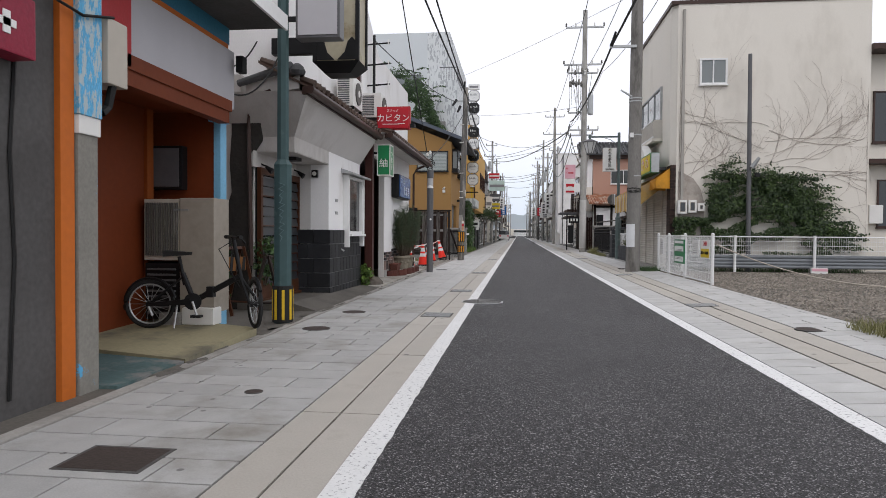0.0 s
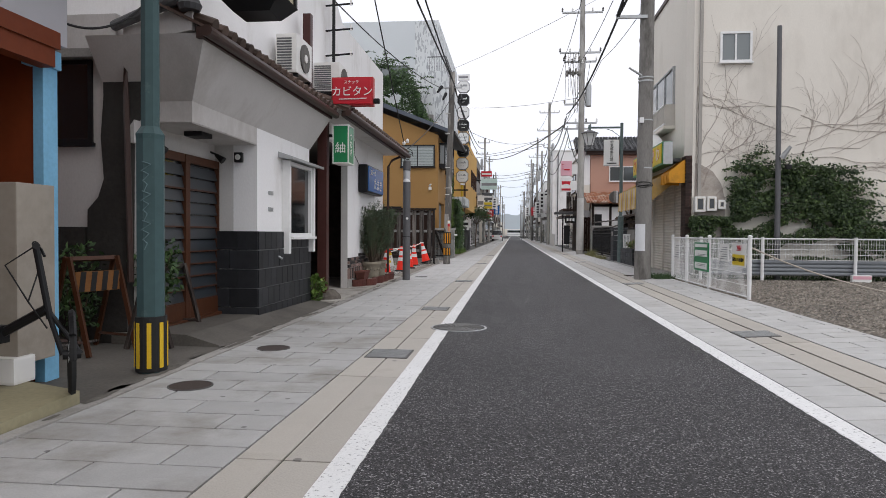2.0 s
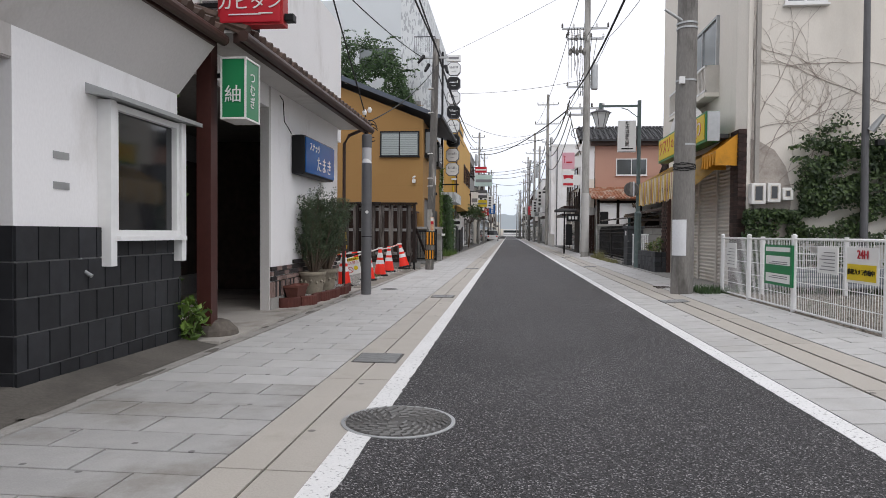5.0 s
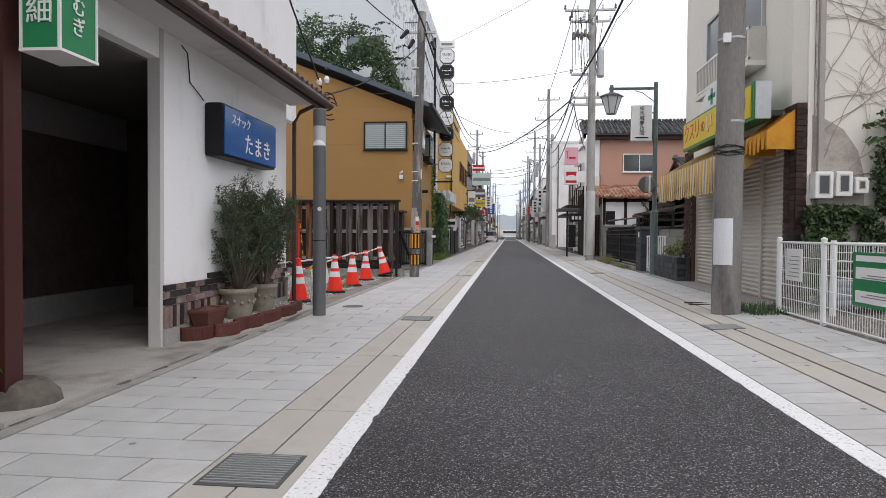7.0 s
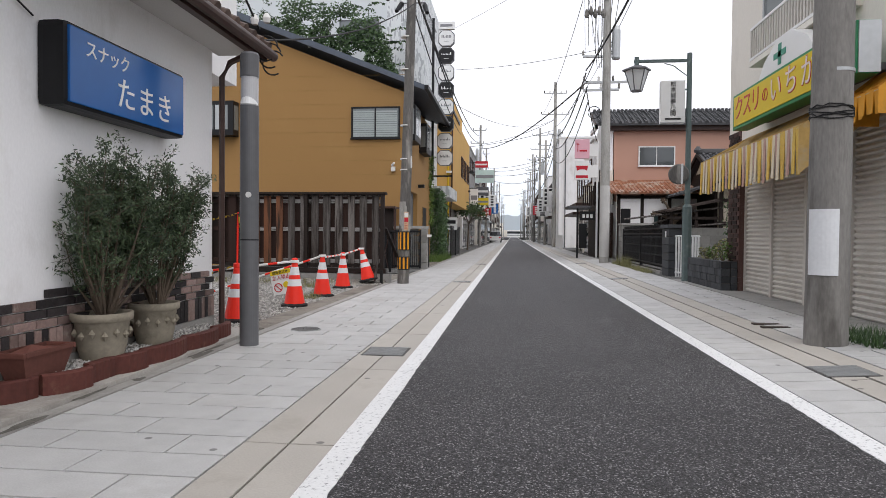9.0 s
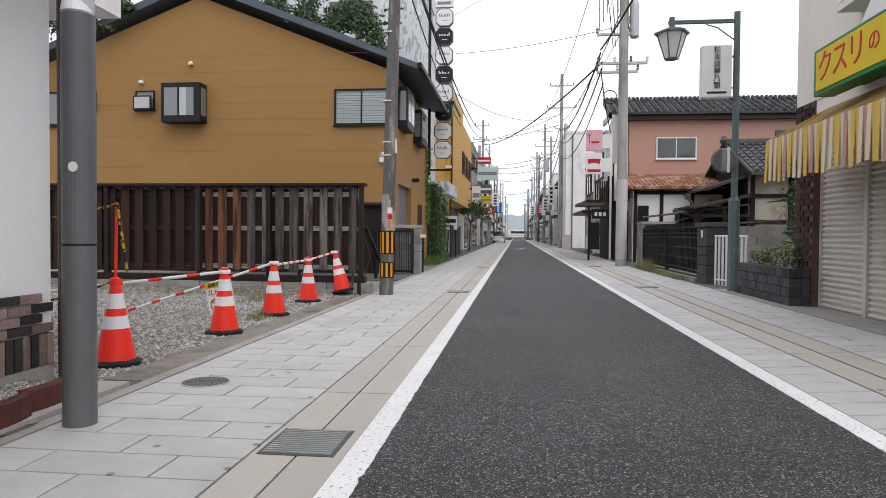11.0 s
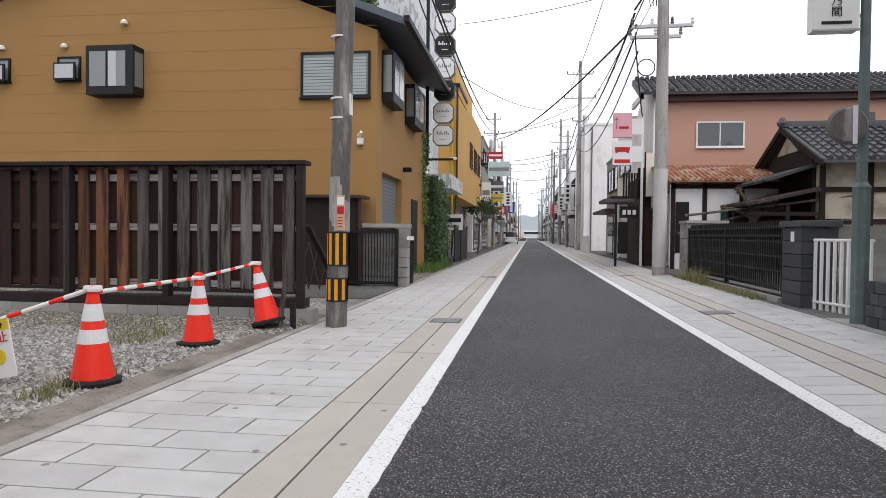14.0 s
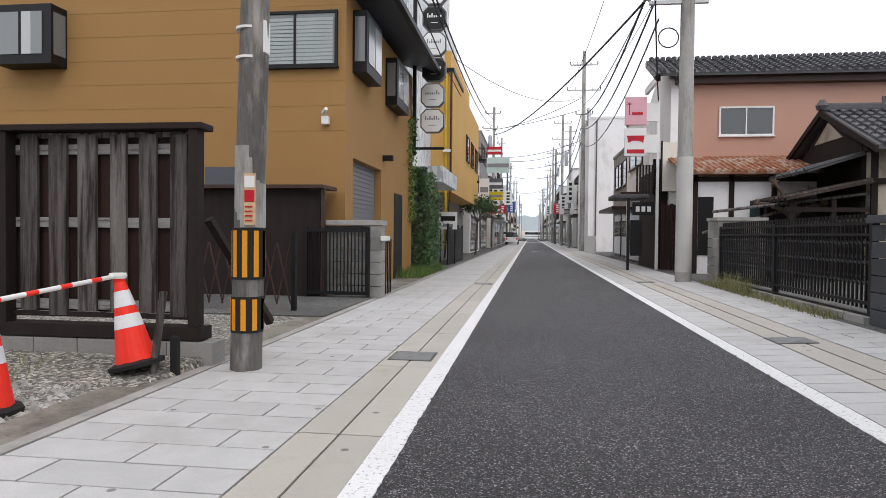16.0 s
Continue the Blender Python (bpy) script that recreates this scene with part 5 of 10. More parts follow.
# ---- things before the orange shop ----
def bicycle():
    b = thing("folding_bicycle", (-3.15, 6.3, 0.09), "black folding bicycle with small wheels on its stand", "bicycle")
    rear, front = Vector((-3.716, 6.28, 0.320)), Vector((-2.632, 6.34, 0.333))
    ax_r, ax_f = Vector((-0.22, 1, 0)).normalized(), Vector((0.80, 0.6, 0)).normalized()

    def wheel(c, ax, label):
        u = ax.cross(Vector((0, 0, 1))).normalized()
        w = part("wheel", rod(bm_new(), c - ax * 0.05, c + ax * 0.05, 0.03, seg=12), BLACK_METAL, b, label)

        def ring(rad, r, name, mat):
            pts = [tuple(c + rad * (math.cos(2 * math.pi * i / 40) * u + math.sin(2 * math.pi * i / 40) * Vector((0, 0, 1)))) for i in range(41)]
            wire(name, pts, r, mat, w)
        ring(0.228, 0.022, "tyre", RUBBER)
        ring(0.200, 0.009, "rim", GALV)
        for i in range(18):
            a = 2 * math.pi * i / 18
            d = math.cos(a) * u + math.sin(a) * Vector((0, 0, 1))
            part("spoke", rod(bm_new(), c + d * 0.02 + ax * 0.02 * (-1) ** i, c + d * 0.196, 0.0022, seg=4), GALV, w)
    wheel(rear, ax_r, "rear wheel with a pale rim")
    wheel(front, ax_f, "front wheel turned towards the street")
    crank, hinge = Vector((-3.256, 6.3, 0.354)), Vector((-3.075, 6.3, 0.452))
    seat_low, seat_top = Vector((-3.354, 6.3, 0.514)), Vector((-3.414, 6.3, 0.804))
    head, stem = Vector((-2.780, 6.32, 0.612)), Vector((-2.851, 6.32, 1.005))
    for p, q, r, nm in ((crank, hinge, 0.030, "main_tube"), (hinge, head, 0.030, "main_tube"), (seat_low, seat_top, 0.018, "seat_post"), (crank, seat_low + Vector((-0.02, 0, 0.12)), 0.026, "seat_tube"),
                        (rear + ax_r * 0.05, crank, 0.013, "chain_stay"), (rear - ax_r * 0.05, crank, 0.013, "chain_stay"), (rear + ax_r * 0.05, seat_low + Vector((0, 0, 0.1)), 0.011, "seat_stay"), (rear - ax_r * 0.05, seat_low + Vector((0, 0, 0.1)), 0.011, "seat_stay"),
                        (head + Vector((0.02, 0, -0.06)), stem, 0.021, "handlebar_stem"), (front + ax_f * 0.05, head, 0.015, "fork_leg"), (front - ax_f * 0.05, head, 0.015, "fork_leg")):
        part(nm, rod(bm_new(), p, q, r, seg=10), BLACK_METAL, b)
    bx("hinge_clamp", (-3.110, -3.040, 6.26, 6.34, 0.397, 0.507), BLACK_METAL, b, bevel=0.01)
    u = Vector((0.62, -0.78, 0)).normalized()
    hb = part("handlebar", rod(bm_new(), stem - u * 0.2, stem + u * 0.2, 0.013, seg=8), BLACK_METAL, b)
    for s in (-1, 1):
        part("grip", rod(bm_new(), stem + u * 0.2 * s, stem + u * 0.30 * s, 0.02, seg=8), RUBBER, hb)
        part("brake_lever", rod(bm_new(), stem + u * 0.2 * s + Vector((0.03, 0, -0.02)), stem + u * 0.28 * s + Vector((0.05, 0, -0.06)), 0.008, seg=6), BLACK_METAL, hb)
        wire("brake_cable", [tuple(stem + u * 0.2 * s), tuple(stem + Vector((-0.08, -0.15 * s, -0.12))), tuple(head + Vector((-0.06, -0.08, 0.05))), tuple(head + Vector((0, 0, -0.12)))], 0.005, CABLE, b)
    sx, sz = -3.414, 0.834
    part("saddle", hull(bm_new(), [(sx - 0.13, 6.22, sz - 0.03), (sx - 0.13, 6.38, sz - 0.03), (sx + 0.12, 6.325, sz - 0.015), (sx + 0.12, 6.275, sz - 0.015), (sx - 0.14, 6.23, sz + 0.03), (sx - 0.14, 6.37, sz + 0.03), (sx + 0.13, 6.325, sz + 0.015), (sx + 0.13, 6.275, sz + 0.015)],
                        [(0, 1, 2, 3), (4, 7, 6, 5), (0, 4, 5, 1), (1, 5, 6, 2), (2, 6, 7, 3), (3, 7, 4, 0)]), RUBBER, b, "black saddle")
    part("chainring", rod(bm_new(), crank - ax_r * 0.05, crank - ax_r * 0.04, 0.085, seg=24), BLACK_METAL, b)
    part("chain_case", hull(bm_new(), [tuple(rear + Vector((0, -0.06, -0.016))), tuple(crank + Vector((0, -0.06, -0.03))), tuple(crank + Vector((0, -0.06, 0.03))), tuple(rear + Vector((0, -0.06, 0.016)))] + [tuple(rear + Vector((0, -0.075, -0.016))), tuple(crank + Vector((0, -0.075, -0.03))), tuple(crank + Vector((0, -0.075, 0.03))), tuple(rear + Vector((0, -0.075, 0.016)))],
                            [(0, 1, 2, 3), (4, 7, 6, 5), (0, 4, 5, 1), (1, 5, 6, 2), (2, 6, 7, 3), (3, 7, 4, 0)]), BLACK_METAL, b)
    part("crank_arm", rod(bm_new(), crank - ax_r * 0.06, crank + Vector((0.07, -0.08, -0.14)), 0.013, seg=6), GALV, b)
    bx("pedal", (-3.236, -3.136, 6.18, 6.25, 0.199, 0.224), RUBBER, b)
    part("kickstand", rod(bm_new(), (-3.416, 6.28, 0.36), (-3.386, 6.14, 0.095), 0.010, seg=6), GALV, b)
    part("gear_hanger", rod(bm_new(), rear + Vector((0.02, -0.06, -0.02)), rear + Vector((0.06, -0.06, -0.11)), 0.014, seg=6), GALV, b)
    pts = [tuple(rear + 0.258 * (math.cos(a) * Vector((1, 0.08, 0)) + math.sin(a) * Vector((0, 0, 1)))) for a in np.linspace(0.3, 3.4, 18)]
    wire("mudguard", pts, 0.02, BLACK_METAL, b)
    pts = [tuple(front + 0.258 * (math.cos(a) * Vector((0.6, -0.8, 0)) + math.sin(a) * Vector((0, 0, 1)))) for a in np.linspace(0.6, 2.9, 14)]
    wire("mudguard", pts, 0.02, BLACK_METAL, b)


bicycle()

ac = thing("heat_pump", (-3.7, 6.75, 0.0), "tall beige heat pump unit with a fan grille", "outdoor unit")
# casing beige is lowered to include the shade it stands in
bx("body", (-3.55, -3.17, 6.56, 6.92, 0.20, 1.41), surf("shaded_beige_casing", (0.31, 0.275, 0.23), 0.55, vary=0.12, fine=15, coarse=1.5, bump=0.03, stain=(0.2, 0.17, 0.14), stain_at=(0.55, 0.8), stain_scale=2), ac, bevel=0.012)
fan = bx("fan_box", (-3.96, -3.56, 6.58, 6.92, 0.75, 1.40), BEIGE_METAL, ac, bevel=0.01)
for k in range(14):
    bx("louvre", (-3.94 + k * 0.027, -3.927 + k * 0.027, 6.56, 6.585, 0.80, 1.36), DARK_POLE, fan)
low = bx("lower_unit", (-3.96, -3.57, 6.6, 6.92, 0.12, 0.72), BLACK_METAL, ac, "dark lower fan unit", bevel=0.01)
for k in range(9):
    bx("louvre", (-3.93, -3.61, 6.58, 6.60, 0.18 + k * 0.058, 0.20 + k * 0.058), GREY_METAL, low)
bx("foot_cover", (-3.5, -3.15, 6.5, 6.7, 0.08, 0.26), WHITE_PLASTIC, ac, "white pipe cover", bevel=0.02)
bx("concrete_foot", (-3.75, -3.5, 6.5, 6.75, 0.0, 0.2), CONCRETE, ac, bevel=0.01)
for z in (1.27, 1.285):
    bx("label_bar", (-3.62, -3.45, 6.555, 6.561, z, z + 0.008), INK_GREY, ac)
elec = thing("switch_cabinet", (-3.85, 6.95, 1.5), "black electric switch cabinet on the orange wall", "switch cabinet")
bx("case", (-4.05, -3.68, 6.85, 6.98, 1.52, 2.0), BLACK_METAL, elec, bevel=0.01)
bx("door", (-4.02, -3.71, 6.84, 6.852, 1.55, 1.97), GREY_METAL, elec)

# ---- green street lamp post with lantern signs ----
post = thing("sign_post", (-2.74, 7.42, 0), "teal-green octagonal steel post with a black and yellow wrap", "post")
part("shaft", lathe(bm_new(), ((0.105, 0.0), (0.105, 1.80), (0.11, 1.84), (0.07, 1.90), (0.066, 4.6)), 8, (-2.74, 7.42, 0)), GREEN_STEEL, post)
wrap = part("wrap", lathe(bm_new(), ((0.118, 0.01), (0.118, 0.43), (0.106, 0.435)), 16, (-2.74, 7.42, 0)), RUBBER, post, "black wrap with yellow stripes")
for k in range(8):
    a = 2 * math.pi * (k + 0.5) / 8
    part("stripe", slab(bm_new(), ((-0.016, 0.04), (0.016, 0.04), (0.016, 0.39), (-0.016, 0.39)), "y", -0.003, 0.003), YELLOW, wrap, placed=False).matrix_basis = pose(0.119 * math.cos(a), 0.119 * math.sin(a), 0, 0, 0, math.degrees(a) + 90)
scr = bm_new()
for k in range(9):
    z = 0.95 + k * 0.075
    w = 0.012 + 0.014 * ((k * 7) % 3)
    rod(scr, (-2.72 - w, 7.315, z), (-2.72 + w, 7.315, z + 0.05), 0.004, seg=4)
    rod(scr, (-2.72 + w, 7.315, z + 0.05), (-2.73 - w * 0.5, 7.315, z + 0.075), 0.004, seg=4)
part("scribble", scr, surf("pale_scratch", (0.13, 0.20, 0.21)), post, "pale scrawled marks")
boxlamp = thing("box_lamp_sign", (-2.3, 7.42, 3.28), "white translucent box sign in a grey frame on the post", "sign")
bx("case", (-2.56, -2.04, 7.33, 7.52, 3.28, 4.3), GREY_METAL, boxlamp, bevel=0.01)
bx("face", (-2.53, -2.07, 7.318, 7.335, 3.31, 4.27), PANEL_WHITE, boxlamp)
bx("bracket", (-2.72, -2.55, 7.40, 7.45, 3.5, 3.55), BLACK_METAL, boxlamp)
lantern = thing("lantern_sign", (-2.45, 8.8, 3.2), "black framed hanging lantern sign with aged cream panels", "lantern")
LX, LY = -2.44, 8.82
AGED = surf("aged_cream_panel", (0.42, 0.38, 0.28), 0.5, vary=0.2, fine=8, coarse=3, stain=(0.22, 0.17, 0.09), stain_at=(0.5, 0.7), stain_scale=4)
part("base", hull(bm_new(), [(LX - 0.18, LY - 0.16, 3.20), (LX + 0.18, LY - 0.16, 3.20), (LX + 0.18, LY + 0.16, 3.20), (LX - 0.18, LY + 0.16, 3.20), (LX - 0.32, LY - 0.26, 3.34), (LX + 0.32, LY - 0.26, 3.34), (LX + 0.32, LY + 0.26, 3.34), (LX - 0.32, LY + 0.26, 3.34)],
                  [(0, 1, 2, 3), (4, 7, 6, 5), (0, 4, 5, 1), (1, 5, 6, 2), (2, 6, 7, 3), (3, 7, 4, 0)]), BLACK_METAL, lantern)
bx("body", (LX - 0.29, LX + 0.29, LY - 0.23, LY + 0.23, 3.34, 4.6), AGED, lantern, "aged cream panel")
for sx in (-1, 1):
    for sy in (-1, 1):
        bx("corner_bar", (LX + sx * 0.29 - 0.025, LX + sx * 0.29 + 0.025, LY + sy * 0.23 - 0.025, LY + sy * 0.23 + 0.025, 3.34, 4.6), BLACK_METAL, lantern)
    part("scroll", slab(bm_new(), [(LX + sx * 0.02, 3.36), (LX + sx * 0.27, 3.36), (LX + sx * 0.27, 3.6), (LX + sx * 0.22, 3.66), (LX + sx * 0.16, 3.6), (LX + sx * 0.12, 3.46)], "y", LY - 0.245, LY - 0.232), BLACK_METAL, lantern)
part("hook", slab(bm_new(), [(LX - 0.2, 3.98), (LX + 0.05, 3.94), (LX + 0.1, 4.02), (LX + 0.02, 4.02), (LX - 0.18, 4.04)], "y", LY - 0.245, LY - 0.232), BLACK_METAL, lantern)
bx("arm", (-3.4, LX - 0.29, LY - 0.06, LY + 0.06, 3.5, 3.72), BLACK_METAL, lantern)

# ---- barricade and plants by the door ----
def trestle(a, b, h, w, mat, label, board):
    """A folding trestle whose two leg frames stand at a and b."""
    a, b = Vector((*a, 0.0)), Vector((*b, 0.0))
    t = thing("wooden_trestle", tuple((a + b) / 2), label, "trestle", "trestles by the door")
    d = (b - a).normalized()
    n, up = Vector((-d.y, d.x, 0)), Vector((0, 0, 1))
    for c in (a, b):
        for k in (-1, 1):
            part("leg", rod(bm_new(), c + up * h + n * 0.02 * k, c + n * w / 2 * k, 0.024, 0.026, seg=4), mat, t)
        part("brace", rod(bm_new(), c + up * 0.12 + n * w * 0.43, c + up * 0.12 - n * w * 0.43, 0.016, seg=4), mat, t)
    part("rail", rod(bm_new(), a + up * (h - 0.02), b + up * (h - 0.02), 0.026, seg=4), mat, t)
    part("foot_rail", rod(bm_new(), a + n * w * 0.45 + up * 0.04, b + n * w * 0.45 + up * 0.04, 0.016, seg=4), GREY_WOOD, t)
    if board:
        mid = (a + b) / 2 + up * (h - 0.22)
        side = -n if n.y > 0 else n
        m = Matrix.Translation(mid + side * 0.07) @ Matrix.Rotation(math.atan2(d.y, d.x), 4, "Z")
        L = (b - a).length * 0.46
        bd = part("board", box(bm_new(), -L, L, -0.01, 0.01, -0.09, 0.09), surf("faded_orange_board", (0.20, 0.085, 0.025)), t, "orange and black striped board", placed=False)
        bd.matrix_basis = base_of(t).inverted() @ m
        for k in range(4):
            x0 = -L + 0.03 + k * 2 * L / 4
            for off in (-0.0125, 0.0105):
                st = part("stripe", slab(bm_new(), ((x0, -0.088), (x0 + L * 0.24, -0.088), (x0 + L * 0.34, 0.088), (x0 + L * 0.1, 0.088)), "y", off, off + 0.002), RUBBER, bd, placed=False)
    return t


trestle((-3.82, 7.95), (-3.66, 8.40), 0.86, 0.56, DOOR_WOOD, "weathered orange-brown wooden trestle with a striped board", True)
trestle((-3.30, 8.35), (-3.55, 9.45), 0.74, 0.40, OLD_WOOD, "dark weathered wooden trestle before the sliding door", False)


def bush(name, x, y, z, rx, rz, count, size, mat, label, category="plant", stems=5):
    b = thing(name, (x, y, z), label, category)
    for k in range(stems):
        a = 2 * math.pi * k / stems
        part("stem", rod(bm_new(), (x, y, z), (x + rx * 0.6 * math.cos(a), y + rx * 0.6 * math.sin(a), z + rz * 0.8), 0.008, 0.003, seg=5), BARK, b)
    c = RNG.normal(size=(count, 3))
    c /= np.linalg.norm(c, axis=1)[:, None]
    c *= RNG.uniform(0.3, 1.0, (count, 1)) ** 0.5 * RNG.uniform(0.75, 1.15, (count, 1))
    c = np.array([x, y, z + rz * 0.55]) + c * np.array([rx, rx, rz * 0.5])
    leaf_cloud("foliage", c, size, mat, b)
    return b


bush("leafy_plant", -4.0, 8.36, 0.0, 0.24, 0.98, 420, 0.07, LEAF_IVY, "dark green leafy plant behind the trestle")
bush("leafy_plant", -3.52, 8.85, 0.3, 0.28, 0.72, 520, 0.08, LEAF_IVY, "dark green leafy plant beside the sliding door")
bush("leafy_plant", -2.98, 12.5, 0.0, 0.17, 0.42, 160, 0.11, LEAF_BRIGHT, "small bright green plant at the foot of the column")
bush("climbing_plant", -3.2, 12.58, 0.3, 0.12, 2.1, 340, 0.1, LEAF_BRIGHT, "thin climber beside the column")

for k, (yy, zz) in enumerate(((8.88, 1.93), (10.22, 1.98))):
    lampw = thing("wall_lamp", (-3.5, yy, zz), "small dark conical wall lamp above the door", "lamp")
    part("shade", rod(bm_new(), (-3.52, yy, zz + 0.04), (-3.43, yy, zz - 0.03), 0.022, 0.045, seg=12), BLACK_METAL, lampw)
    part("arm", rod(bm_new(), (-3.60, yy, zz + 0.08), (-3.5, yy, zz + 0.04), 0.012), BLACK_METAL, lampw)
meter = thing("gas_meter", (-3.4, 10.3, 1.9), "small dark dial box on the recess wall", "meter")
bx("box", (-3.32, -3.22, 10.27, 10.33, 1.94, 2.06), BLACK_METAL, meter, bevel=0.01)
part("dial", rod(bm_new(), (-3.27, 10.265, 2.0), (-3.27, 10.272, 2.0), 0.035, seg=18), WHITE_PLASTIC, meter)
spot = thing("ceiling_spotlight", (-3.3, 9.4, 2.1), "small black downlight under the hood", "lamp")
bx("body", (-3.4, -3.2, 9.2, 9.45, 2.1, 2.15), BLACK_METAL, spot, bevel=0.01)
for z in (1.36, 1.57):
    pl = thing("wall_plate", (-3.05, 10.78, z), "small grey metal vent plate on the wall", "vent plate", "vent plates")
    bx("plate", (-3.052, -3.042, 10.70, 10.86, z, z + 0.05), GALV, pl)
tap = thing("wall_tap", (-3.0, 11.0, 0.7), "small tap on the tiled wainscot", "tap")
part("spout", rod(bm_new(), (-3.04, 11.0, 0.78), (-2.97, 11.0, 0.74), 0.015), GALV, tap)
part("pipe", rod(bm_new(), (-3.03, 10.96, 0.75), (-3.03, 10.96, 1.0), 0.01), GALV, tap)

# black wall tiles
def wall_tiles(parent, y0, y1, z0, rows, h, w, x, t=0.018):
    for r in range(rows):
        y = y0 - (w / 2 if r % 2 else 0)
        while y < y1 - 0.02:
            a, b = max(y, y0), min(y + w, y1)
            if b - a > 0.04:
                bx("tile", (x - 0.004, x + t, a + 0.006, b - 0.006, z0 + r * h + 0.006, z0 + (r + 1) * h - 0.006), BLACK_TILE, parent, bevel=0.003)
            y += w


wains = thing("tiled_wainscot", (-3.04, 11.3, 0), "black stone tile wainscot with pale joints", "wainscot", kind="structure")
wall_tiles(wains, 10.31, 12.41, -0.07, 5, 0.235, 0.205, -3.036)
for r in range(5):
    for k in range(2):
        bx("tile", (-3.55 + k * 0.26 - (0.1 if r % 2 and k else 0), -3.295 + k * 0.26 - (0.1 if r % 2 and not k else 0), 10.305, 10.325, -0.065 + r * 0.235, 0.161 + r * 0.235), BLACK_TILE, wains, bevel=0.003)

# ---- signs on the bar ----
def box_sign(name, x0, x1, y0, y1, z0, z1, face, label, border=0.0):
    s = thing(name, ((x0 + x1) / 2, (y0 + y1) / 2, z0), label, "sign")
    bx("case", (x0, x1, y0, y1, z0, z1), face, s, bevel=0.012)
    return s


red = box_sign("red_bar_sign", -2.755, -2.15, 12.66, 12.84, 3.10, 3.50, SIGN_RED, "red projecting light box sign with white lettering")
lettering("lettering", "カビタン", 0.165, pose(-2.45, 12.654, 3.285, 90, 0, 0), SIGN_WHITE, red, 0.004)
lettering("small_lettering", "スナック", 0.06, pose(-2.46, 12.654, 3.435, 90, 0, 0), SIGN_WHITE, red)
for x0, x1, z in ((-2.66, -2.34, 3.17), (-2.36, -2.22, 3.178)):
    bx("underline", (x0, x1, 12.652, 12.658, z, z + 0.012), SIGN_WHITE, red)
bx("frame", (-2.78, -2.125, 12.68, 12.82, 3.08, 3.52), RED_PAINT, red)
bx("bracket", (-3.4, -2.78, 12.73, 12.77, 3.28, 3.32), BLACK_METAL, red)
bx("spotlight", (-2.12, -2.03, 12.7, 12.8, 3.12, 3.19), BLACK_METAL, red, bevel=0.01)
green = box_sign("green_bar_sign", -2.775, -2.53, 12.75, 13.10, 2.20, 2.78, SIGN_GREEN, "green light box sign with white characters beside the porch")
lettering("character", "紬", 0.18, pose(-2.655, 12.744, 2.42, 90, 0, 0), SIGN_WHITE, green)
lettering("side_lettering", "つむぎ", 0.13, pose(-2.524, 12.92, 2.49, 90, 0, 90), SIGN_WHITE, green, vertical=True)
for d in ((-2.785, -2.52, 12.74, 13.11, 2.185, 2.203), (-2.785, -2.52, 12.74, 13.11, 2.777, 2.795)):
    bx("rim", d, WHITE_PLASTIC, green)
for x, y in ((-2.53, 12.75), (-2.775, 12.75), (-2.53, 13.10)):
    bx("corner", (x - 0.008, x + 0.008, y - 0.008, y + 0.008, 2.20, 2.78), WHITE_PLASTIC, green)
bx("bracket", (-2.92, -2.785, 12.85, 12.89, 2.62, 2.66), BLACK_METAL, green)
blue = thing("blue_bar_sign", (-3.0, 16.4, 1.9), "blue light box sign with white lettering on the white wall", "sign")
bx("case", (-3.1, -2.90, 15.80, 17.42, 1.92, 2.50), BLACK_METAL, blue, bevel=0.05)
bx("face", (-2.905, -2.885, 15.84, 17.38, 1.95, 2.47), SIGN_BLUE, blue, bevel=0.008)
lettering("lettering", "スナック", 0.135, pose(-2.882, 16.27, 2.345, 90, 0, 90), SIGN_WHITE, blue)
lettering("large_lettering", "たまき", 0.26, pose(-2.882, 16.77, 2.11, 90, 0, 90), SIGN_WHITE, blue, spacing=1.15)
wire("sign_cable", [(-3.08, 15.75, 2.5), (-3.07, 15.6, 2.55), (-3.08, 15.45, 2.62), (-3.08, 15.4, 2.9), (-3.09, 15.3, 2.95)], 0.007, CABLE, blue)

# outdoor units and pipes over the pent roof
def condenser(x0, x1, y0, y1, z0, z1, label):
    c = thing("air_conditioner", ((x0 + x1) / 2, (y0 + y1) / 2, z0), label, "air conditioner", "air conditioners over the bar roof")
    bx("body", (x0, x1, y0, y1, z0, z1), WHITE_PLASTIC, c, bevel=0.015)
    for k in range(12):
        z = z0 + 0.04 + k * (z1 - z0 - 0.08) / 12
        bx("fin", (x0 + 0.02, (x0 + x1) / 2 + 0.08, y0 - 0.01, y0 + 0.005, z, z + 0.018), GREY_METAL, c)
    part("fan_ring", rod(bm_new(), (x1 - 0.002, (y0 + y1) / 2, (z0 + z1) / 2), (x1 + 0.02, (y0 + y1) / 2, (z0 + z1) / 2), 0.2, seg=24), DARK_POLE, c)
    part("fan_hub", rod(bm_new(), (x1 + 0.02, (y0 + y1) / 2, (z0 + z1) / 2), (x1 + 0.03, (y0 + y1) / 2, (z0 + z1) / 2), 0.06, seg=16), WHITE_PLASTIC, c)
    bx("bracket", (x0 - 0.1, x1, y0 + 0.05, y0 + 0.09, z0 - 0.05, z0), BLACK_METAL, c)
    bx("bracket", (x0 - 0.1, x1, y1 - 0.09, y1 - 0.05, z0 - 0.05, z0), BLACK_METAL, c)


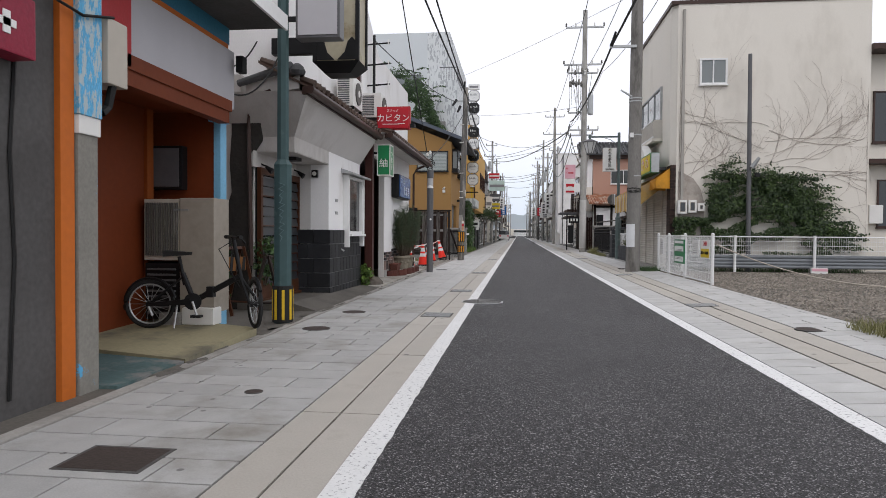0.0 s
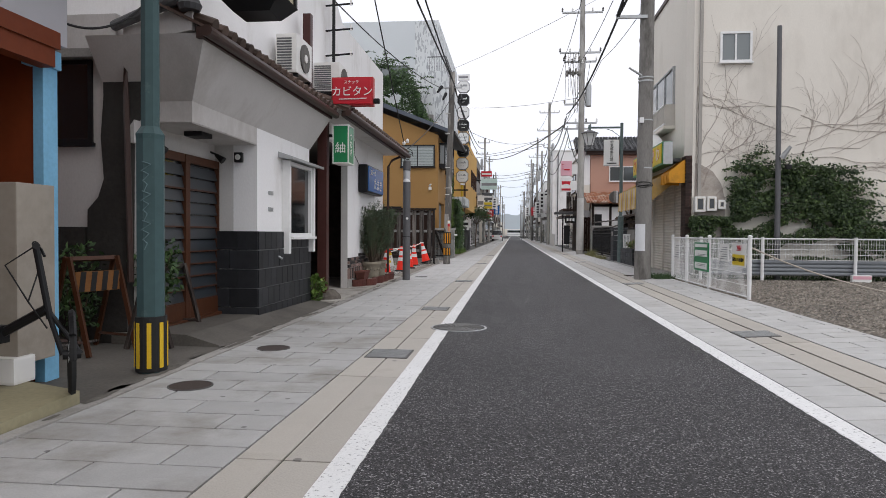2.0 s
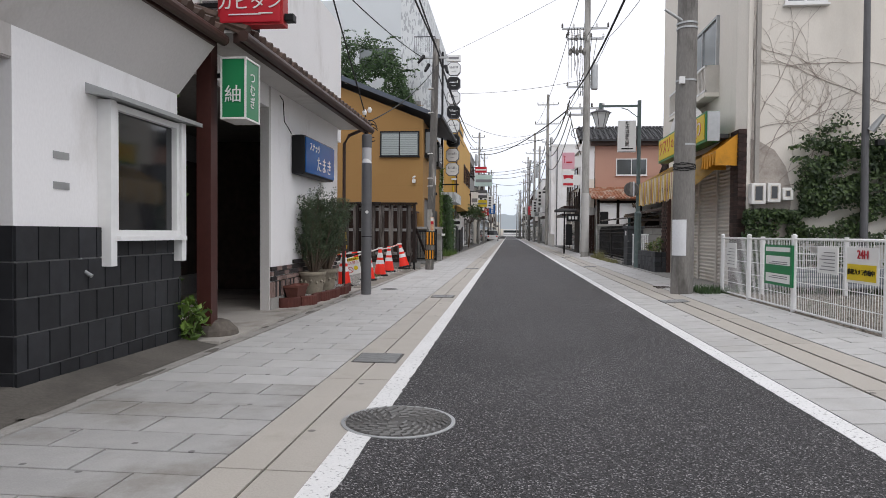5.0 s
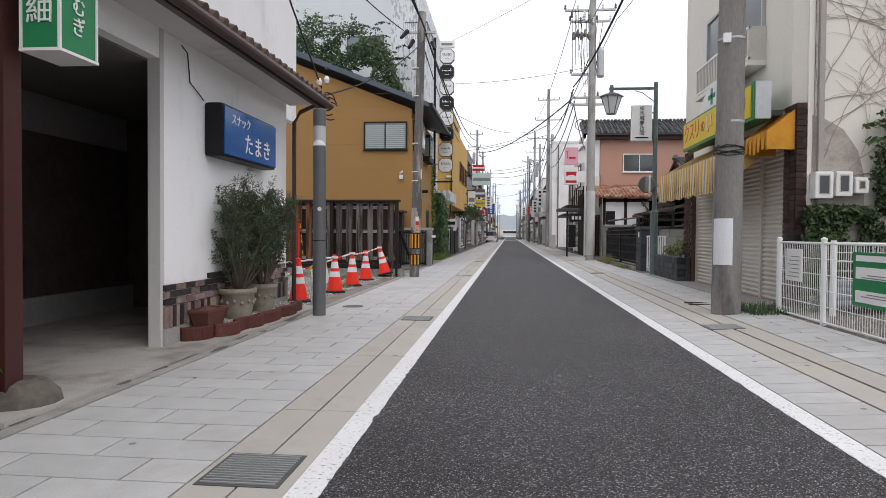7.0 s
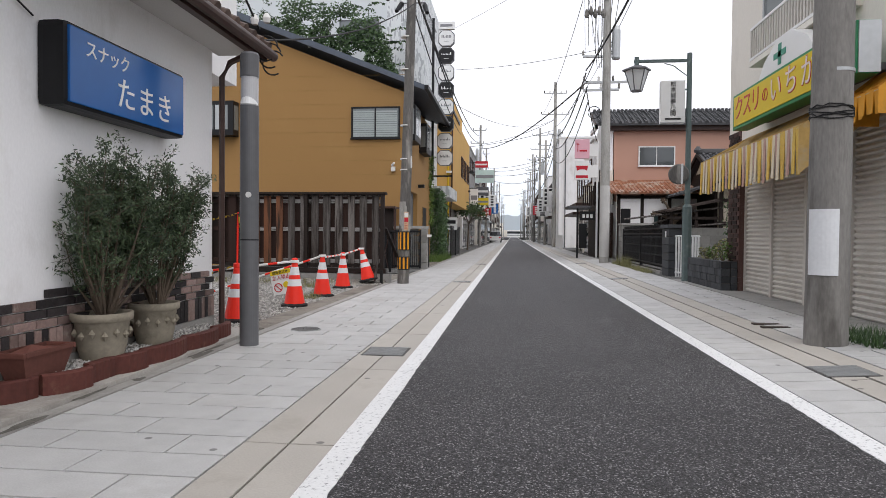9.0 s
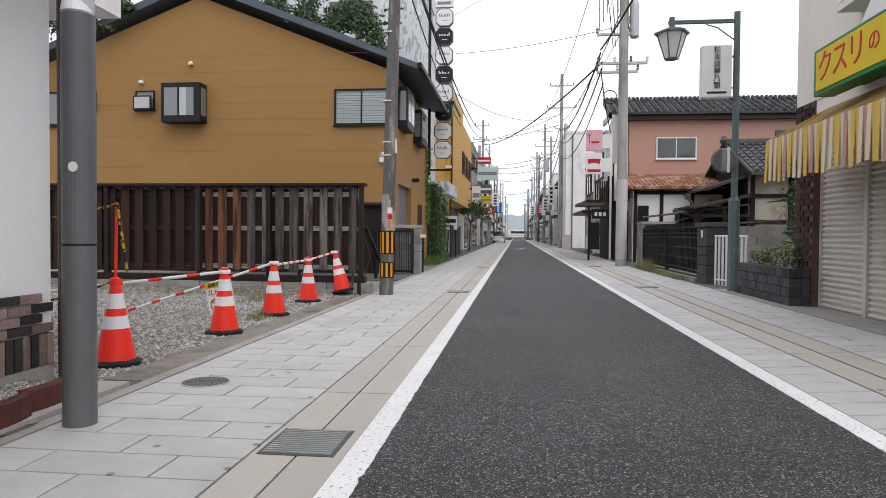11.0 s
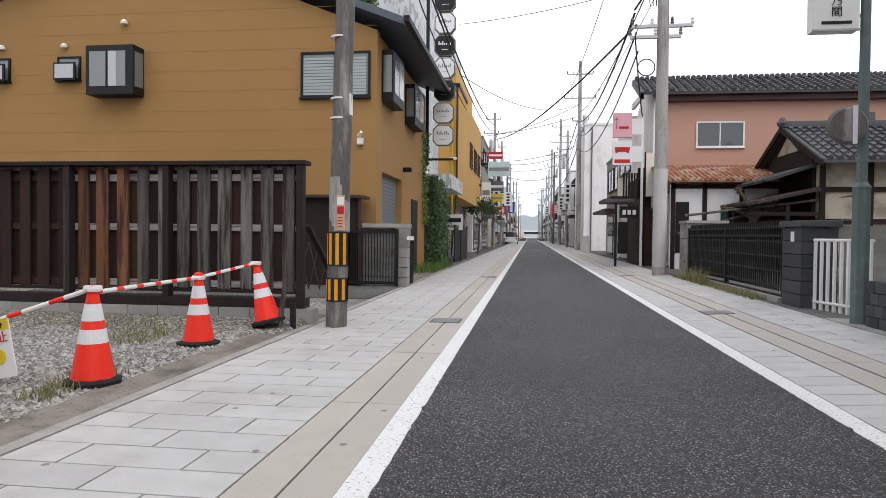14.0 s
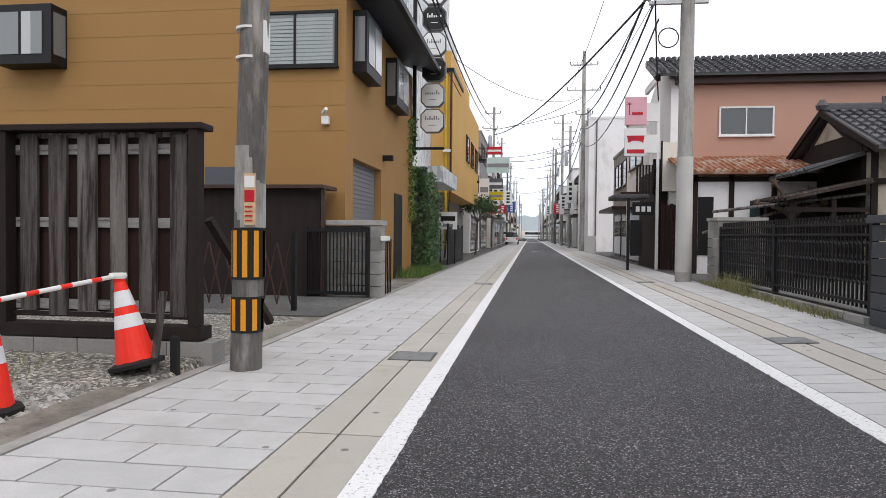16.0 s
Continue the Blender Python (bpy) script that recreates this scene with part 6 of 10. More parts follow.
condenser(-3.25, -2.95, 11.5, 12.2, 3.32, 3.86, "white outdoor air conditioner on brackets over the tiled roof")
condenser(-3.3, -2.85, 13.4, 14.0, 3.45, 3.95, "white outdoor air conditioner behind the red sign")
pipe = thing("roof_post", (-3.15, 12.6, 3.0), "maroon steel post rising from the pent roof", "post")
bx("post", (-3.22, -3.10, 12.6, 12.72, 3.0, 4.5), RED_STEEL, pipe)
mast = thing("cable_mast", (-3.2, 14.4, 3.2), "dark cable mast with short arms on the roof", "mast")
part("mast", rod(bm_new(), (-3.2, 14.3, 3.2), (-3.2, 14.3, 5.4), 0.03), BLACK_METAL, mast)
for z in (4.3, 4.75, 5.2):
    part("arm", rod(bm_new(), (-3.35, 14.3, z), (-2.85, 14.3, z + 0.03), 0.018), BLACK_METAL, mast)
    part("insulator", rod(bm_new(), (-2.88, 14.3, z), (-2.88, 14.3, z + 0.1), 0.02), WHITE_PLASTIC, mast)

# ---- brick skirting, edging, pots and shrubs ----
skirt = thing("brick_skirting", (-3.08, 16.8, 0), "stepped dark red brick skirting on the white wall", "skirting", kind="structure")
rnd = random.Random(3)
bx("plinth", (-3.10, -3.075, 14.94, 18.4, 0.0, 0.19), CONCRETE, skirt, "pale concrete plinth")


def brick(y, z, w, h, x=-3.098, t=0.030):
    bx("brick", (x, x + t + rnd.uniform(-0.004, 0.004), y + 0.004, y + w - 0.004, z + 0.004, z + h - 0.004), SOOT_BRICK if rnd.random() < 0.38 else PINK_BRICK, skirt, bevel=0.004)


y = 14.94
while y < 18.33:
    brick(y, 0.19, 0.07, 0.215)
    y += 0.072
for r in range(5):
    y = 14.94 - (0.1 if r % 2 else 0)
    while y < 18.2:
        top = 3 if y < 15.75 else (4 if y < 16.25 else (5 if y < 16.5 else (4 if y < 18.1 else 3)))
        if r < top:
            brick(max(y, 14.94), 0.408 + r * 0.067, min(0.2, y + 0.2 - 14.94), 0.065)
        y += 0.203
edging = thing("log_edging", (-2.8, 16.6, 0), "low red-brown scalloped log-roll edging round the planting bed", "edging")


def edging_piece(p0, p1, bulge, h):
    """A short bowed run of upright half-round logs."""
    a, b = Vector((*p0, 0)), Vector((*p1, 0))
    d = b - a
    out = Vector((d.y, -d.x, 0)).normalized()
    n = max(int(d.length / 0.02), 8)
    verts, faces = [], []
    for i in range(n + 1):
        f = i / n
        c = a + d * f + out * bulge * 4 * f * (1 - f)
        ridge = 0.007 * abs(math.sin(f * d.length / 0.055 * math.pi))
        for off, z in ((0.02 + ridge, 0.0), (0.02 + ridge, h - 0.012), (0.008, h), (-0.03, h), (-0.035, 0.0)):
            verts.append(tuple(c + out * off + Vector((0, 0, z)) - Vector((-2.8, 16.6, 0))))
    for i in range(n):
        for k in range(4):
            q = i * 5 + k
            faces.append((q, q + 5, q + 6, q + 1))
    faces += [(0, 1, 2, 3, 4), tuple(n * 5 + k for k in (4, 3, 2, 1, 0))]
    ob = new("edging_piece", mesh_of("edging_piece", verts, faces, BROWN_EDGING))
    ob.parent = edging


for p0, p1, bulge, h in (((-3.06, 15.22), (-2.87, 15.50), 0.06, 0.165), ((-2.86, 15.52), (-2.73, 15.83), 0.045, 0.165), ((-2.78, 15.86), (-2.78, 16.16), 0.0, 0.17), ((-2.78, 16.17), (-2.71, 16.46), 0.03, 0.17),
                         ((-2.76, 16.50), (-2.74, 17.12), 0.05, 0.165), ((-2.76, 17.15), (-2.73, 17.72), 0.05, 0.165), ((-2.78, 17.75), (-2.80, 18.15), 0.03, 0.165)):
    edging_piece(p0, p1, bulge, h)
bed = part("gravel_bed", slab(bm_new(), ((-3.08, 15.25), (-2.90, 15.52), (-2.80, 15.85), (-2.80, 18.12), (-3.08, 18.12)), "z", 0.0, 0.135), GRAVEL)
tagged(bed, "narrow planting bed filled with pale pebbles", "planting bed")


def pot(x, y, r, h, label):
    p = thing("flower_pot", (x, y, 0.12), label, "flower pot", "clay pots by the bar wall")
    part("body", lathe(bm_new(), ((r * 0.68, 0.0), (r * 0.72, 0.02), (r * 0.85, h * 0.35), (r * 0.93, h * 0.8), (r, h * 0.83), (r * 1.06, h * 0.86), (r * 1.08, h), (r * 0.95, h), (r * 0.9, h * 0.9)), 28, (x, y, 0.12)), POT_CLAY, p, smooth=True)
    part("soil", lathe(bm_new(), ((r * 0.9, h * 0.85), (r * 0.9, h * 0.9), (0.02, h * 0.92)), 20, (x, y, 0.12)), SOIL, p)
    for k in range(14):
        a = 2 * math.pi * k / 14
        part("relief", lathe(bm_new(), ((0.005, -0.03), (0.025, 0.0), (0.005, 0.03)), 6, (x + r * 0.93 * math.cos(a), y + r * 0.93 * math.sin(a), 0.12 + h * (0.56 + 0.05 * (k % 2)))), POT_CLAY, p)


pot(-2.91, 16.22, 0.20, 0.36, "round weathered clay pot with a garland relief")
pot(-2.91, 16.93, 0.19, 0.36, "round weathered clay pot with a garland relief")
trough = thing("planter_trough", (-2.95, 15.58, 0.13), "small chipped terracotta trough among pale pebbles", "planter")
part("body", hull(bm_new(), [(-3.02, 15.42, 0.13), (-2.88, 15.42, 0.13), (-2.88, 15.76, 0.13), (-3.02, 15.76, 0.13), (-3.05, 15.36, 0.30), (-2.85, 15.36, 0.30), (-2.85, 15.82, 0.30), (-3.05, 15.82, 0.30)],
                  [(0, 1, 2, 3), (4, 7, 6, 5), (0, 4, 5, 1), (1, 5, 6, 2), (2, 6, 7, 3), (3, 7, 4, 0)]), TERRACOTTA, trough)
for d in ((-3.06, -2.84, 15.35, 15.375, 0.29, 0.325), (-3.06, -2.84, 15.805, 15.83, 0.29, 0.325), (-2.865, -2.84, 15.375, 15.805, 0.29, 0.325), (-3.06, -3.035, 15.375, 15.805, 0.29, 0.325)):
    bx("rim", d, TERRACOTTA, trough, bevel=0.008)
part("soil", hull(bm_new(), [(-3.04, 15.38, 0.29), (-2.86, 15.38, 0.29), (-2.86, 15.80, 0.29), (-3.04, 15.80, 0.29), (-2.96, 15.56, 0.345)], [(0, 1, 4), (1, 2, 4), (2, 3, 4), (3, 0, 4), (0, 3, 2, 1)]), TERRACOTTA, trough)


def shrub(x, y, h, w, seed, label):
    s = thing("potted_shrub", (x, y, 0.44), label, "shrub", "potted shrubs by the bar wall")
    g = np.random.default_rng(seed)
    st, pts = bm_new(), []
    for k in range(36):
        a, lean = g.uniform(0, 2 * math.pi), g.uniform(0.15, 1.0)
        p0 = Vector((x + 0.03 * math.cos(a), y + 0.03 * math.sin(a), 0.44))
        p1 = Vector((x + 0.30 * w * lean * math.cos(a), y + 0.42 * w * lean * math.sin(a), 0.44 + h * g.uniform(0.18, 0.52)))
        p2 = Vector((x + 0.46 * w * lean * math.cos(a + 0.2), y + 0.58 * w * lean * math.sin(a + 0.2), min(p1.z + h * g.uniform(0.2, 0.5), 0.44 + h * (1.02 - 0.25 * lean))))
        rod(st, p0, p1, 0.013, 0.006, seg=5)
        rod(st, p1, p2, 0.006, 0.002, seg=4)
        for q in range(11):
            c = p1.lerp(p2, q / 10) if q > 1 else p0.lerp(p1, 0.75 + 0.2 * q)
            ta = g.uniform(0, 2 * math.pi)
            tip = c + Vector((0.14 * math.cos(ta), 0.14 * math.sin(ta), g.uniform(0.0, 0.14))) * g.uniform(0.6, 1.2)
            rod(st, c, tip, 0.003, 0.001, seg=3)
            f = g.uniform(0.1, 1.1, (46, 1))
            pts.append(np.array(c) * (1 - f) + np.array(tip) * f + g.normal(size=(46, 3)) * 0.022)
    part("branch_frame", st, BARK, s)
    leaf_cloud("foliage", np.concatenate(pts), 0.034, LEAF_JUNIPER, s, aspect=0.32)


shrub(-2.89, 16.22, 1.36, 0.86, 11, "tall bushy dark green juniper shrub in the clay pot")
shrub(-2.87, 16.90, 1.30, 0.78, 12, "loose dark green juniper shrub in the clay pot")

# ---- bollard light ----
bol = thing("column_light", (-2.395, 17.70, 0), "dark grey cylindrical street light with a clear reflector head", "street lamp")
part("column", lathe(bm_new(), ((0.088, 0.0), (0.088, 2.27)), 28, (-2.395, 17.70, 0)), GREY_METAL, bol, smooth=False)
part("collar", lathe(bm_new(), ((0.09, 1.0), (0.09, 1.012)), 28, (-2.395, 17.70, 0)), BLACK_METAL, bol)
part("lens", lathe(bm_new(), ((0.082, 2.27), (0.082, 2.54)), 28, (-2.395, 17.70, 0)), surf("milky_lens", (0.46, 0.46, 0.47), 0.2, vary=0.05), bol)
part("reflector_cone", lathe(bm_new(), ((0.084, 2.28), (0.05, 2.52), (0.0001, 2.53)), 20, (-2.395, 17.692, 0)), WHITE_METAL, bol)
part("cap", lathe(bm_new(), ((0.088, 2.54), (0.088, 2.75), (0.077, 2.77)), 28, (-2.395, 17.70, 0)), GREY_METAL, bol)
part("sticker", rod(bm_new(), (-2.37, 17.612, 1.43), (-2.37, 17.618, 1.43), 0.028, seg=12), SIGN_WHITE, bol)


# ---- traffic cones, bars, notice ----
def cone(x, y, z=0.0, rz=0.0, ry=0.0, label="orange-red traffic cone with white reflective bands on gravel"):
    c = thing("traffic_cone", (x, y, z), label, "traffic cone", "traffic cones round the vacant lot", rz=rz, ry=ry)
    part("foot", lathe(bm_new(), ((0.20, 0.0), (0.205, 0.03), (0.15, 0.05)), 8, (0, 0, 0)), RUBBER, c, "black rubber foot", placed=False)
    def ring(z0, z1, extra, mat, name):
        r = lambda q: 0.15 - 0.112 * (q - 0.04) / 0.62
        part(name, lathe(bm_new(), ((r(z0) + extra, z0), (r(z1) + extra, z1)), 24), mat, c, placed=False)
    ring(0.04, 0.66, 0.0, CONE_RED, "body")
    ring(0.30, 0.40, 0.002, REFLECT_WHITE, "reflective_band")
    ring(0.46, 0.58, 0.002, REFLECT_WHITE, "reflective_band")
    part("tip", lathe(bm_new(), ((0.038, 0.64), (0.045, 0.66), (0.043, 0.70), (0.02, 0.71)), 16), CONE_RED, c, placed=False)
    return c


cone_a = cone(-3.20, 19.28)
copies = [copy_thing(cone_a, pose(x, y, z, 0, ry, rz)) for x, y, z, ry, rz in ((-3.07, 21.0, 0.0, 0, 40), (-3.11, 22.55, 0, 0, 10), (-3.2, 24.25, 0.0, 0, 70))]
cone(-2.93, 25.35, 0.075, 0, -13, "leaning orange-red traffic cone beside the board fence")


def striped_bar(a, b, n=14):
    t = thing("cone_bar", a, "red and white striped plastic bar between traffic cones", "barrier bar", "striped bars on the cones")
    a, b = Vector(a), Vector(b)
    for i in range(n):
        f0, f1 = (i + (0.0 if i % 2 == 0 else -0.3)) / n, (i + (0.7 if i % 2 == 0 else 1.0)) / n
        part("band", rod(bm_new(), a.lerp(b, max(f0, 0)), a.lerp(b, f1), 0.017, seg=8), SIGN_WHITE if i % 2 else CONE_RED, t)
    part("loop", lathe(bm_new(), ((0.06, -0.02), (0.065, 0.0), (0.06, 0.02), (0.045, 0.0)), 12, tuple(b)), SIGN_WHITE, t)


striped_bar((-5.1, 22.5, 0.03), (-3.11, 22.55, 0.69), 12)
striped_bar((-5.6, 20.2, 0.36), (-3.07, 21.0, 0.66), 14)
striped_bar((-3.11, 22.55, 0.66), (-3.2, 24.25, 0.66), 12)
striped_bar((-3.2, 24.25, 0.66), (-3.09, 25.35, 0.755), 8)
rodx = thing("rope_stake", (-3.20, 19.28, 0.7), "orange stake in the cone with a yellow and black rope", "stake")
part("stake", rod(bm_new(), (-3.20, 19.28, 0.66), (-3.20, 19.30, 1.32), 0.012), CONE_RED, rodx)
wire("rope", sag((-3.20, 19.28, 1.3), (-5.2, 19.3, 1.25), 0.12), 0.01, ROPE, rodx)
wire("rope", sag((-3.18, 19.28, 1.3), (-3.16, 19.38, 0.75), 0.02), 0.013, ROPE, rodx)
wire("rope", sag((-3.22, 19.28, 0.68), (-5.2, 19.4, 0.55), 0.16), 0.01, ROPE, rodx)
notice = thing("keep_out_notice", (-3.70, 22.35, 0.0), "white keep-out notice with a yellow header hung on the bar", "notice", rz=-8, ry=-12)
part("sheet", box(bm_new(), -0.19, 0.19, 0, 0.01, 0.05, 0.46), SIGN_WHITE, notice, placed=False)
part("header", box(bm_new(), -0.19, 0.19, -0.003, 0.0, 0.385, 0.46), SIGN_YELLOW, notice, placed=False)
nm = base_of(notice)
lettering("lettering", "立入禁止", 0.085, nm @ pose(0, -0.004, 0.33, 90, 0, 0), SIGN_RED, notice, 0.002)
lettering("header_lettering", "関係者以外", 0.058, nm @ pose(0, -0.005, 0.42, 90, 0, 0), INK, notice, 0.002)
wire("ring", [tuple(nm @ Vector((-0.08 + 0.07 * math.cos(a), -0.003, 0.17 + 0.07 * math.sin(a)))) for a in np.linspace(0, 2 * math.pi, 24)], 0.009, SIGN_RED, notice)
part("slash", slab(bm_new(), ((-0.13, 0.215), (-0.12, 0.225), (-0.03, 0.125), (-0.04, 0.115)), "y", -0.005, -0.001), SIGN_RED, notice, placed=False)
part("yellow_shape", lathe(bm_new(), ((0.055, 0.0), (0.05, 0.004)), 14), SIGN_YELLOW, notice, placed=False).matrix_basis = pose(0.07, -0.001, 0.2, 90, 0, 0)

# ---- weathered board fence ----
fence = thing("board_fence", (-7, 25.9, 0), "tall weathered dark and grey board fence on block footing", "fence")
FY = 25.9
for k in range(24):
    x1 = -2.56 - k * 0.4
    bx("footing_block", (x1 - 0.392, x1, FY - 0.11, FY + 0.11, 0.0, 0.19), BLOCK, fence, bevel=0.006)
bx("sill_beam", (-12.2, -2.67, FY - 0.10, FY + 0.10, 0.20, 0.31), DARK_WOOD, fence, bevel=0.006)
bx("top_cap", (-12.2, -2.66, FY - 0.12, FY + 0.1, 1.93, 1.98), DARK_WOOD, fence, bevel=0.005)
bx("pale_strip", (-12.2, -2.75, FY + 0.02, FY + 0.05, 1.88, 1.925), GREY_WOOD, fence)
for x in (-2.74, -4.46, -5.80, -7.6, -9.4, -11.2):
    bx("post", (x - 0.04, x + 0.04, FY - 0.1, FY + 0.02, 0.31, 1.93), DARK_WOOD if x != -5.80 else OLD_WOOD, fence, bevel=0.005)
for z in (0.42, 1.12, 1.74):
    bx("rail", (-5.8, -2.79, FY + 0.012, FY + 0.05, z, z + 0.085), PALE_WOOD, fence, "bleached cross rail", bevel=0.006)
    bx("rail", (-12.2, -5.8, FY + 0.012, FY + 0.05, z, z + 0.085), BROWN_BOARD, fence)
bx("low_rail", (-12.2, -2.79, FY - 0.02, FY + 0.03, 0.36, 0.40), DARK_WOOD, fence)
k, x = 0, -2.83
while x > -12.1:
    mat = GREY_WOOD if x > -4.9 else (TAN_WOOD if x > -5.75 else BROWN_BOARD)
    wd = 0.155 + rnd.uniform(-0.02, 0.015)
    bx("board", (x - wd, x, FY - 0.025, FY + 0.008, 0.40 + rnd.uniform(-0.03, 0.02), 1.90), mat, fence, bevel=0.003)
    bx("board", (x - 0.272, x - 0.002, FY + 0.052, FY + 0.075, 0.40, 1.925), BROWN_BOARD if x > -6.3 else DARK_WOOD, fence)
    x -= 0.272
    k += 1
structure(part("gravel_bank", hull(bm_new(), [(-12, 24.6, -0.05), (-2.66, 25.0, -0.05), (-2.6, 25.78, -0.05), (-12, 25.78, -0.05), (-12, 24.6, 0.005), (-2.75, 25.0, 0.005), (-2.66, 25.78, 0.075), (-12, 25.78, 0.09)],
                                       [(0, 3, 2, 1), (4, 5, 6, 7), (0, 1, 5, 4), (1, 2, 6, 5), (2, 3, 7, 6), (3, 0, 4, 7)]), GRAVEL), "gravel heaped gently against the fence footing", "ground")
part("brace", rod(bm_new(), (-2.70, FY + 0.1, 1.2), (-2.42, FY + 0.75, 0.25), 0.045, seg=4), DARK_WOOD, fence, "leaning dark timber brace")
stake = thing("wooden_stake", (-2.85, 25.45, 0), "short weathered stake and black marker by the fence", "stake")
part("stake", rod(bm_new(), (-2.79, 25.32, 0.02), (-2.74, 25.38, 0.64), 0.028, seg=6), GREY_WOOD, stake)
bx("marker", (-2.70, -2.64, 25.4, 25.44, 0.0, 0.30), RUBBER, stake)


# ---- gates and yard by the ochre house ----
gate = thing("yard_gate", (-3.35, 31.5, 0), "black barred yard gate beside a concrete block pillar", "gate")
bx("frame", (-3.78, -2.70, 31.48, 31.52, 1.12, 1.18), BLACK_METAL, gate)
bx("frame", (-3.78, -2.70, 31.48, 31.52, 0.06, 0.12), BLACK_METAL, gate)
for x in (-3.80, -2.72):
    bx("frame", (x, x + 0.05, 31.47, 31.53, 0.03, 1.2), BLACK_METAL, gate)
for k in range(17):
    bx("bar", (-3.74 + k * 0.062, -3.722 + k * 0.062, 31.49, 31.51, 0.1, 1.14), BLACK_METAL, gate)
wallb = thing("block_wall", (-2.9, 32, 0), "low grey concrete block wall with a coping", "wall")
for r in range(6):
    for k in range(2):
        bx("block", (-3.5 + k * 0.4 - (0.1 if r % 2 else 0), -3.11 + k * 0.4 - (0.1 if r % 2 else 0), 31.75, 31.9, r * 0.205 + 0.004, r * 0.205 + 0.199), BLOCK, wallb)
    bx("block", (-2.69, -2.51, 31.6, 31.95, r * 0.205 + 0.004, r * 0.205 + 0.199), BLOCK, wallb)
bx("coping", (-3.62, -2.48, 31.58, 31.98, 1.235, 1.32), CONCRETE, wallb, bevel=0.01)
bx("mailbox", (-2.50, -2.38, 31.55, 31.75, 0.98, 1.06), WHITE_PLASTIC, wallb, bevel=0.01)
gate2 = thing("iron_gate_post", (-2.5, 32.4, 0), "black iron gate leaf behind the block pillar", "gate")
for k in range(6):
    bx("bar", (-2.6, -2.58, 32.1 + k * 0.14, 32.12 + k * 0.14, 0.0, 1.0), BLACK_METAL, gate2)
bx("rail", (-2.605, -2.575, 32.1, 32.85, 0.95, 1.0), BLACK_METAL, gate2)
garage = thing("dark_garage", (-5.5, 30.5, 0), "dark low carport behind the fence", "carport")
bx("wall", (-9, -4.2, 31.9, 32.1, 0.0, 1.78), BLACK_METAL, garage)
bx("front", (-9, -3.55, 31.55, 31.7, 0.0, 1.83), DARK_WOOD, garage)
bx("roof", (-9, -3.45, 31.4, 32.2, 1.85, 1.91), BROWN_METAL, garage)
bx("post", (-3.52, -3.46, 31.5, 31.6, 0.0, 1.85), BROWN_METAL, garage)
accordion = thing("accordion_gate", (-3.9, 29.5, 0), "dark folding lattice gate", "gate")
for k in range(9):
    x = -5.1 + k * 0.2
    part("lattice_bar", rod(bm_new(), (x, 29.5, 0.1), (x + 0.2, 29.5, 0.95), 0.012, seg=5), BROWN_METAL, accordion)
    part("lattice_bar", rod(bm_new(), (x + 0.2, 29.52, 0.1), (x, 29.52, 0.95), 0.012, seg=5), BROWN_METAL, accordion)
for x in (-5.12, -3.25):
    bx("post", (x - 0.03, x + 0.03, 29.47, 29.55, 0.0, 1.1), BLACK_METAL, accordion)
structure(bx("yard_paving", (-9, -2.66, 29.0, 32.3, -0.2, 0.02), OLD_ASPHALT), "grey asphalt yard entrance", "pavement")


# ---- lot fences beside the drugstore ----
def mesh_panel(parent, a, b, z0, z1, pitch=0.05, rows=6):
    """A welded white mesh panel between two points on the ground plan."""
    bm = bm_new()
    a, b = Vector((*a, 0)), Vector((*b, 0))
    n = int((b - a).length / pitch)
    for i in range(n + 1):
        p = a.lerp(b, i / n)
        rod(bm, (p.x, p.y, z0), (p.x, p.y, z1), 0.0035, seg=4, caps=False)
    for k in range(rows):
        z = z0 + (z1 - z0) * k / (rows - 1)
        rod(bm, (a.x, a.y, z), (b.x, b.y, z), 0.005, seg=4, caps=False)
    return part("mesh_panel", bm, WHITE_METAL, parent, "white welded mesh panel")


near = thing("mesh_fence", (3.75, 15.7, 0.08), "white welded mesh fence with notices beside the pavement", "fence")
ys = (13.28, 15.4, 17.0, 18.25)
for y in ys:
    part("post", rod(bm_new(), (3.75, y, 0.06), (3.75, y, 1.07), 0.032, seg=14), WHITE_METAL, near)
    part("post_cap", lathe(bm_new(), ((0.036, 0), (0.036, 0.02), (0.01, 0.035)), 14, (3.75, y, 1.065)), WHITE_METAL, near)
for y0, y1 in zip(ys, ys[1:]):
    mesh_panel(near, (3.75, y0), (3.75, y1), 0.12, 1.03)
    for z in (0.12, 1.03):
        part("rail", rod(bm_new(), (3.75, y0, z), (3.75, y1, z), 0.014, seg=8), WHITE_METAL, near)
nt1 = thing("green_notice", (3.73, 15.8, 0.4), "green and white parking notice board on the mesh fence", "notice")
bx("board", (3.715, 3.735, 15.36, 16.29, 0.40, 0.95), SIGN_GREEN, nt1)
for z0, z1 in ((0.86, 0.92), (0.68, 0.80), (0.44, 0.56)):
    bx("white_bar", (3.708, 3.716, 15.43, 16.22, z0, z1), SIGN_WHITE, nt1)
for k in range(4):
    bx("text_bar", (3.705, 3.709, 15.5, 16.1 - 0.1 * (k % 2), 0.69 + k * 0.026 - (0.245 if k > 1 else 0), 0.70 + k * 0.026 - (0.245 if k > 1 else 0)), INK_GREY, nt1)
nt2 = thing("white_notice", (3.73, 14.45, 0.6), "small white printed notice on the mesh fence", "notice")
bx("sheet", (3.718, 3.73, 14.2, 14.68, 0.64, 0.95), SIGN_WHITE, nt2)
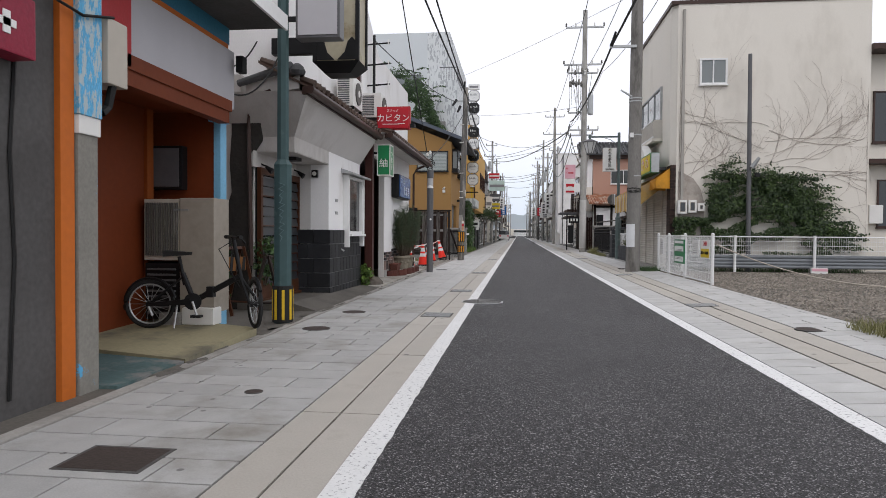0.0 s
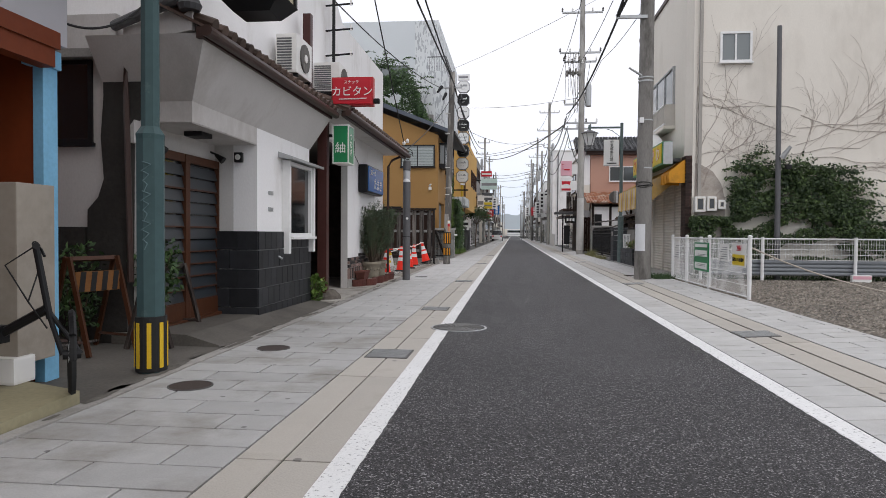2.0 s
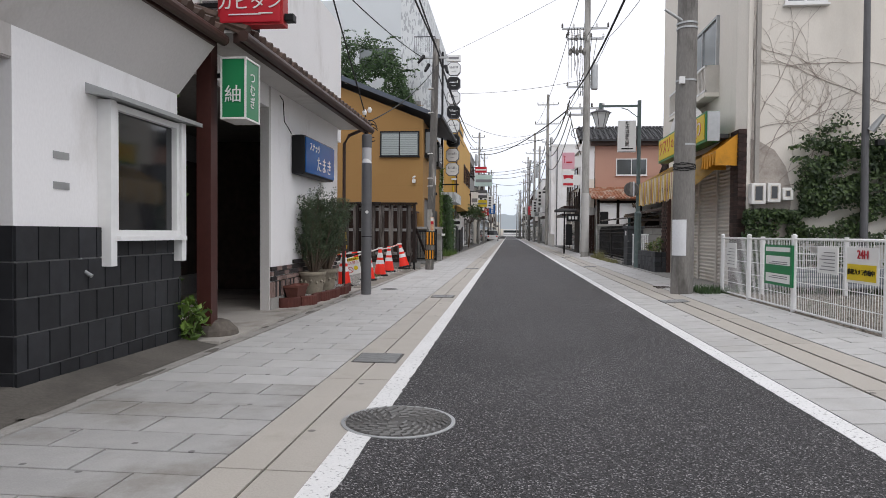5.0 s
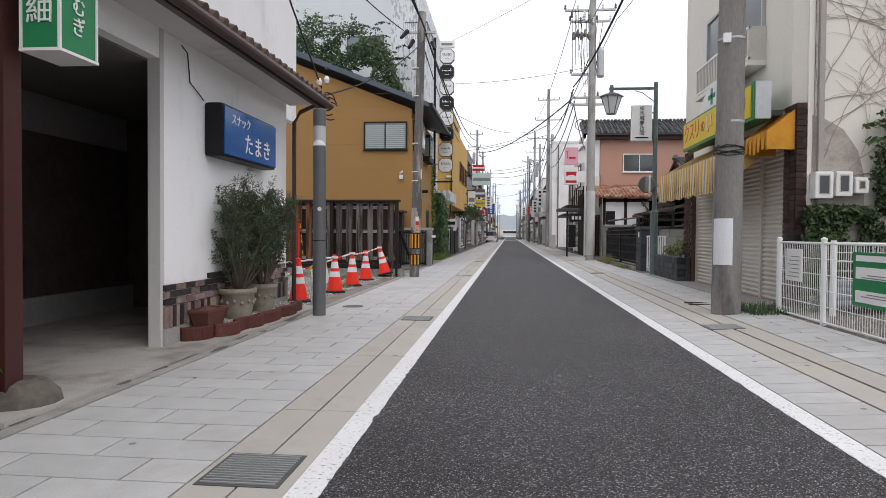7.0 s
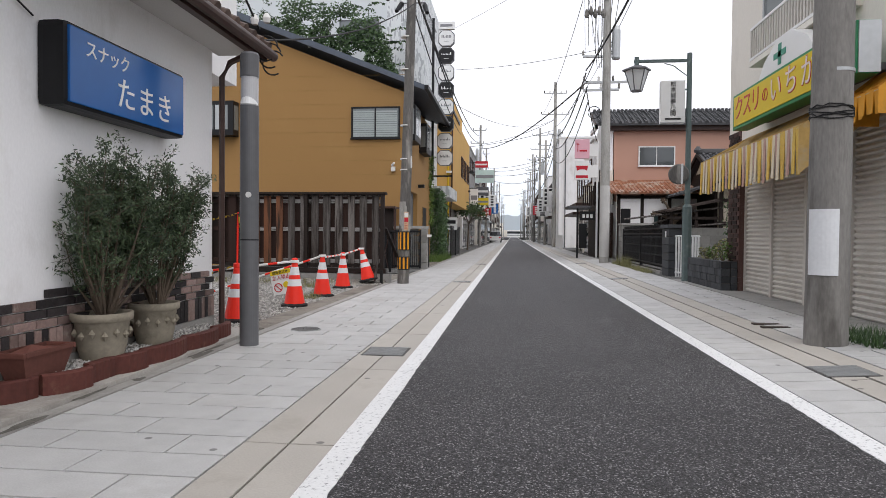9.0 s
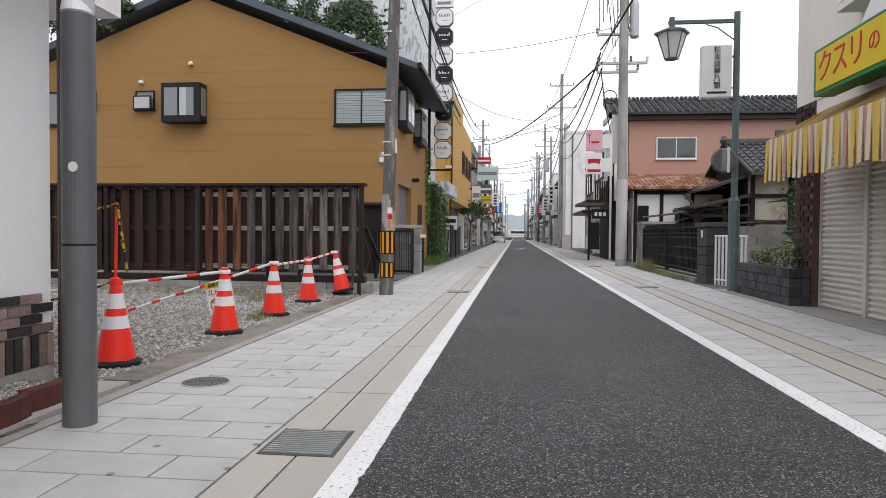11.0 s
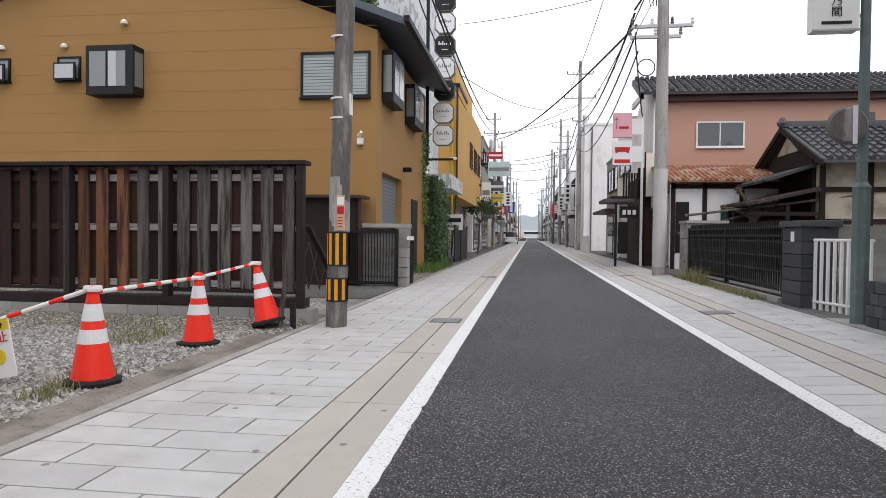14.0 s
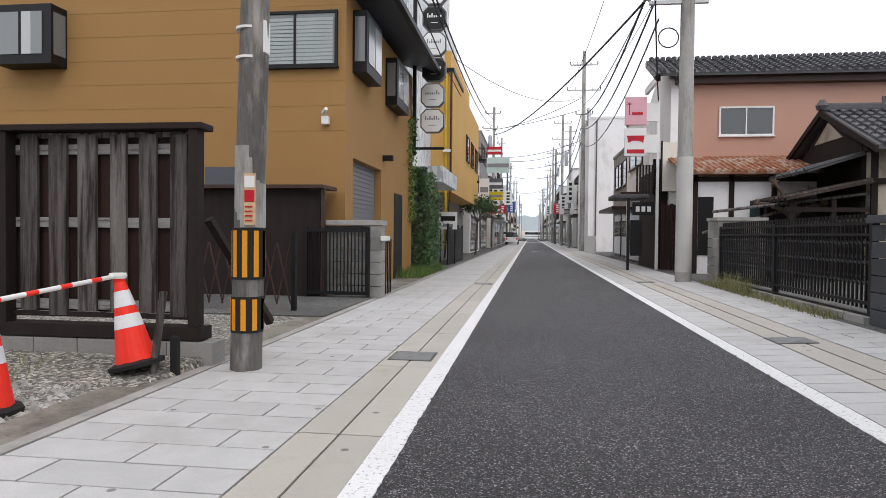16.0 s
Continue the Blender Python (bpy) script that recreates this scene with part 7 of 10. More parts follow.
for k in range(6):
    bx("text_bar", (3.714, 3.719, 14.26, 14.62 - 0.05 * (k % 3), 0.68 + k * 0.04, 0.69 + k * 0.04), INK_GREY, nt2)
nt4 = thing("white_notice", (3.73, 17.8, 0.6), "small white printed notice on the mesh fence", "notice")
bx("sheet", (3.718, 3.73, 17.5, 17.95, 0.55, 0.95), SIGN_WHITE, nt4)
for k in range(6):
    bx("text_bar", (3.714, 3.719, 17.56, 17.9 - 0.05 * (k % 3), 0.6 + k * 0.05, 0.61 + k * 0.05), INK_GREY, nt4)
nt3 = thing("camera_notice", (3.73, 13.7, 0.6), "yellow and white security camera notice on the mesh fence", "notice")
bx("board", (3.715, 3.73, 13.38, 14.0, 0.58, 0.96), SIGN_WHITE, nt3)
bx("yellow_band", (3.71, 3.716, 13.41, 13.97, 0.61, 0.78), SIGN_YELLOW, nt3)
lettering("numeral", "24H", 0.13, pose(3.708, 13.66, 0.88, 90, 0, -90), SIGN_RED, nt3)
lettering("lettering", "防犯カメラ作動中", 0.066, pose(3.706, 13.69, 0.695, 90, 0, -90), INK, nt3)

back = thing("rear_lot_fence", (8, 17.95, 0.08), "white mesh fence with a grey corrugated guard rail", "fence")
xs = (4.3, 5.63, 7.6, 9.55, 11.5, 13.5)
for x in xs:
    part("post", rod(bm_new(), (x, 17.95, 0.06), (x, 17.95, 1.06), 0.035, seg=12), WHITE_METAL, back)
for x0, x1 in zip(xs, xs[1:]):
    mesh_panel(back, (x0, 17.98), (x1, 17.98), 0.55, 1.02, 0.055, 5)
    part("top_rail", rod(bm_new(), (x0, 17.98, 1.02), (x1, 17.98, 1.02), 0.016, seg=8), WHITE_METAL, back)
for k in range(4):
    part("guard_rail", rod(bm_new(), (4.3, 18.06, 0.24 + k * 0.085), (13.5, 18.06, 0.24 + k * 0.085), 0.045, seg=10), surf("weathered_guard_rail", (0.20, 0.215, 0.23), 0.55, vary=0.12), back, "grey corrugated guard rail")
marker = thing("numbered_marker", (7.6, 17.8, 0.08), "small white and red parking marker on the ground", "marker")
bx("block", (7.45, 7.85, 17.75, 17.85, 0.085, 0.24), SIGN_WHITE, marker, bevel=0.01)
bx("red_band", (7.46, 7.84, 17.745, 17.752, 0.15, 0.22), SIGN_PINK, marker)
rope = thing("lot_rope", (6, 16, 0.1), "pale rope strung low across the lot entrance", "rope")
wire("rope", sag((3.78, 13.3, 0.9), (7.0, 12.0, 0.2), 0.25) + sag((7.0, 12.0, 0.2), (12.0, 10.0, 0.35), 0.1), 0.012, surf("pale_rope", (0.45, 0.40, 0.34)), rope)
gp = thing("grey_lot_post", (6.08, 18.3, 0.08), "slim dark grey steel post with a small floodlight", "post")
part("shaft", rod(bm_new(), (6.08, 18.3, 0.05), (6.04, 18.3, 5.85), 0.065, 0.05, seg=12), GREY_METAL, gp)
part("floodlight", rod(bm_new(), (6.1, 18.2, 2.85), (6.25, 18.1, 3.1), 0.07, 0.04, seg=8), GALV, gp, "small grey floodlight")
bx("camera", (6.18, 6.3, 18.15, 18.25, 2.6, 2.7), BLACK_METAL, gp, bevel=0.01)
stumpw = thing("weathered_stake", (3.75, 6.6, 0.08), "gnarled rusty stake leaning at the lot's edge", "stake")
part("stake", rod(bm_new(), (3.68, 6.72, 0.08), (3.92, 6.6, 0.52), 0.035, 0.02, seg=7), BARK, stumpw)
part("fork", rod(bm_new(), (3.86, 6.63, 0.40), (3.98, 6.68, 0.60), 0.022, 0.012, seg=6), BARK, stumpw)


def weeds(x0, x1, y0, y1, z, count, h, mat=LEAF_DRY, label="tuft of dry yellow-green weeds at the verge", tall=1.0):
    w = thing("weeds", ((x0 + x1) / 2, (y0 + y1) / 2, z), label, "weeds", kind="stuff")
    x, y = RNG.uniform(x0, x1, count), RNG.uniform(y0, y1, count)
    hh = h * RNG.uniform(0.3, 1.0, count) * tall
    dx, dy = RNG.normal(0, 0.35, count) * hh, RNG.normal(0, 0.35, count) * hh
    verts, faces = [], []
    for i in range(count):
        a = RNG.uniform(0, math.pi)
        u, v = 0.006 * math.cos(a), 0.006 * math.sin(a)
        verts += [(x[i] - u, y[i] - v, z), (x[i] + u, y[i] + v, z), (x[i] + dx[i], y[i] + dy[i], z + hh[i])]
        faces.append((3 * i, 3 * i + 1, 3 * i + 2))
    inv = base_of(w).inverted()
    me = mesh_of("blades", [tuple(inv @ Vector(p)) for p in verts], faces, mat)
    ob = new("blades", me)
    ob.parent = w
    return w


weeds(3.45, 4.3, 6.3, 7.4, 0.085, 1500, 0.16)
weeds(3.6, 3.9, 29.4, 35.4, 0.085, 1300, 0.16)
weeds(3.62, 3.85, 32.6, 34.6, 0.085, 420, 0.42)
weeds(3.3, 3.9, 17.9, 18.9, 0.08, 900, 0.14, LEAF_IVY, "low green weeds round the utility pole")
weeds(-6.5, -3.6, 24.9, 25.7, 0.03, 420, 0.13)
weeds(-4.3, -3.7, 24.1, 24.9, 0.0, 260, 0.12)
weeds(-3.3, -2.66, 36.5, 41.5, 0.0, 1800, 0.35, LEAF_BRIGHT, "green weeds at the foot of the ivy")
weeds(4.0, 9.0, 18.2, 18.6, 0.085, 1300, 0.3, LEAF_IVY, "green weeds along the wall behind the fence")
weeds(-3.3, -3.05, 22.0, 22.9, 0.0, 300, 0.12)

# loose stones on the two lots
def pebbles(name, x0, x1, y0, y1, z, count, size, mat, label):
    p = thing(name, ((x0 + x1) / 2, (y0 + y1) / 2, z), label, "gravel", kind="stuff")
    c = np.stack([RNG.uniform(x0, x1, count), RNG.uniform(y0, y1, count), np.full(count, z)], 1)
    base = np.array([(1, 0, 0), (-0.5, 0.87, 0), (-0.5, -0.87, 0), (0, 0, 0.75), (0, 0, -0.3)])
    s = size * RNG.uniform(0.35, 1.2, (count, 1, 1)) * RNG.uniform(0.6, 1.3, (count, 1, 3))
    ang = RNG.uniform(0, 2 * math.pi, count)
    rot = np.zeros((count, 3, 3))
    rot[:, 0, 0], rot[:, 0, 1], rot[:, 1, 0], rot[:, 1, 1], rot[:, 2, 2] = np.cos(ang), -np.sin(ang), np.sin(ang), np.cos(ang), 1
    v = np.einsum("nij,nkj->nki", rot, base[None] * s) + c[:, None, :] - np.array([(x0 + x1) / 2, (y0 + y1) / 2, z])
    f = np.array([(0, 1, 3), (1, 2, 3), (2, 0, 3)])[None] + 5 * np.arange(count)[:, None, None]
    me = mesh_of("stones", v.reshape(-1, 3).tolist(), f.reshape(-1, 3).tolist(), mat)
    ob = new("stones", me)
    ob.parent = p


STONES = surf("loose_stones", (0.33, 0.32, 0.30), 0.9, vary=0.2, fine=40, bump=0.1, island=0.55)
BROWN_STONES = surf("brown_stones", (0.22, 0.195, 0.165), 0.9, vary=0.2, fine=40, bump=0.1, island=0.55)
pebbles("lot_gravel", -8.5, -2.95, 18.8, 25.75, 0.0, 26000, 0.026, STONES, "loose pale gravel on the vacant lot")
pebbles("lot_gravel", 3.75, 11, 5.5, 17.9, 0.085, 22000, 0.028, BROWN_STONES, "loose brown-grey gravel on the parking lot")
pebbles("bed_pebbles", -3.05, -2.83, 15.58, 18.05, 0.137, 1300, 0.02, STONES, "pale pebbles in the planting bed")

# ---- ivy and dry vines on the drugstore wall ----
ivy = thing("wall_ivy", (6.3, 18.6, 0.1), "dense dark green climber on the cream side wall", "ivy")
TOPX = [4.2, 4.6, 5.0, 5.35, 5.75, 6.1, 6.6, 7.1, 7.5, 7.8, 8.2, 8.6]
TOPZ = [1.6, 1.75, 2.1, 2.55, 3.0, 2.6, 2.75, 2.65, 2.3, 1.5, 1.2, 0.8]
cx = RNG.uniform(4.2, 8.6, 30000)
tz = np.interp(cx, TOPX, TOPZ)
cz = 0.2 + RNG.uniform(0, 1, 30000) ** 0.75 * (tz - 0.2) * RNG.uniform(0.8, 1.12, 30000)
clump = np.array([noise.noise(Vector((a * 2.2, b * 3.4, 0.3))) for a, b in zip(cx, cz)])
keep = clump > np.interp(cx, [4.2, 5.0, 5.3, 7.3, 8.6], [-0.34, -0.30, -0.20, -0.10, 0.05])
keep &= ~((cx < 5.12) & (cz > 1.52))
cx, cz, clump = cx[keep], cz[keep], clump[keep]
depth = 0.06 + (0.16 + 0.3 * np.clip(clump + 0.3, 0, 1)) * RNG.uniform(0, 1, len(cx)) * np.interp(cx, [4.2, 5.2, 7.5, 8.6], [0.35, 1.0, 1.0, 0.5])
leaf_cloud("foliage", np.stack([cx, YS - depth, cz], 1), 0.075, LEAF_WALL, ivy, flat=(0, -0.8, 0.35))
lx, lz = RNG.uniform(4.24, 5.3, 3600), 0.15 + 1.4 * RNG.uniform(0, 1, 3600) ** 1.15
lk = np.array([noise.noise(Vector((a * 4.0, b * 4.0, 1.7))) for a, b in zip(lx, lz)]) > -0.12
leaf_cloud("low_foliage", np.stack([lx, YS - RNG.uniform(0.03, 0.2, 3600), lz], 1)[lk], 0.07, LEAF_WALL, ivy, flat=(0, -0.8, 0.35))
spr = []
for k in range(320):
    x0 = RNG.uniform(5.3, 8.3)
    z0 = float(np.interp(x0, TOPX, TOPZ)) * RNG.uniform(0.55, 1.0)
    sx = RNG.uniform(0.3, 1.1) * (1 if x0 > 6 else RNG.choice([-0.6, 1]))
    for q in range(30):
        f = q / 29
        spr.append((x0 + sx * f, YS - 0.12 - 0.2 * RNG.uniform(0.2, 1) * (1 - f * 0.5), z0 + (0.22 - 0.004 * (k % 60)) * f - 0.1 * f * f + RNG.normal(0, 0.02)))
leaf_cloud("sprays", np.array(spr), 0.085, LEAF_WALL, ivy, flat=(0, -0.7, 0.4))
vines = thing("dry_vines", (6.3, YS, 1.0), "bare dry vine stems spread over the cream wall", "vine")
vr = random.Random(5)


def vine(x, z, ang, length, r, level=0):
    pts, a = [], ang
    n = 10
    for i in range(n + 1):
        pts.append((x, YS - 0.012, z))
        a += vr.uniform(-0.22, 0.22) + (0.05 if level else 0.0)
        x, z = x + math.cos(a) * length / n, z + math.sin(a) * length / n
        x, z = min(max(x, 4.36), 9.2), max(z, 0.6)
        if level < 2 and i in (3, 5, 7, 9):
            vine(x, z, a + vr.choice([-0.5, 0.55]) + vr.uniform(-0.2, 0.2), length * 0.55, r * 0.6, level + 1)
    wire("stem", pts, r, DRY_VINE, vines)


for x, z, a, ln in ((4.45, 1.2, 1.5, 2.4), (4.6, 1.5, 1.1, 2.0), (4.7, 1.9, 0.5, 1.3), (5.2, 2.0, 0.9, 1.6), (5.9, 2.7, 0.6, 2.2), (6.6, 2.7, 1.35, 1.3), (6.6, 3.2, 0.3, 2.2), (7.0, 2.9, 0.05, 2.2), (6.6, 3.6, 0.1, 2.4), (7.2, 2.4, -0.1, 2.0), (6.7, 3.9, -0.25, 2.2), (6.7, 4.0, 2.9, 1.8), (6.6, 3.4, 2.75, 2.0), (7.4, 3.0, 0.2, 1.8), (6.9, 2.6, 0.15, 2.3), (4.42, 2.5, 1.6, 2.4), (4.5, 2.6, 0.7, 1.4), (4.5, 3.0, 0.4, 1.2), (4.5, 2.2, 1.2, 1.4)):
    vine(x, z, a, ln, 0.0055)
bare = part("bare_mortar", slab(bm_new(), ((4.34, 0.3), (5.0, 0.3), (5.05, 1.9), (4.95, 2.3), (4.75, 2.6), (4.5, 2.75), (4.34, 2.8)), "y", YS - 0.006, YS), surf("bare_render", (0.40, 0.36, 0.32), 0.9, vary=0.2, fine=30, bump=0.25, stain=(0.24, 0.2, 0.17), stain_at=(0.5, 0.75), stain_scale=4), store, "bare brownish render patch")
meters = thing("electric_meters", (4.7, YS, 1.6), "row of three beige electric meter boxes on the wall", "electric meter")
for x0, w, z0, z1 in ((4.31, 0.24, 1.63, 2.0), (4.58, 0.22, 1.66, 2.0), (4.83, 0.18, 1.70, 1.92)):
    mb = bx("meter", (x0, x0 + w, YS - 0.2, YS - 0.005, z0, z1), WHITE_PLASTIC, meters, bevel=0.025)
    bx("window", (x0 + 0.06, x0 + w - 0.06, YS - 0.206, YS - 0.198, z0 + 0.07, z1 - 0.06), GLASS_DARK, mb)
    bx("rim", (x0 + 0.045, x0 + w - 0.045, YS - 0.203, YS - 0.199, z0 + 0.055, z1 - 0.045), BEIGE_METAL, mb)
for r in range(36):
    z = 0.1 + r * 0.08
    bx("brick", (4.14, 4.278 - (0.05 if r % 2 else 0), YS + 0.002, YS + 0.02, z, z + 0.07), DARK_BRICK, store)
    for k in range(2):
        bx("brick", (4.135, 4.15, YS + 0.03 + k * 0.2, YS + 0.22 + k * 0.2, z, z + 0.07), DARK_BRICK, store)
    bx("brick", (4.135, 4.15, 24.02 + (0.1 if r % 2 else 0), 24.25 + (0.1 if r % 2 else 0), z, z + 0.07), DARK_BRICK, store)
    bx("brick", (4.135, 4.15, 24.28 + (0.1 if r % 2 else 0), 24.5 + (0.1 if r % 2 else 0), z, z + 0.07), DARK_BRICK, store)

# ---- drugstore sign, awnings, balcony ----
sgn = thing("drugstore_sign", (3.75, 21, 2.8), "long yellow and green light box sign over the awning", "sign")
bx("case", (3.66, 3.89, 19.02, 22.9, 2.80, 3.36), SIGN_GREEN, sgn, bevel=0.01)
bx("end_panel", (3.675, 3.895, 19.0, 19.02, 2.81, 3.35), GALV, sgn)
bx("rear_frame", (3.89, 4.15, 19.3, 22.7, 2.9, 2.98), GREY_METAL, sgn)
bx("face", (3.648, 3.662, 19.12, 22.82, 2.85, 3.32), SIGN_YELLOW, sgn, bevel=0.006)
part("gable", slab(bm_new(), ((21.8, 3.36), (20.0, 3.36), (20.2, 3.56), (20.65, 3.76), (21.15, 3.76), (21.6, 3.56)), "x", 3.66, 3.89), SIGN_WHITE, sgn, "white raised panel with a green cross")
bx("cross_bar", (3.652, 3.661, 20.83, 21.23, 3.51, 3.59), surf("faded_green", (0.05, 0.25, 0.17), 0.4), sgn)
bx("cross_bar", (3.652, 3.661, 20.98, 21.08, 3.41, 3.69), surf("faded_green", (0.05, 0.25, 0.17), 0.4), sgn)
for k, (c, size, mat) in enumerate((("ク", 0.40, SIGN_RED), ("ス", 0.40, SIGN_RED), ("リ", 0.40, SIGN_RED), ("の", 0.24, SIGN_RED), ("い", 0.44, SIGN_RED), ("ち", 0.44, SIGN_RED), ("か", 0.44, SIGN_RED), ("わ", 0.44, SIGN_RED))):
    y0 = (22.58, 22.22, 21.86, 21.50, 21.12, 20.62, 20.12, 19.52)[k]
    lettering("character", c, size, pose(3.646, y0, 3.09, 90, 0, -90), mat, sgn)
    if k > 3:
        lettering("character_fill", c, size * 0.93, pose(3.6415, y0, 3.092, 90, 0, -90), SIGN_PINK_WHITE, sgn)


def awning(y0, y1, x_in, x_out, z_in, z_out, drop, name, label, stripes, flap=0.35):
    a = thing(name, ((x_in + x_out) / 2, (y0 + y1) / 2, z_out), label, "awning")
    n = 14
    bm = bm_new()
    rows = []
    for i in range(n + 1):
        y = y0 + (y1 - y0) * i / n
        dip = 0.03 * math.sin(i * 1.7)
        rows.append([(x_in, y, z_in), ((x_in + x_out) / 2, y, (z_in + z_out) / 2 - 0.06 + dip), (x_out, y, z_out + dip * 0.4)])
    vs = [[bm.verts.new(p) for p in r] for r in rows]
    for r0, r1 in zip(vs, vs[1:]):
        for k in range(2):
            bm.faces.new((r0[k], r1[k], r1[k + 1], r0[k + 1]))
    bmesh.ops.solidify(bm, geom=bm.faces[:], thickness=0.012)
    part("canvas", bm, AWNING if stripes else AMBER_AWNING, a)
    m = max(int((y1 - y0) / 0.075), 4)
    for i in range(m):
        ya, yb = y0 + (y1 - y0) * i / m, y0 + (y1 - y0) * (i + 1) / m
        mat = (AWNING_YELLOW, AWNING_YELLOW, AWNING_STRIPE, AWNING_PINK, AWNING_STRIPE)[i % 5] if stripes else AMBER_AWNING
        dz = 0.02 * math.sin(i * 0.8)
        part("valance_strip", hull(bm_new(), [(x_out, ya, z_out), (x_out, yb, z_out), (x_out + 0.015 * (-1) ** i, yb, z_out - drop + dz), (x_out + 0.015 * (-1) ** i, ya, z_out - drop + dz),
                                             (x_out + 0.008, ya, z_out), (x_out + 0.008, yb, z_out), (x_out + 0.01 + 0.015 * (-1) ** i, yb, z_out - drop + dz), (x_out + 0.01 + 0.015 * (-1) ** i, ya, z_out - drop + dz)],
                                   [(0, 1, 2, 3), (4, 7, 6, 5), (0, 4, 5, 1), (1, 5, 6, 2), (2, 6, 7, 3), (3, 7, 4, 0)]), mat, a)
    for y in (y0, y1):
        part("side_flap", slab(bm_new(), ((x_in, z_in), (x_out, z_out), (x_out, z_out - drop), (x_in, z_in - flap)), "y", y - 0.006, y + 0.006), AWNING if stripes else AMBER_AWNING, a)
    part("front_bar", rod(bm_new(), (x_out + 0.02, y0, z_out - 0.02), (x_out + 0.02, y1, z_out - 0.02), 0.02), GALV, a)


awning(19.66, 23.6, 4.15, 3.36, 2.80, 2.36, 0.56, "striped_awning", "faded yellow awning with a torn striped valance", True)
awning(18.78, 19.6, 4.2, 3.76, 2.95, 2.60, 0.26, "amber_awning", "short amber canvas awning at the corner", False, 0.62)
balc = thing("balcony_rail", (4.0, 21.3, 3.8), "faded metal balcony railing under the upstairs window", "balcony")
bx("ledge", (3.86, 4.15, 19.9, 22.8, 3.80, 3.88), CREAM_WALL, balc)
for k in range(30):
    y = 19.95 + k * 0.097
    bx("baluster", (3.88, 3.90, y, y + 0.045, 3.88, 4.40), SHUTTER, balc)
for z in (3.9, 4.38):
    bx("rail", (3.87, 3.91, 19.92, 22.8, z, z + 0.04), WHITE_METAL, balc)
bx("end_rail", (3.88, 4.15, 19.92, 19.95, 3.88, 4.42), SHUTTER, balc)

# ---- lamp post, planter, gate posts, black fence ----
lp = thing("street_lamp", (3.88, 26.5, 0.09), "teal-green street lamp with a hanging lantern head", "street lamp")
part("shaft", lathe(bm_new(), ((0.10, 0.0), (0.10, 1.62), (0.105, 1.66), (0.062, 1.72), (0.055, 5.0)), 8, (3.88, 26.5, 0.05)), LAMP_STEEL, lp)
part("arm", box(bm_new(), 2.7, 3.9, 26.47, 26.53, 4.86, 4.92), LAMP_STEEL, lp)
wire("scroll", [(3.85, 26.5, 4.55), (3.7, 26.5, 4.66), (3.55, 26.5, 4.78), (3.35, 26.5, 4.84)], 0.012, LAMP_STEEL, lp)
part("neck", rod(bm_new(), (2.76, 26.5, 4.75), (2.76, 26.5, 4.98), 0.05, seg=8), LAMP_STEEL, lp)
part("roof", lathe(bm_new(), ((0.31, 0.0), (0.31, 0.03), (0.08, 0.12)), 6, (2.76, 26.5, 4.68)), GREY_METAL, lp)
part("glass", lathe(bm_new(), ((0.12, 0.0), (0.25, 0.42)), 6, (2.76, 26.5, 4.26)), surf("milky_glass", (0.62, 0.63, 0.63), 0.15, vary=0.03), lp, "milky glass pane")
for k in range(6):
    a = 2 * math.pi * k / 6
    part("rib", rod(bm_new(), (2.76 + 0.12 * math.cos(a), 26.5 + 0.12 * math.sin(a), 4.26), (2.76 + 0.255 * math.cos(a), 26.5 + 0.255 * math.sin(a), 4.68), 0.013, seg=5), GREY_METAL, lp)
part("foot_ring", lathe(bm_new(), ((0.13, 0.0), (0.13, 0.02), (0.1, 0.02)), 6, (2.76, 26.5, 4.235)), GREY_METAL, lp)
ws = thing("hanging_sign", (3.53, 26.5, 3.55), "white upright box sign with black brush characters", "sign")
bx("case", (3.27, 3.78, 26.42, 26.6, 3.53, 4.45), SIGN_WHITE, ws, bevel=0.012)
bx("rim", (3.26, 3.79, 26.41, 26.43, 3.52, 3.545), GALV, ws)
lettering("lettering", "松本城夢乃間", 0.128, pose(3.525, 26.413, 4.05, 90, 0, 0), INK, ws, vertical=True)
bx("number_bar", (3.36, 3.69, 26.411, 26.418, 3.60, 3.635), INK, ws)
for z in (3.7, 4.25):
    bx("bracket", (3.78, 3.86, 26.48, 26.52, z, z + 0.03), LAMP_STEEL, ws)
mir = thing("traffic_mirror", (3.70, 26.4, 2.2), "grey backed round traffic mirror on the lamp post", "traffic mirror")
part("back", rod(bm_new(), (3.66, 26.36, 2.42), (3.67, 26.42, 2.42), 0.19, 0.22, seg=28), DARK_POLE, mir)
part("clamp", rod(bm_new(), (3.68, 26.42, 2.42), (3.86, 26.48, 2.42), 0.02), GALV, mir)
bx("bracket", (3.70, 3.74, 26.32, 26.35, 2.2, 2.64), REFLECT_WHITE, mir)
planter = thing("stone_planter", (4.0, 25.3, 0.09), "planter box of dark stone blocks with small shrubs", "planter")
for r in range(4):
    for k in range(12):
        y0 = 24.02 + k * 0.2 - (0.1 if r % 2 else 0)
        a, b = max(y0, 24.02), min(y0 + 0.193, 26.3)
        if b - a > 0.03:
            bx("block", (3.86 - rnd.uniform(0, 0.008), 4.02, a, b, 0.09 + r * 0.135, 0.218 + r * 0.135), DARK_BLOCK, planter, bevel=0.008)
    bx("block", (4.03, 4.14, 26.16, 26.3, 0.09 + r * 0.135, 0.218 + r * 0.135), DARK_BLOCK, planter, bevel=0.008)
    bx("block", (4.03, 4.14, 24.02, 24.16, 0.09 + r * 0.135, 0.218 + r * 0.135), DARK_BLOCK, planter, bevel=0.008)
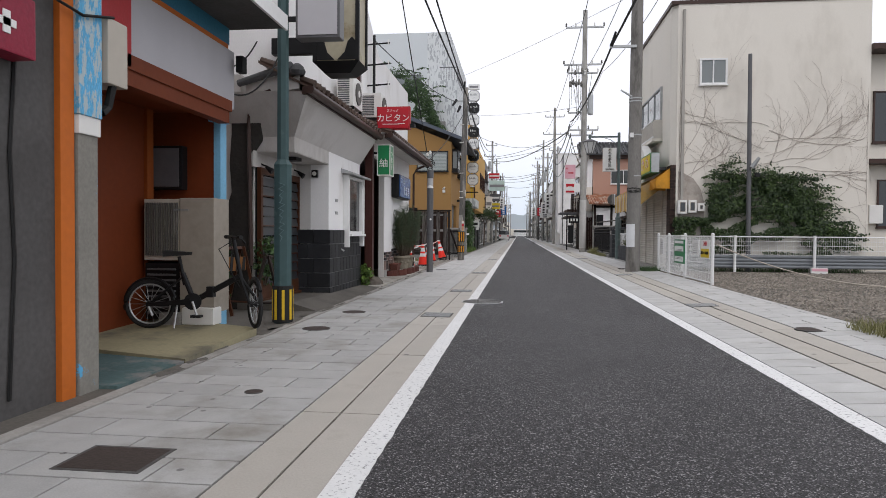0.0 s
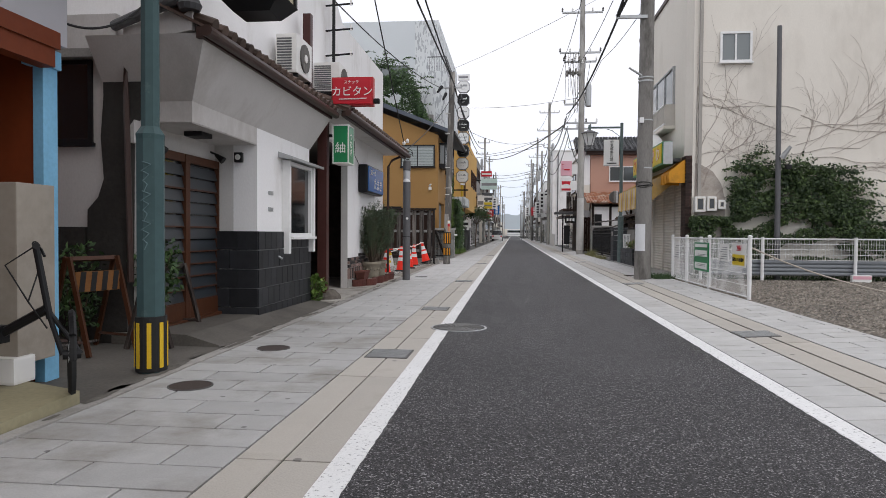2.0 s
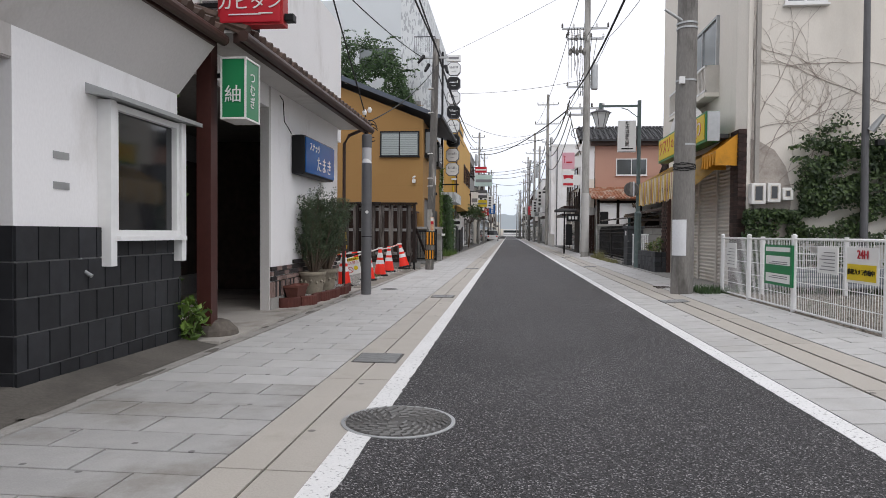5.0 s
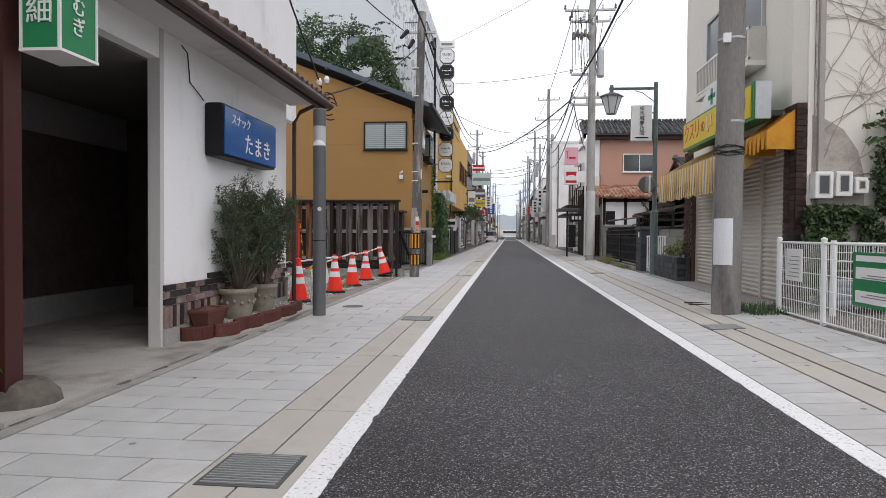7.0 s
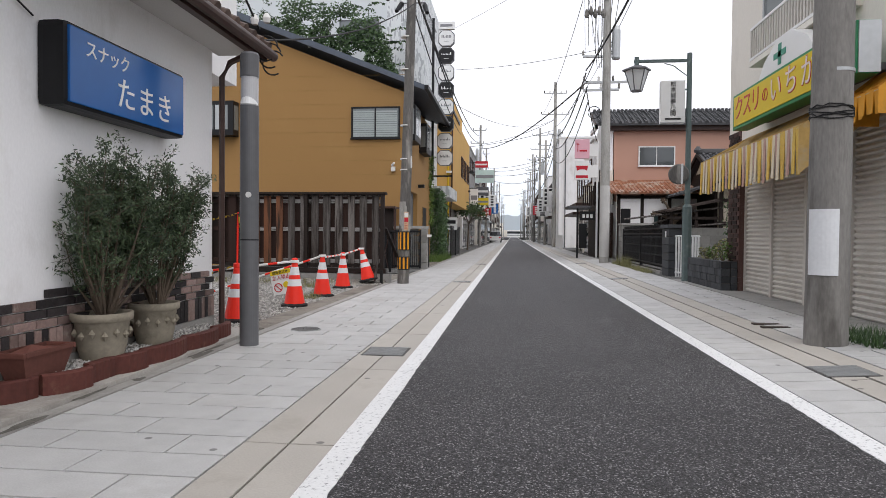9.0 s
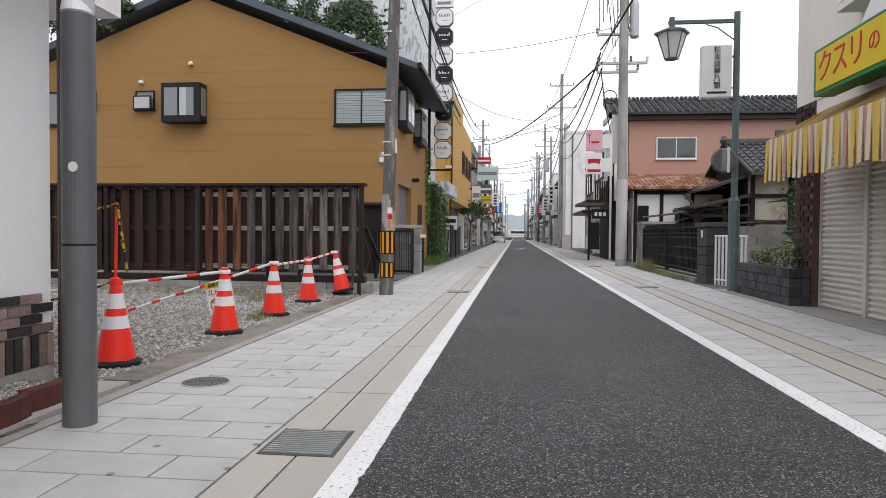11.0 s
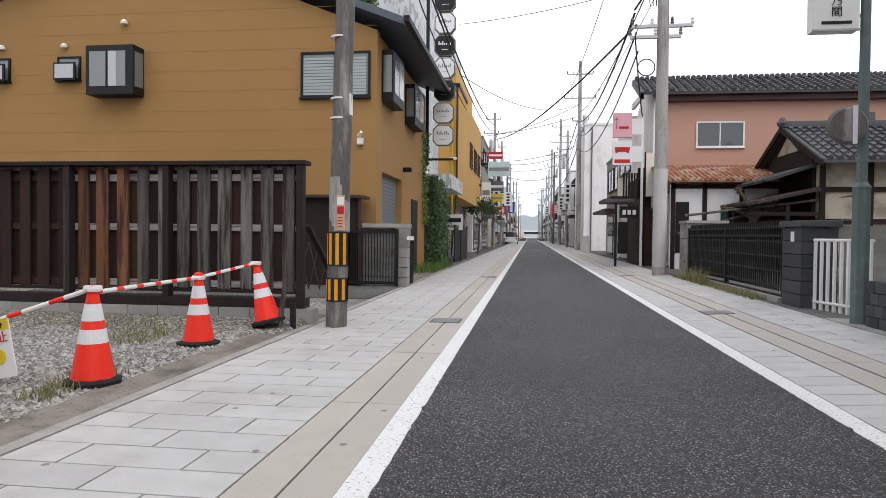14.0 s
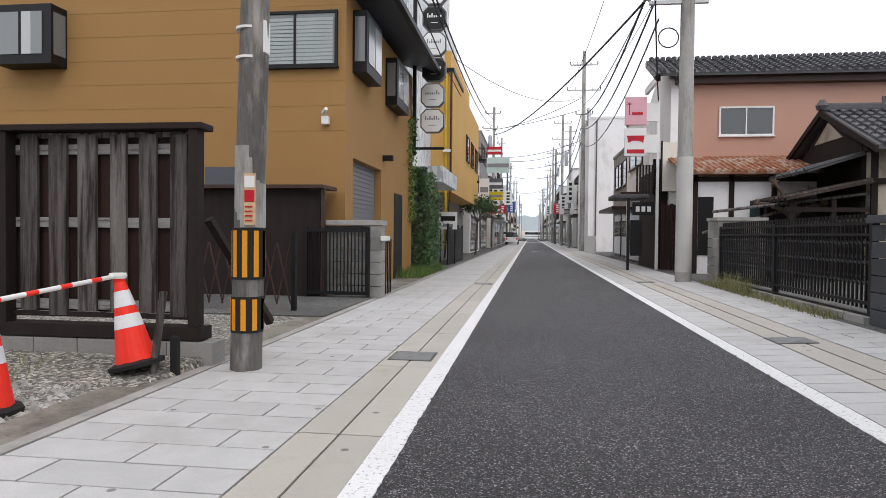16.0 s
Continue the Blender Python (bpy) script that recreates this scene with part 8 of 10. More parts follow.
bx("soil", (4.02, 4.6, 24.05, 26.2, 0.09, 0.56), SOIL, planter)
for y, h, m in ((24.4, 0.45, LEAF_BRIGHT), (24.9, 0.5, LEAF_DRY), (25.4, 0.35, LEAF_BRIGHT), (25.9, 0.3, LEAF_DRY)):
    bush("planter_shrub", 4.15, y, 0.55, 0.2, h, 120, 0.07, m, "small yellow-green shrub in the stone planter", "shrub")
hedge = bush("tall_hedge_shrub", 4.9, 25.6, 0.09, 0.5, 2.4, 3000, 0.08, LEAF_IVY, "tall narrow dark green shrub beside the drugstore", "shrub")
gpost = thing("stone_gate_post", (4.1, 28.6, 0.09), "dark stone block gate post with a coping", "gate post")
for r in range(6):
    bx("block", (3.90, 4.4, 28.25, 28.95, 0.09 + r * 0.195, 0.275 + r * 0.195), DARK_BLOCK, gpost, bevel=0.008)
bx("coping", (3.86, 4.44, 28.2, 29.0, 1.27, 1.36), DARK_BLOCK, gpost, bevel=0.015)
bx("name_bar", (3.89, 3.9, 28.5, 28.62, 1.05, 1.2), SIGN_WHITE, gpost)
wg = thing("white_gate", (4.2, 27.6, 0.09), "small white barred metal gate", "gate")
for k in range(9):
    bx("bar", (4.05 + k * 0.03, 4.08 + k * 0.03, 28.15 - k * 0.13, 28.2 - k * 0.13, 0.085, 1.1), WHITE_METAL, wg)
for z in (0.2, 1.08):
    part("rail", rod(bm_new(), (4.05, 28.18, z), (4.32, 27.1, z), 0.02), WHITE_METAL, wg)
bwall = thing("garden_block_wall", (5.5, 27.5, 0.09), "grey concrete block garden wall", "wall")
for r in range(6):
    for k in range(8):
        bx("block", (4.5 + k * 0.4 - (0.2 if r % 2 else 0), 4.892 + k * 0.4 - (0.2 if r % 2 else 0), 28.3, 28.45, 0.09 + r * 0.2, 0.285 + r * 0.2), BLOCK, bwall)
bf = thing("black_lattice_fence", (4.0, 32.4, 0.09), "black cast lattice fence along the garden", "fence")
for y in (29.1, 32.2, 35.3):
    bx("post", (3.96, 4.04, y - 0.04, y + 0.04, 0.09, 1.32), BLACK_METAL, bf)
for z in (0.16, 0.3, 1.12, 1.26):
    bx("rail", (3.97, 4.03, 29.1, 35.3, z, z + 0.04), BLACK_METAL, bf)
bar = box(bm_new(), -0.012, 0.012, -0.013, 0.013, 0.16, 1.30)
bnode = rod(bm_new(), (0, -0.055, -0.05), (0, 0.055, 0.05), 0.010, seg=4)
me1 = me2 = None
for k in range(56):
    for which, dz in (("bar", 0.0), ("link", 0.5), ("link", 0.74), ("link", 0.98)):
        if which == "bar" and me1 is None:
            ob = part("bar", bar, BLACK_METAL, bf, placed=False)
            me1 = ob.data
        elif which == "link" and me2 is None:
            ob = part("link", bnode, BLACK_METAL, bf, placed=False)
            me2 = ob.data
        else:
            ob = new(which, me1 if which == "bar" else me2)
            ob.parent = bf
        ob.location = (0.0, -3.25 + k * 0.11, dz)
bx("rough_kerb", (3.86, 4.1, 29.0, 35.4, 0.0, 0.17), CONCRETE, bf, "rough concrete footing")
cw = thing("corner_block_wall", (4.1, 36.2, 0.09), "weathered concrete block corner wall", "wall")
for r in range(7):
    bx("block", (3.95, 4.2, 35.4, 35.79, 0.09 + r * 0.195, 0.275 + r * 0.195), BLOCK, cw)
    bx("block", (3.95, 4.2, 35.8, 36.2, 0.09 + r * 0.195, 0.275 + r * 0.195), BLOCK, cw)
    bx("block", (4.21, 4.9, 35.4, 35.6, 0.09 + r * 0.195, 0.275 + r * 0.195), BLOCK, cw)
bx("coping", (3.92, 4.95, 35.36, 36.22, 1.45, 1.52), CONCRETE, cw)
dead = thing("pollarded_tree", (6.2, 37.6, 0.09), "bare pollarded garden tree with knobbly limbs", "tree")
tr = bm_new()
rod(tr, (6.1, 37.6, 0.1), (6.25, 37.6, 1.7), 0.12, 0.08, seg=9)
limbs = bm_new()
lr = random.Random(4)
for dx, dz in ((-0.75, 0.30), (-0.45, 0.78), (0.42, 0.62), (0.72, 0.34)):
    p, m = Vector((6.24, 37.6, 1.6)), 4
    for q in range(m):
        nx = Vector((6.24 + dx * (q + 1) / m + lr.uniform(-0.05, 0.05), 37.6 + lr.uniform(-0.1, 0.1), 1.65 + dz * ((q + 1) / m) ** 0.7 + lr.uniform(-0.04, 0.04)))
        rod(limbs, p, nx, 0.07 - 0.009 * q, 0.062 - 0.009 * q, seg=7)
        p = nx
    for q in range(14):
        a = lr.uniform(0, 6.28)
        rod(limbs, p, p + Vector((0.12 * math.cos(a), 0.08 * lr.uniform(-1, 1), 0.12 * math.sin(a))), 0.035, 0.008, seg=4)
part("trunk", tr, BARK, dead)
part("limb_frame", limbs, BARK, dead)
for k, (a, b) in enumerate((((4.3, 37.2, 1.7), (9.0, 37.0, 2.3)), ((5.2, 37.3, 1.35), (8.5, 36.6, 1.6)), ((4.4, 38.5, 1.2), (7.0, 38.2, 2.0)))):
    pz = thing("garden_pole", a, "slanting bamboo prop in the garden", "pole", "garden props")
    part("pole", rod(bm_new(), a, b, 0.035, seg=8), GREY_WOOD, pz)
ant = thing("roof_antenna", (13.0, 42.6, 6.7), "thin television antenna on the tiled roof", "antenna")
part("mast", rod(bm_new(), (13.0, 43.0, 6.7), (13.0, 43.0, 9.35), 0.02), GALV, ant)
for z, w in ((9.2, 0.7), (8.6, 0.6)):
    part("boom", rod(bm_new(), (13.0 - w, 43.0, z - 0.05), (13.0 + w, 43.0, z + 0.05), 0.014), GALV, ant)
    for k in range(5):
        part("element", rod(bm_new(), (13.0 - w + k * w / 2, 42.8, z), (13.0 - w + k * w / 2, 43.2, z), 0.01), GALV, ant)


# ---- utility poles ----
def utility_pole(x, y, z, h, r0, r1, label, material=POLE_CONCRETE, arms=(), transformer=None, lean=0.0):
    p = thing("utility_pole", (x, y, z), label, "utility pole", "utility poles along the street")
    part("shaft", rod(bm_new(), (x, y, z - 0.02), (x + lean, y, z + h), r0, r1, seg=24), material, p)
    for az, x0, x1 in arms:
        part("crossarm", box(bm_new(), x + x0, x + x1, y - 0.05, y + 0.05, az - 0.04, az + 0.04), GALV, p)
        n = max(int(abs(x1 - x0) / 0.45), 1)
        for k in range(n + 1):
            xx = x + x0 + (x1 - x0) * k / n
            part("insulator", lathe(bm_new(), ((0.03, 0.0), (0.055, 0.05), (0.03, 0.09), (0.05, 0.13), (0.02, 0.2)), 8, (xx, y, az + 0.04)), WHITE_PLASTIC if k % 2 else DARK_POLE, p)
    if transformer:
        tx, tz = transformer
        part("transformer", lathe(bm_new(), ((0.13, 0.0), (0.15, 0.05), (0.15, 1.05), (0.10, 1.2)), 12, (x + tx, y, tz)), GALV, p, "grey pole transformer")
        part("bracket", box(bm_new(), x, x + tx, y - 0.04, y + 0.04, tz + 0.3, tz + 0.36), GALV, p)
    return p


pr1 = utility_pole(3.08, 18.28, 0.06, 10.5, 0.19, 0.135, "thick grey concrete utility pole with a notice sheet", OLD_POLE, arms=((8.3, -1.2, 1.2), (8.9, -1.0, 1.0)), lean=0.05)
bx("crossarm", (2.38, 3.08, 18.1, 18.16, 6.05, 6.12), GALV, pr1)
for z in (4.62, 4.7, 3.72, 2.62):
    part("steel_band", lathe(bm_new(), ((0.178, 0.0), (0.178, 0.03)), 24, (3.1, 18.28, z)), GALV, pr1)
bx("white_tag", (2.94, 3.03, 18.08, 18.14, 3.66, 3.78), WHITE_METAL, pr1)
part("lamp_arm", rod(bm_new(), (3.05, 18.2, 4.72), (2.68, 18.1, 4.92), 0.03, 0.022, seg=8), GALV, pr1)
part("notice_sheet", slab(bm_new(), [(3.085 + 0.194 * math.cos(a), 18.278 + 0.194 * math.sin(a)) for a in np.linspace(3.3, 4.75, 9)] + [(3.085 + 0.19 * math.cos(a), 18.278 + 0.19 * math.sin(a)) for a in np.linspace(4.75, 3.3, 9)], "z", 0.72, 1.34), REFLECT_WHITE, pr1, "pale grey notice sheet wrapped round the pole")
wr_ = random.Random(8)
for k in range(6):
    z0, tl = 2.28 + wr_.uniform(-0.06, 0.06), wr_.uniform(-0.07, 0.07)
    wire("tied_cable", [(3.09 + 0.186 * math.cos(a), 18.28 + 0.186 * math.sin(a), z0 + tl * math.sin(a + k) + wr_.uniform(-0.012, 0.012)) for a in np.linspace(0, 2 * math.pi, 22)], 0.006, CABLE, pr1)
part("cable_clamp", rod(bm_new(), (2.42, 18.13, 6.1), (2.52, 18.0, 6.45), 0.05, 0.03, seg=8), BLACK_METAL, pr1)

pl1 = utility_pole(-2.26, 25.76, 0, 6.75, 0.125, 0.095, "slim weathered grey utility pole with black and yellow wraps", DARK_POLE, lean=0.16)
part("white_sleeve", lathe(bm_new(), ((0.1215, 0.0), (0.120, 1.78 - 1.14)), 24, (-2.227, 25.76, 1.13)), POLE_CONCRETE, pl1, "pale grey painted band")
for z0, z1 in ((0.30, 0.585), (0.72, 1.125)):
    wr = part("wrap", lathe(bm_new(), ((0.127, 0.0), (0.127, z1 - z0)), 24, (-2.26 + 0.0237 * (z0 + z1) / 2, 25.76, z0)), RUBBER, pl1, "black wrap with amber stripes")
    for k in range(13):
        a = 2 * math.pi * k / 9
        ob = part("stripe", box(bm_new(), -0.002, 0.002, -0.02, 0.02, 0.02, z1 - z0 - 0.02), AMBER, wr, placed=False)
        ob.matrix_basis = Matrix.Translation((0.0237 * (z0 + z1) / 2, 0, 0)) @ pose(0.1275 * math.cos(a), 0.1275 * math.sin(a), z0, 0, 0, math.degrees(a))
bx("poster", (-2.22, -2.13, 25.628, 25.638, 1.15, 1.55), surf("poster_paper", (0.62, 0.42, 0.26)), pl1, "small faded orange poster")
bx("poster_red", (-2.215, -2.135, 25.622, 25.629, 1.33, 1.42), SIGN_RED, pl1)
bx("poster_white", (-2.215, -2.135, 25.622, 25.629, 1.44, 1.53), SIGN_WHITE, pl1)
for k in range(4):
    bx("text_bar", (-2.21, -2.15, 25.622, 25.628, 1.18 + k * 0.035, 1.19 + k * 0.035), SIGN_RED, pl1)
for z in (2.45, 2.68, 3.4, 4.6, 5.3):
    part("band", lathe(bm_new(), ((0.122, 0.0), (0.122, 0.02)), 20, (-2.22, 25.76, z)), WHITE_PLASTIC, pl1)
part("plate", box(bm_new(), -2.1, -2.085, 25.70, 25.8, 2.5, 2.75), SIGN_WHITE, pl1)
for z, dx in ((6.25, -0.35), (5.95, 0.3), (6.0, -0.2)):
    part("cable_joint", rod(bm_new(), (-2.12 + dx, 25.7, z), (-2.12 + dx * 1.3, 25.4, z - 0.25), 0.06, 0.04, seg=8), BLACK_METAL, pl1)
bx("arm", (-2.6, -1.75, 25.72, 25.78, 6.2, 6.25), GALV, pl1)

pr2 = utility_pole(3.45, 36.3, 0.09, 13.0, 0.18, 0.12, "tall concrete utility pole with crossarms and a transformer", arms=((12.2, -1.0, 1.0), (10.2, -1.1, 0.9), (9.75, -0.9, 0.7), (7.62, -0.85, 0.2), (6.68, -0.8, 0.75), (6.4, -0.85, 0.45)), transformer=(0.33, 7.5))
part("pale_sleeve", lathe(bm_new(), ((0.184, 0.0), (0.178, 2.6)), 24, (3.45, 36.3, 0.3)), surf("pale_pole_paint", (0.50, 0.49, 0.47)), pr2, "pale painted lower band")
for k in range(5):
    part("insulator", lathe(bm_new(), ((0.05, 0.0), (0.09, 0.1), (0.04, 0.3)), 8, (2.7 + 0.15 * k, 36.2, 9.0 + 0.1 * (k % 2))), DARK_POLE, pr2)
for k in range(6):
    wire("jumper", sag((2.62 + 0.13 * k, 36.25, 10.2), (2.66 + 0.12 * k, 36.2, 7.7 + 0.3 * (k % 3)), 0.1 - 0.05 * (k % 3), 8), 0.011, CABLE, pr2)
    part("strain_insulator", lathe(bm_new(), ((0.03, 0.0), (0.06, 0.04), (0.03, 0.08), (0.06, 0.12), (0.03, 0.16), (0.05, 0.2), (0.02, 0.26)), 8, (2.6 + 0.17 * k, 36.1, 9.85 - 0.12 * (k % 3))), WHITE_PLASTIC if k % 2 else DARK_POLE, pr2)
    wire("jumper", sag((2.75 + 0.22 * k, 36.2, 9.75), (3.1 + 0.08 * k, 36.25, 7.2), -0.25 + 0.1 * (k % 3), 8), 0.012, CABLE, pr2)
wire("coil", [(3.0 + 0.22 * math.cos(a), 36.1, 5.55 + 0.22 * math.sin(a)) for a in np.linspace(0, 2 * math.pi, 18)], 0.015, CABLE, pr2)
FAR_POLES = ((3.45, 66, 13.5, 0.17), (3.3, 92, 14, 0.17), (3.2, 118, 14, 0.17), (3.2, 150, 13, 0.17), (3.0, 190, 13, 0.17), (-3.0, 88, 11, 0.14), (-3.0, 120, 12, 0.15), (-3.0, 165, 13, 0.15))
for x, y, h, r in FAR_POLES:
    utility_pole(x, y, 0.0, h, r, r * 0.7, "distant concrete utility pole with crossarms", arms=((h - 0.9, -0.9, 0.9), (h - 2.6, -1.1, 1.1), (h - 4.2, -0.5, 0.6)) if x > 0 else ((h - 0.6, -0.4, 0.4),), transformer=(0.35, h - 5) if x > 0 else None)

# ---- overhead cables ----
def cable(a, b, drop, r=0.018, label="black overhead cable between utility poles"):
    t = thing("overhead_cable", a, label, "cable", "overhead cables")
    wire("strand", sag(a, b, drop, 18), r, CABLE, t)


for a, b, d, r in (((-2.1, 25.76, 6.5), (-2.55, -8, 7.6), 0.35, 0.024), ((-2.0, 25.76, 6.25), (-1.7, -8, 7.9), 0.5, 0.02), ((-2.45, 25.76, 6.2), (-3.2, 14.3, 5.3), 0.2, 0.012),
                   ((-2.1, 25.76, 6.45), (-3.0, 74, 10.4), 0.9, 0.024), ((-2.0, 25.76, 6.2), (-3.0, 74, 9.9), 1.1, 0.02), ((-2.1, 25.76, 6.0), (-2.5, 44, 6.0), 0.3, 0.014),
                   ((2.45, 18.1, 6.15), (2.7, 36.2, 7.1), 0.35, 0.028), ((2.45, 18.1, 6.15), (2.3, -8, 6.9), 0.4, 0.028), ((3.05, 18.28, 8.3), (3.4, 36.3, 9.8), 0.3, 0.012), ((2.0, 18.28, 8.3), (2.5, 36.3, 9.8), 0.35, 0.012),
                   ((4.2, 18.28, 8.3), (4.4, 36.3, 9.8), 0.35, 0.012), ((2.0, 18.28, 8.4), (1.6, -8, 8.6), 0.3, 0.012),
                   ((2.7, 36.2, 7.0), (3.3, 66, 9.3), 0.9, 0.03), ((2.75, 36.2, 6.5), (3.3, 66, 8.4), 1.0, 0.025), ((2.8, 36.2, 6.0), (3.3, 66, 7.4), 1.2, 0.02), ((2.6, 36.3, 9.8), (2.5, 66, 11), 0.5, 0.014), ((4.4, 36.3, 9.8), (4.4, 66, 11), 0.5, 0.014),
                   ((3.3, 66, 9.3), (3.2, 92, 9.5), 0.8, 0.03), ((3.3, 66, 8.4), (3.2, 92, 8.6), 0.9, 0.025), ((3.2, 92, 9.5), (3.2, 118, 9.5), 0.8, 0.03), ((3.2, 118, 9.5), (3.2, 150, 9.0), 0.8, 0.03),
                   ((-3.0, 46, 7.9), (3.4, 66, 10.5), 0.9, 0.014), ((-2.5, 41, 8.4), (3.4, 37, 8.1), 0.15, 0.01),
                   ((-3.0, 74, 10.2), (-3.0, 88, 10.0), 0.4, 0.024), ((-3.0, 88, 10.0), (-3.0, 120, 9.6), 0.7, 0.024), ((-3.0, 88, 8.0), (3.3, 92, 9.0), 0.4, 0.024), ((2.72, 36.2, 6.4), (3.9, 42.0, 5.2), 0.25, 0.02),
                   ((-2.55, 18.4, 3.1), (-2.05, 25.7, 6.0), 0.2, 0.012), ((-2.56, 18.35, 3.2), (-2.2, 10.0, 7.0), 0.05, 0.012), ((-9, 60, 14), (12, 36, 17), 0.6, 0.012), ((-3.3, 6.9, 2.9), (-3.5, 8.5, 3.6), 0.15, 0.01), ((-3.2, 6.95, 2.6), (-3.1, 8.4, 3.5), 0.25, 0.01)):
    cable(a, b, d, r)
knot = thing("gutter_cable_knot", (-2.5, 18.5, 2.95), "tangle of black cable at the gutter's end", "cable")
for k in range(3):
    wire("loop", [(-2.48 + 0.12 * math.cos(a), 18.45 + 0.1 * k - 0.1, 3.0 - 0.05 * k + 0.13 * math.sin(a)) for a in np.linspace(0.3 * k, 5.2, 14)], 0.009, CABLE, knot)
part("insulator", lathe(bm_new(), ((0.03, 0), (0.045, 0.05), (0.02, 0.1)), 10, (-2.55, 18.2, 3.2)), WHITE_PLASTIC, knot)
part("insulator", lathe(bm_new(), ((0.03, 0), (0.045, 0.05), (0.02, 0.1)), 10, (-2.5, 18.4, 3.28)), WHITE_PLASTIC, knot)

# ---- creeper under the ochre eaves ----
eave_ivy = thing("eave_creeper", (-12.799, 32.2, 7.236), "dark green creeper hanging under the ochre eaves", "ivy")
ex = RNG.uniform(-15.44, -10.77, 5200)
ez = np.interp(ex, [-15.44, -14.24, -12.80, -11.44, -10.77], [6.48, 6.93, 7.24, 7.48, 7.40]) + RNG.normal(0, 1, 5200) * np.interp(ex, [-12.80, -10.77], [0.22, 0.07])
hx, hz = -14.30 + RNG.normal(0, 0.28, 900), RNG.uniform(5.30, 6.47, 900)
gx = np.linspace(-12.30, -11.32, 160)
gz = np.linspace(6.99, 6.82, 160) + RNG.normal(0, 0.035, 160)
ex, ez = np.concatenate([ex, hx, gx]), np.concatenate([ez, hz, gz])
leaf_cloud("foliage", np.stack([ex, 31.95 - np.abs(RNG.normal(0, 0.12, len(ex))), ez], 1), 0.11, LEAF_WALL, eave_ivy, flat=(0, -0.8, 0.3))

# ---- patterned white block with stacked signs ----
pat = thing("patterned_block", (-8, 48, 0), "tall white block with a flecked street front and ivy", "building")
FLECK = surf("flecked_panel", (0.66, 0.68, 0.68), 0.7, vary=0.05, fine=30, bump=0.05, stain=(0.42, 0.44, 0.45), stain_at=(0.535, 0.565), stain_scale=7.5, stretch=(1, 1, 0.34), stain_detail=1)
PALE = surf("pale_grey_wall", (0.62, 0.65, 0.66), 0.85, vary=0.05, fine=30, coarse=0.4, bump=0.08)
bx("wall", (-16, -5.0, 44.0, 58, 0.0, 14.5), PALE, pat)
bx("flecked_front", (-6.2, -5.0, 43.98, 44.0, 3.0, 14.5), FLECK, pat, "flecked panel front")
bx("street_wall", (-4.99, -3.9, 41.0, 55, 3.0, 10.6), FLECK, pat, "flecked panel street front")
bx("lower_wall", (-4.99, -4.2, 41.2, 55, 0.0, 3.0), GREY_WALL, pat)
bx("high_front", (-5.0, -4.7, 44.0, 58, 10.6, 14.5), FLECK, pat)
bx("canopy", (-4.2, -2.75, 41.2, 45.2, 2.75, 3.25), FLECK, pat, "flecked canopy over the entrance")
window(pat, "y", 44.0, -8.6, -6.6, 10.6, 11.7, GREY_METAL, GLASS_PALE, 2, -0.06)
window(pat, "y", 44.0, -8.6, -6.6, 7.4, 8.5, GREY_METAL, GLASS_PALE, 2, -0.06)
for k in range(12):
    bx("rail_bar", (-4.98 + k * 0.1, -4.965 + k * 0.1, 41.0, 41.02, 10.6, 11.4), GREY_METAL, pat)
    bx("rail_bar", (-3.92, -3.9, 41.0 + k * 0.35, 41.02 + k * 0.35, 10.6, 11.4), GREY_METAL, pat)
bx("rail", (-5.0, -3.88, 40.99, 41.03, 11.38, 11.43), GREY_METAL, pat)
bx("rail", (-3.93, -3.88, 41.0, 45.3, 11.38, 11.43), GREY_METAL, pat)
bx("vine_stain", (-4.2, -4.17, 41.4, 43.5, 1.0, 2.9), CONCRETE, pat)
top_ivy = thing("roof_ivy", (-8, 41.5, 7), "mass of dark green climber behind the ochre roof", "ivy")
n = 34000
tx = RNG.uniform(-14, -4.4, n)
tzz = np.interp(tx, [-14, -10, -8.4, -7.0, -6.0, -5.2, -4.4], [10.4, 11.2, 11.4, 10.6, 10.4, 9.2, 7.2])
tzz = tzz + np.array([0.9 * noise.noise(Vector((a * 0.9, 7.0, 0.0))) + 0.5 * noise.noise(Vector((a * 2.7, 3.0, 0.0))) for a in tx])
zz = 5.2 + (tzz - 5.2) * RNG.uniform(0, 1, n) ** 0.6 * RNG.uniform(0.85, 1.05, n)
yy = 40.6 - 0.9 * RNG.uniform(0, 1, n)
cl2 = np.array([noise.noise(Vector((a * 1.1, b * 1.4, 2.0))) for a, b in zip(tx, zz)])
k2 = cl2 > -0.22
leaf_cloud("foliage", np.stack([tx, yy, zz], 1)[k2], 0.15, LEAF_IVY, top_ivy, flat=(0.2, -0.7, 0.6))
bx("support_wall", (-14, -4.6, 40.7, 40.95, 0.0, 8.0), GREY_WALL, top_ivy)
sprays = []
for k in range(46):
    x0 = RNG.uniform(-12.5, -4.9)
    z0 = float(np.interp(x0, [-14, -10, -8.4, -7.0, -6.0, -5.2, -4.4], [10.4, 11.2, 11.4, 10.6, 10.4, 9.2, 7.2])) + RNG.uniform(-1.5, 0.7)
    for q in range(26):
        f = q / 25
        s = 1 if k % 2 else -1
        sprays.append((x0 + s * 0.75 * f, 40.3, z0 + 0.35 * f - 0.3 * f * f + RNG.normal(0, 0.03)))
leaf_cloud("sprays", np.array(sprays), 0.14, LEAF_IVY, top_ivy)
low_ivy = thing("street_ivy", (-3.4, 40, 0), "dense dark green ivy column at the street corner", "ivy")
n = 9000
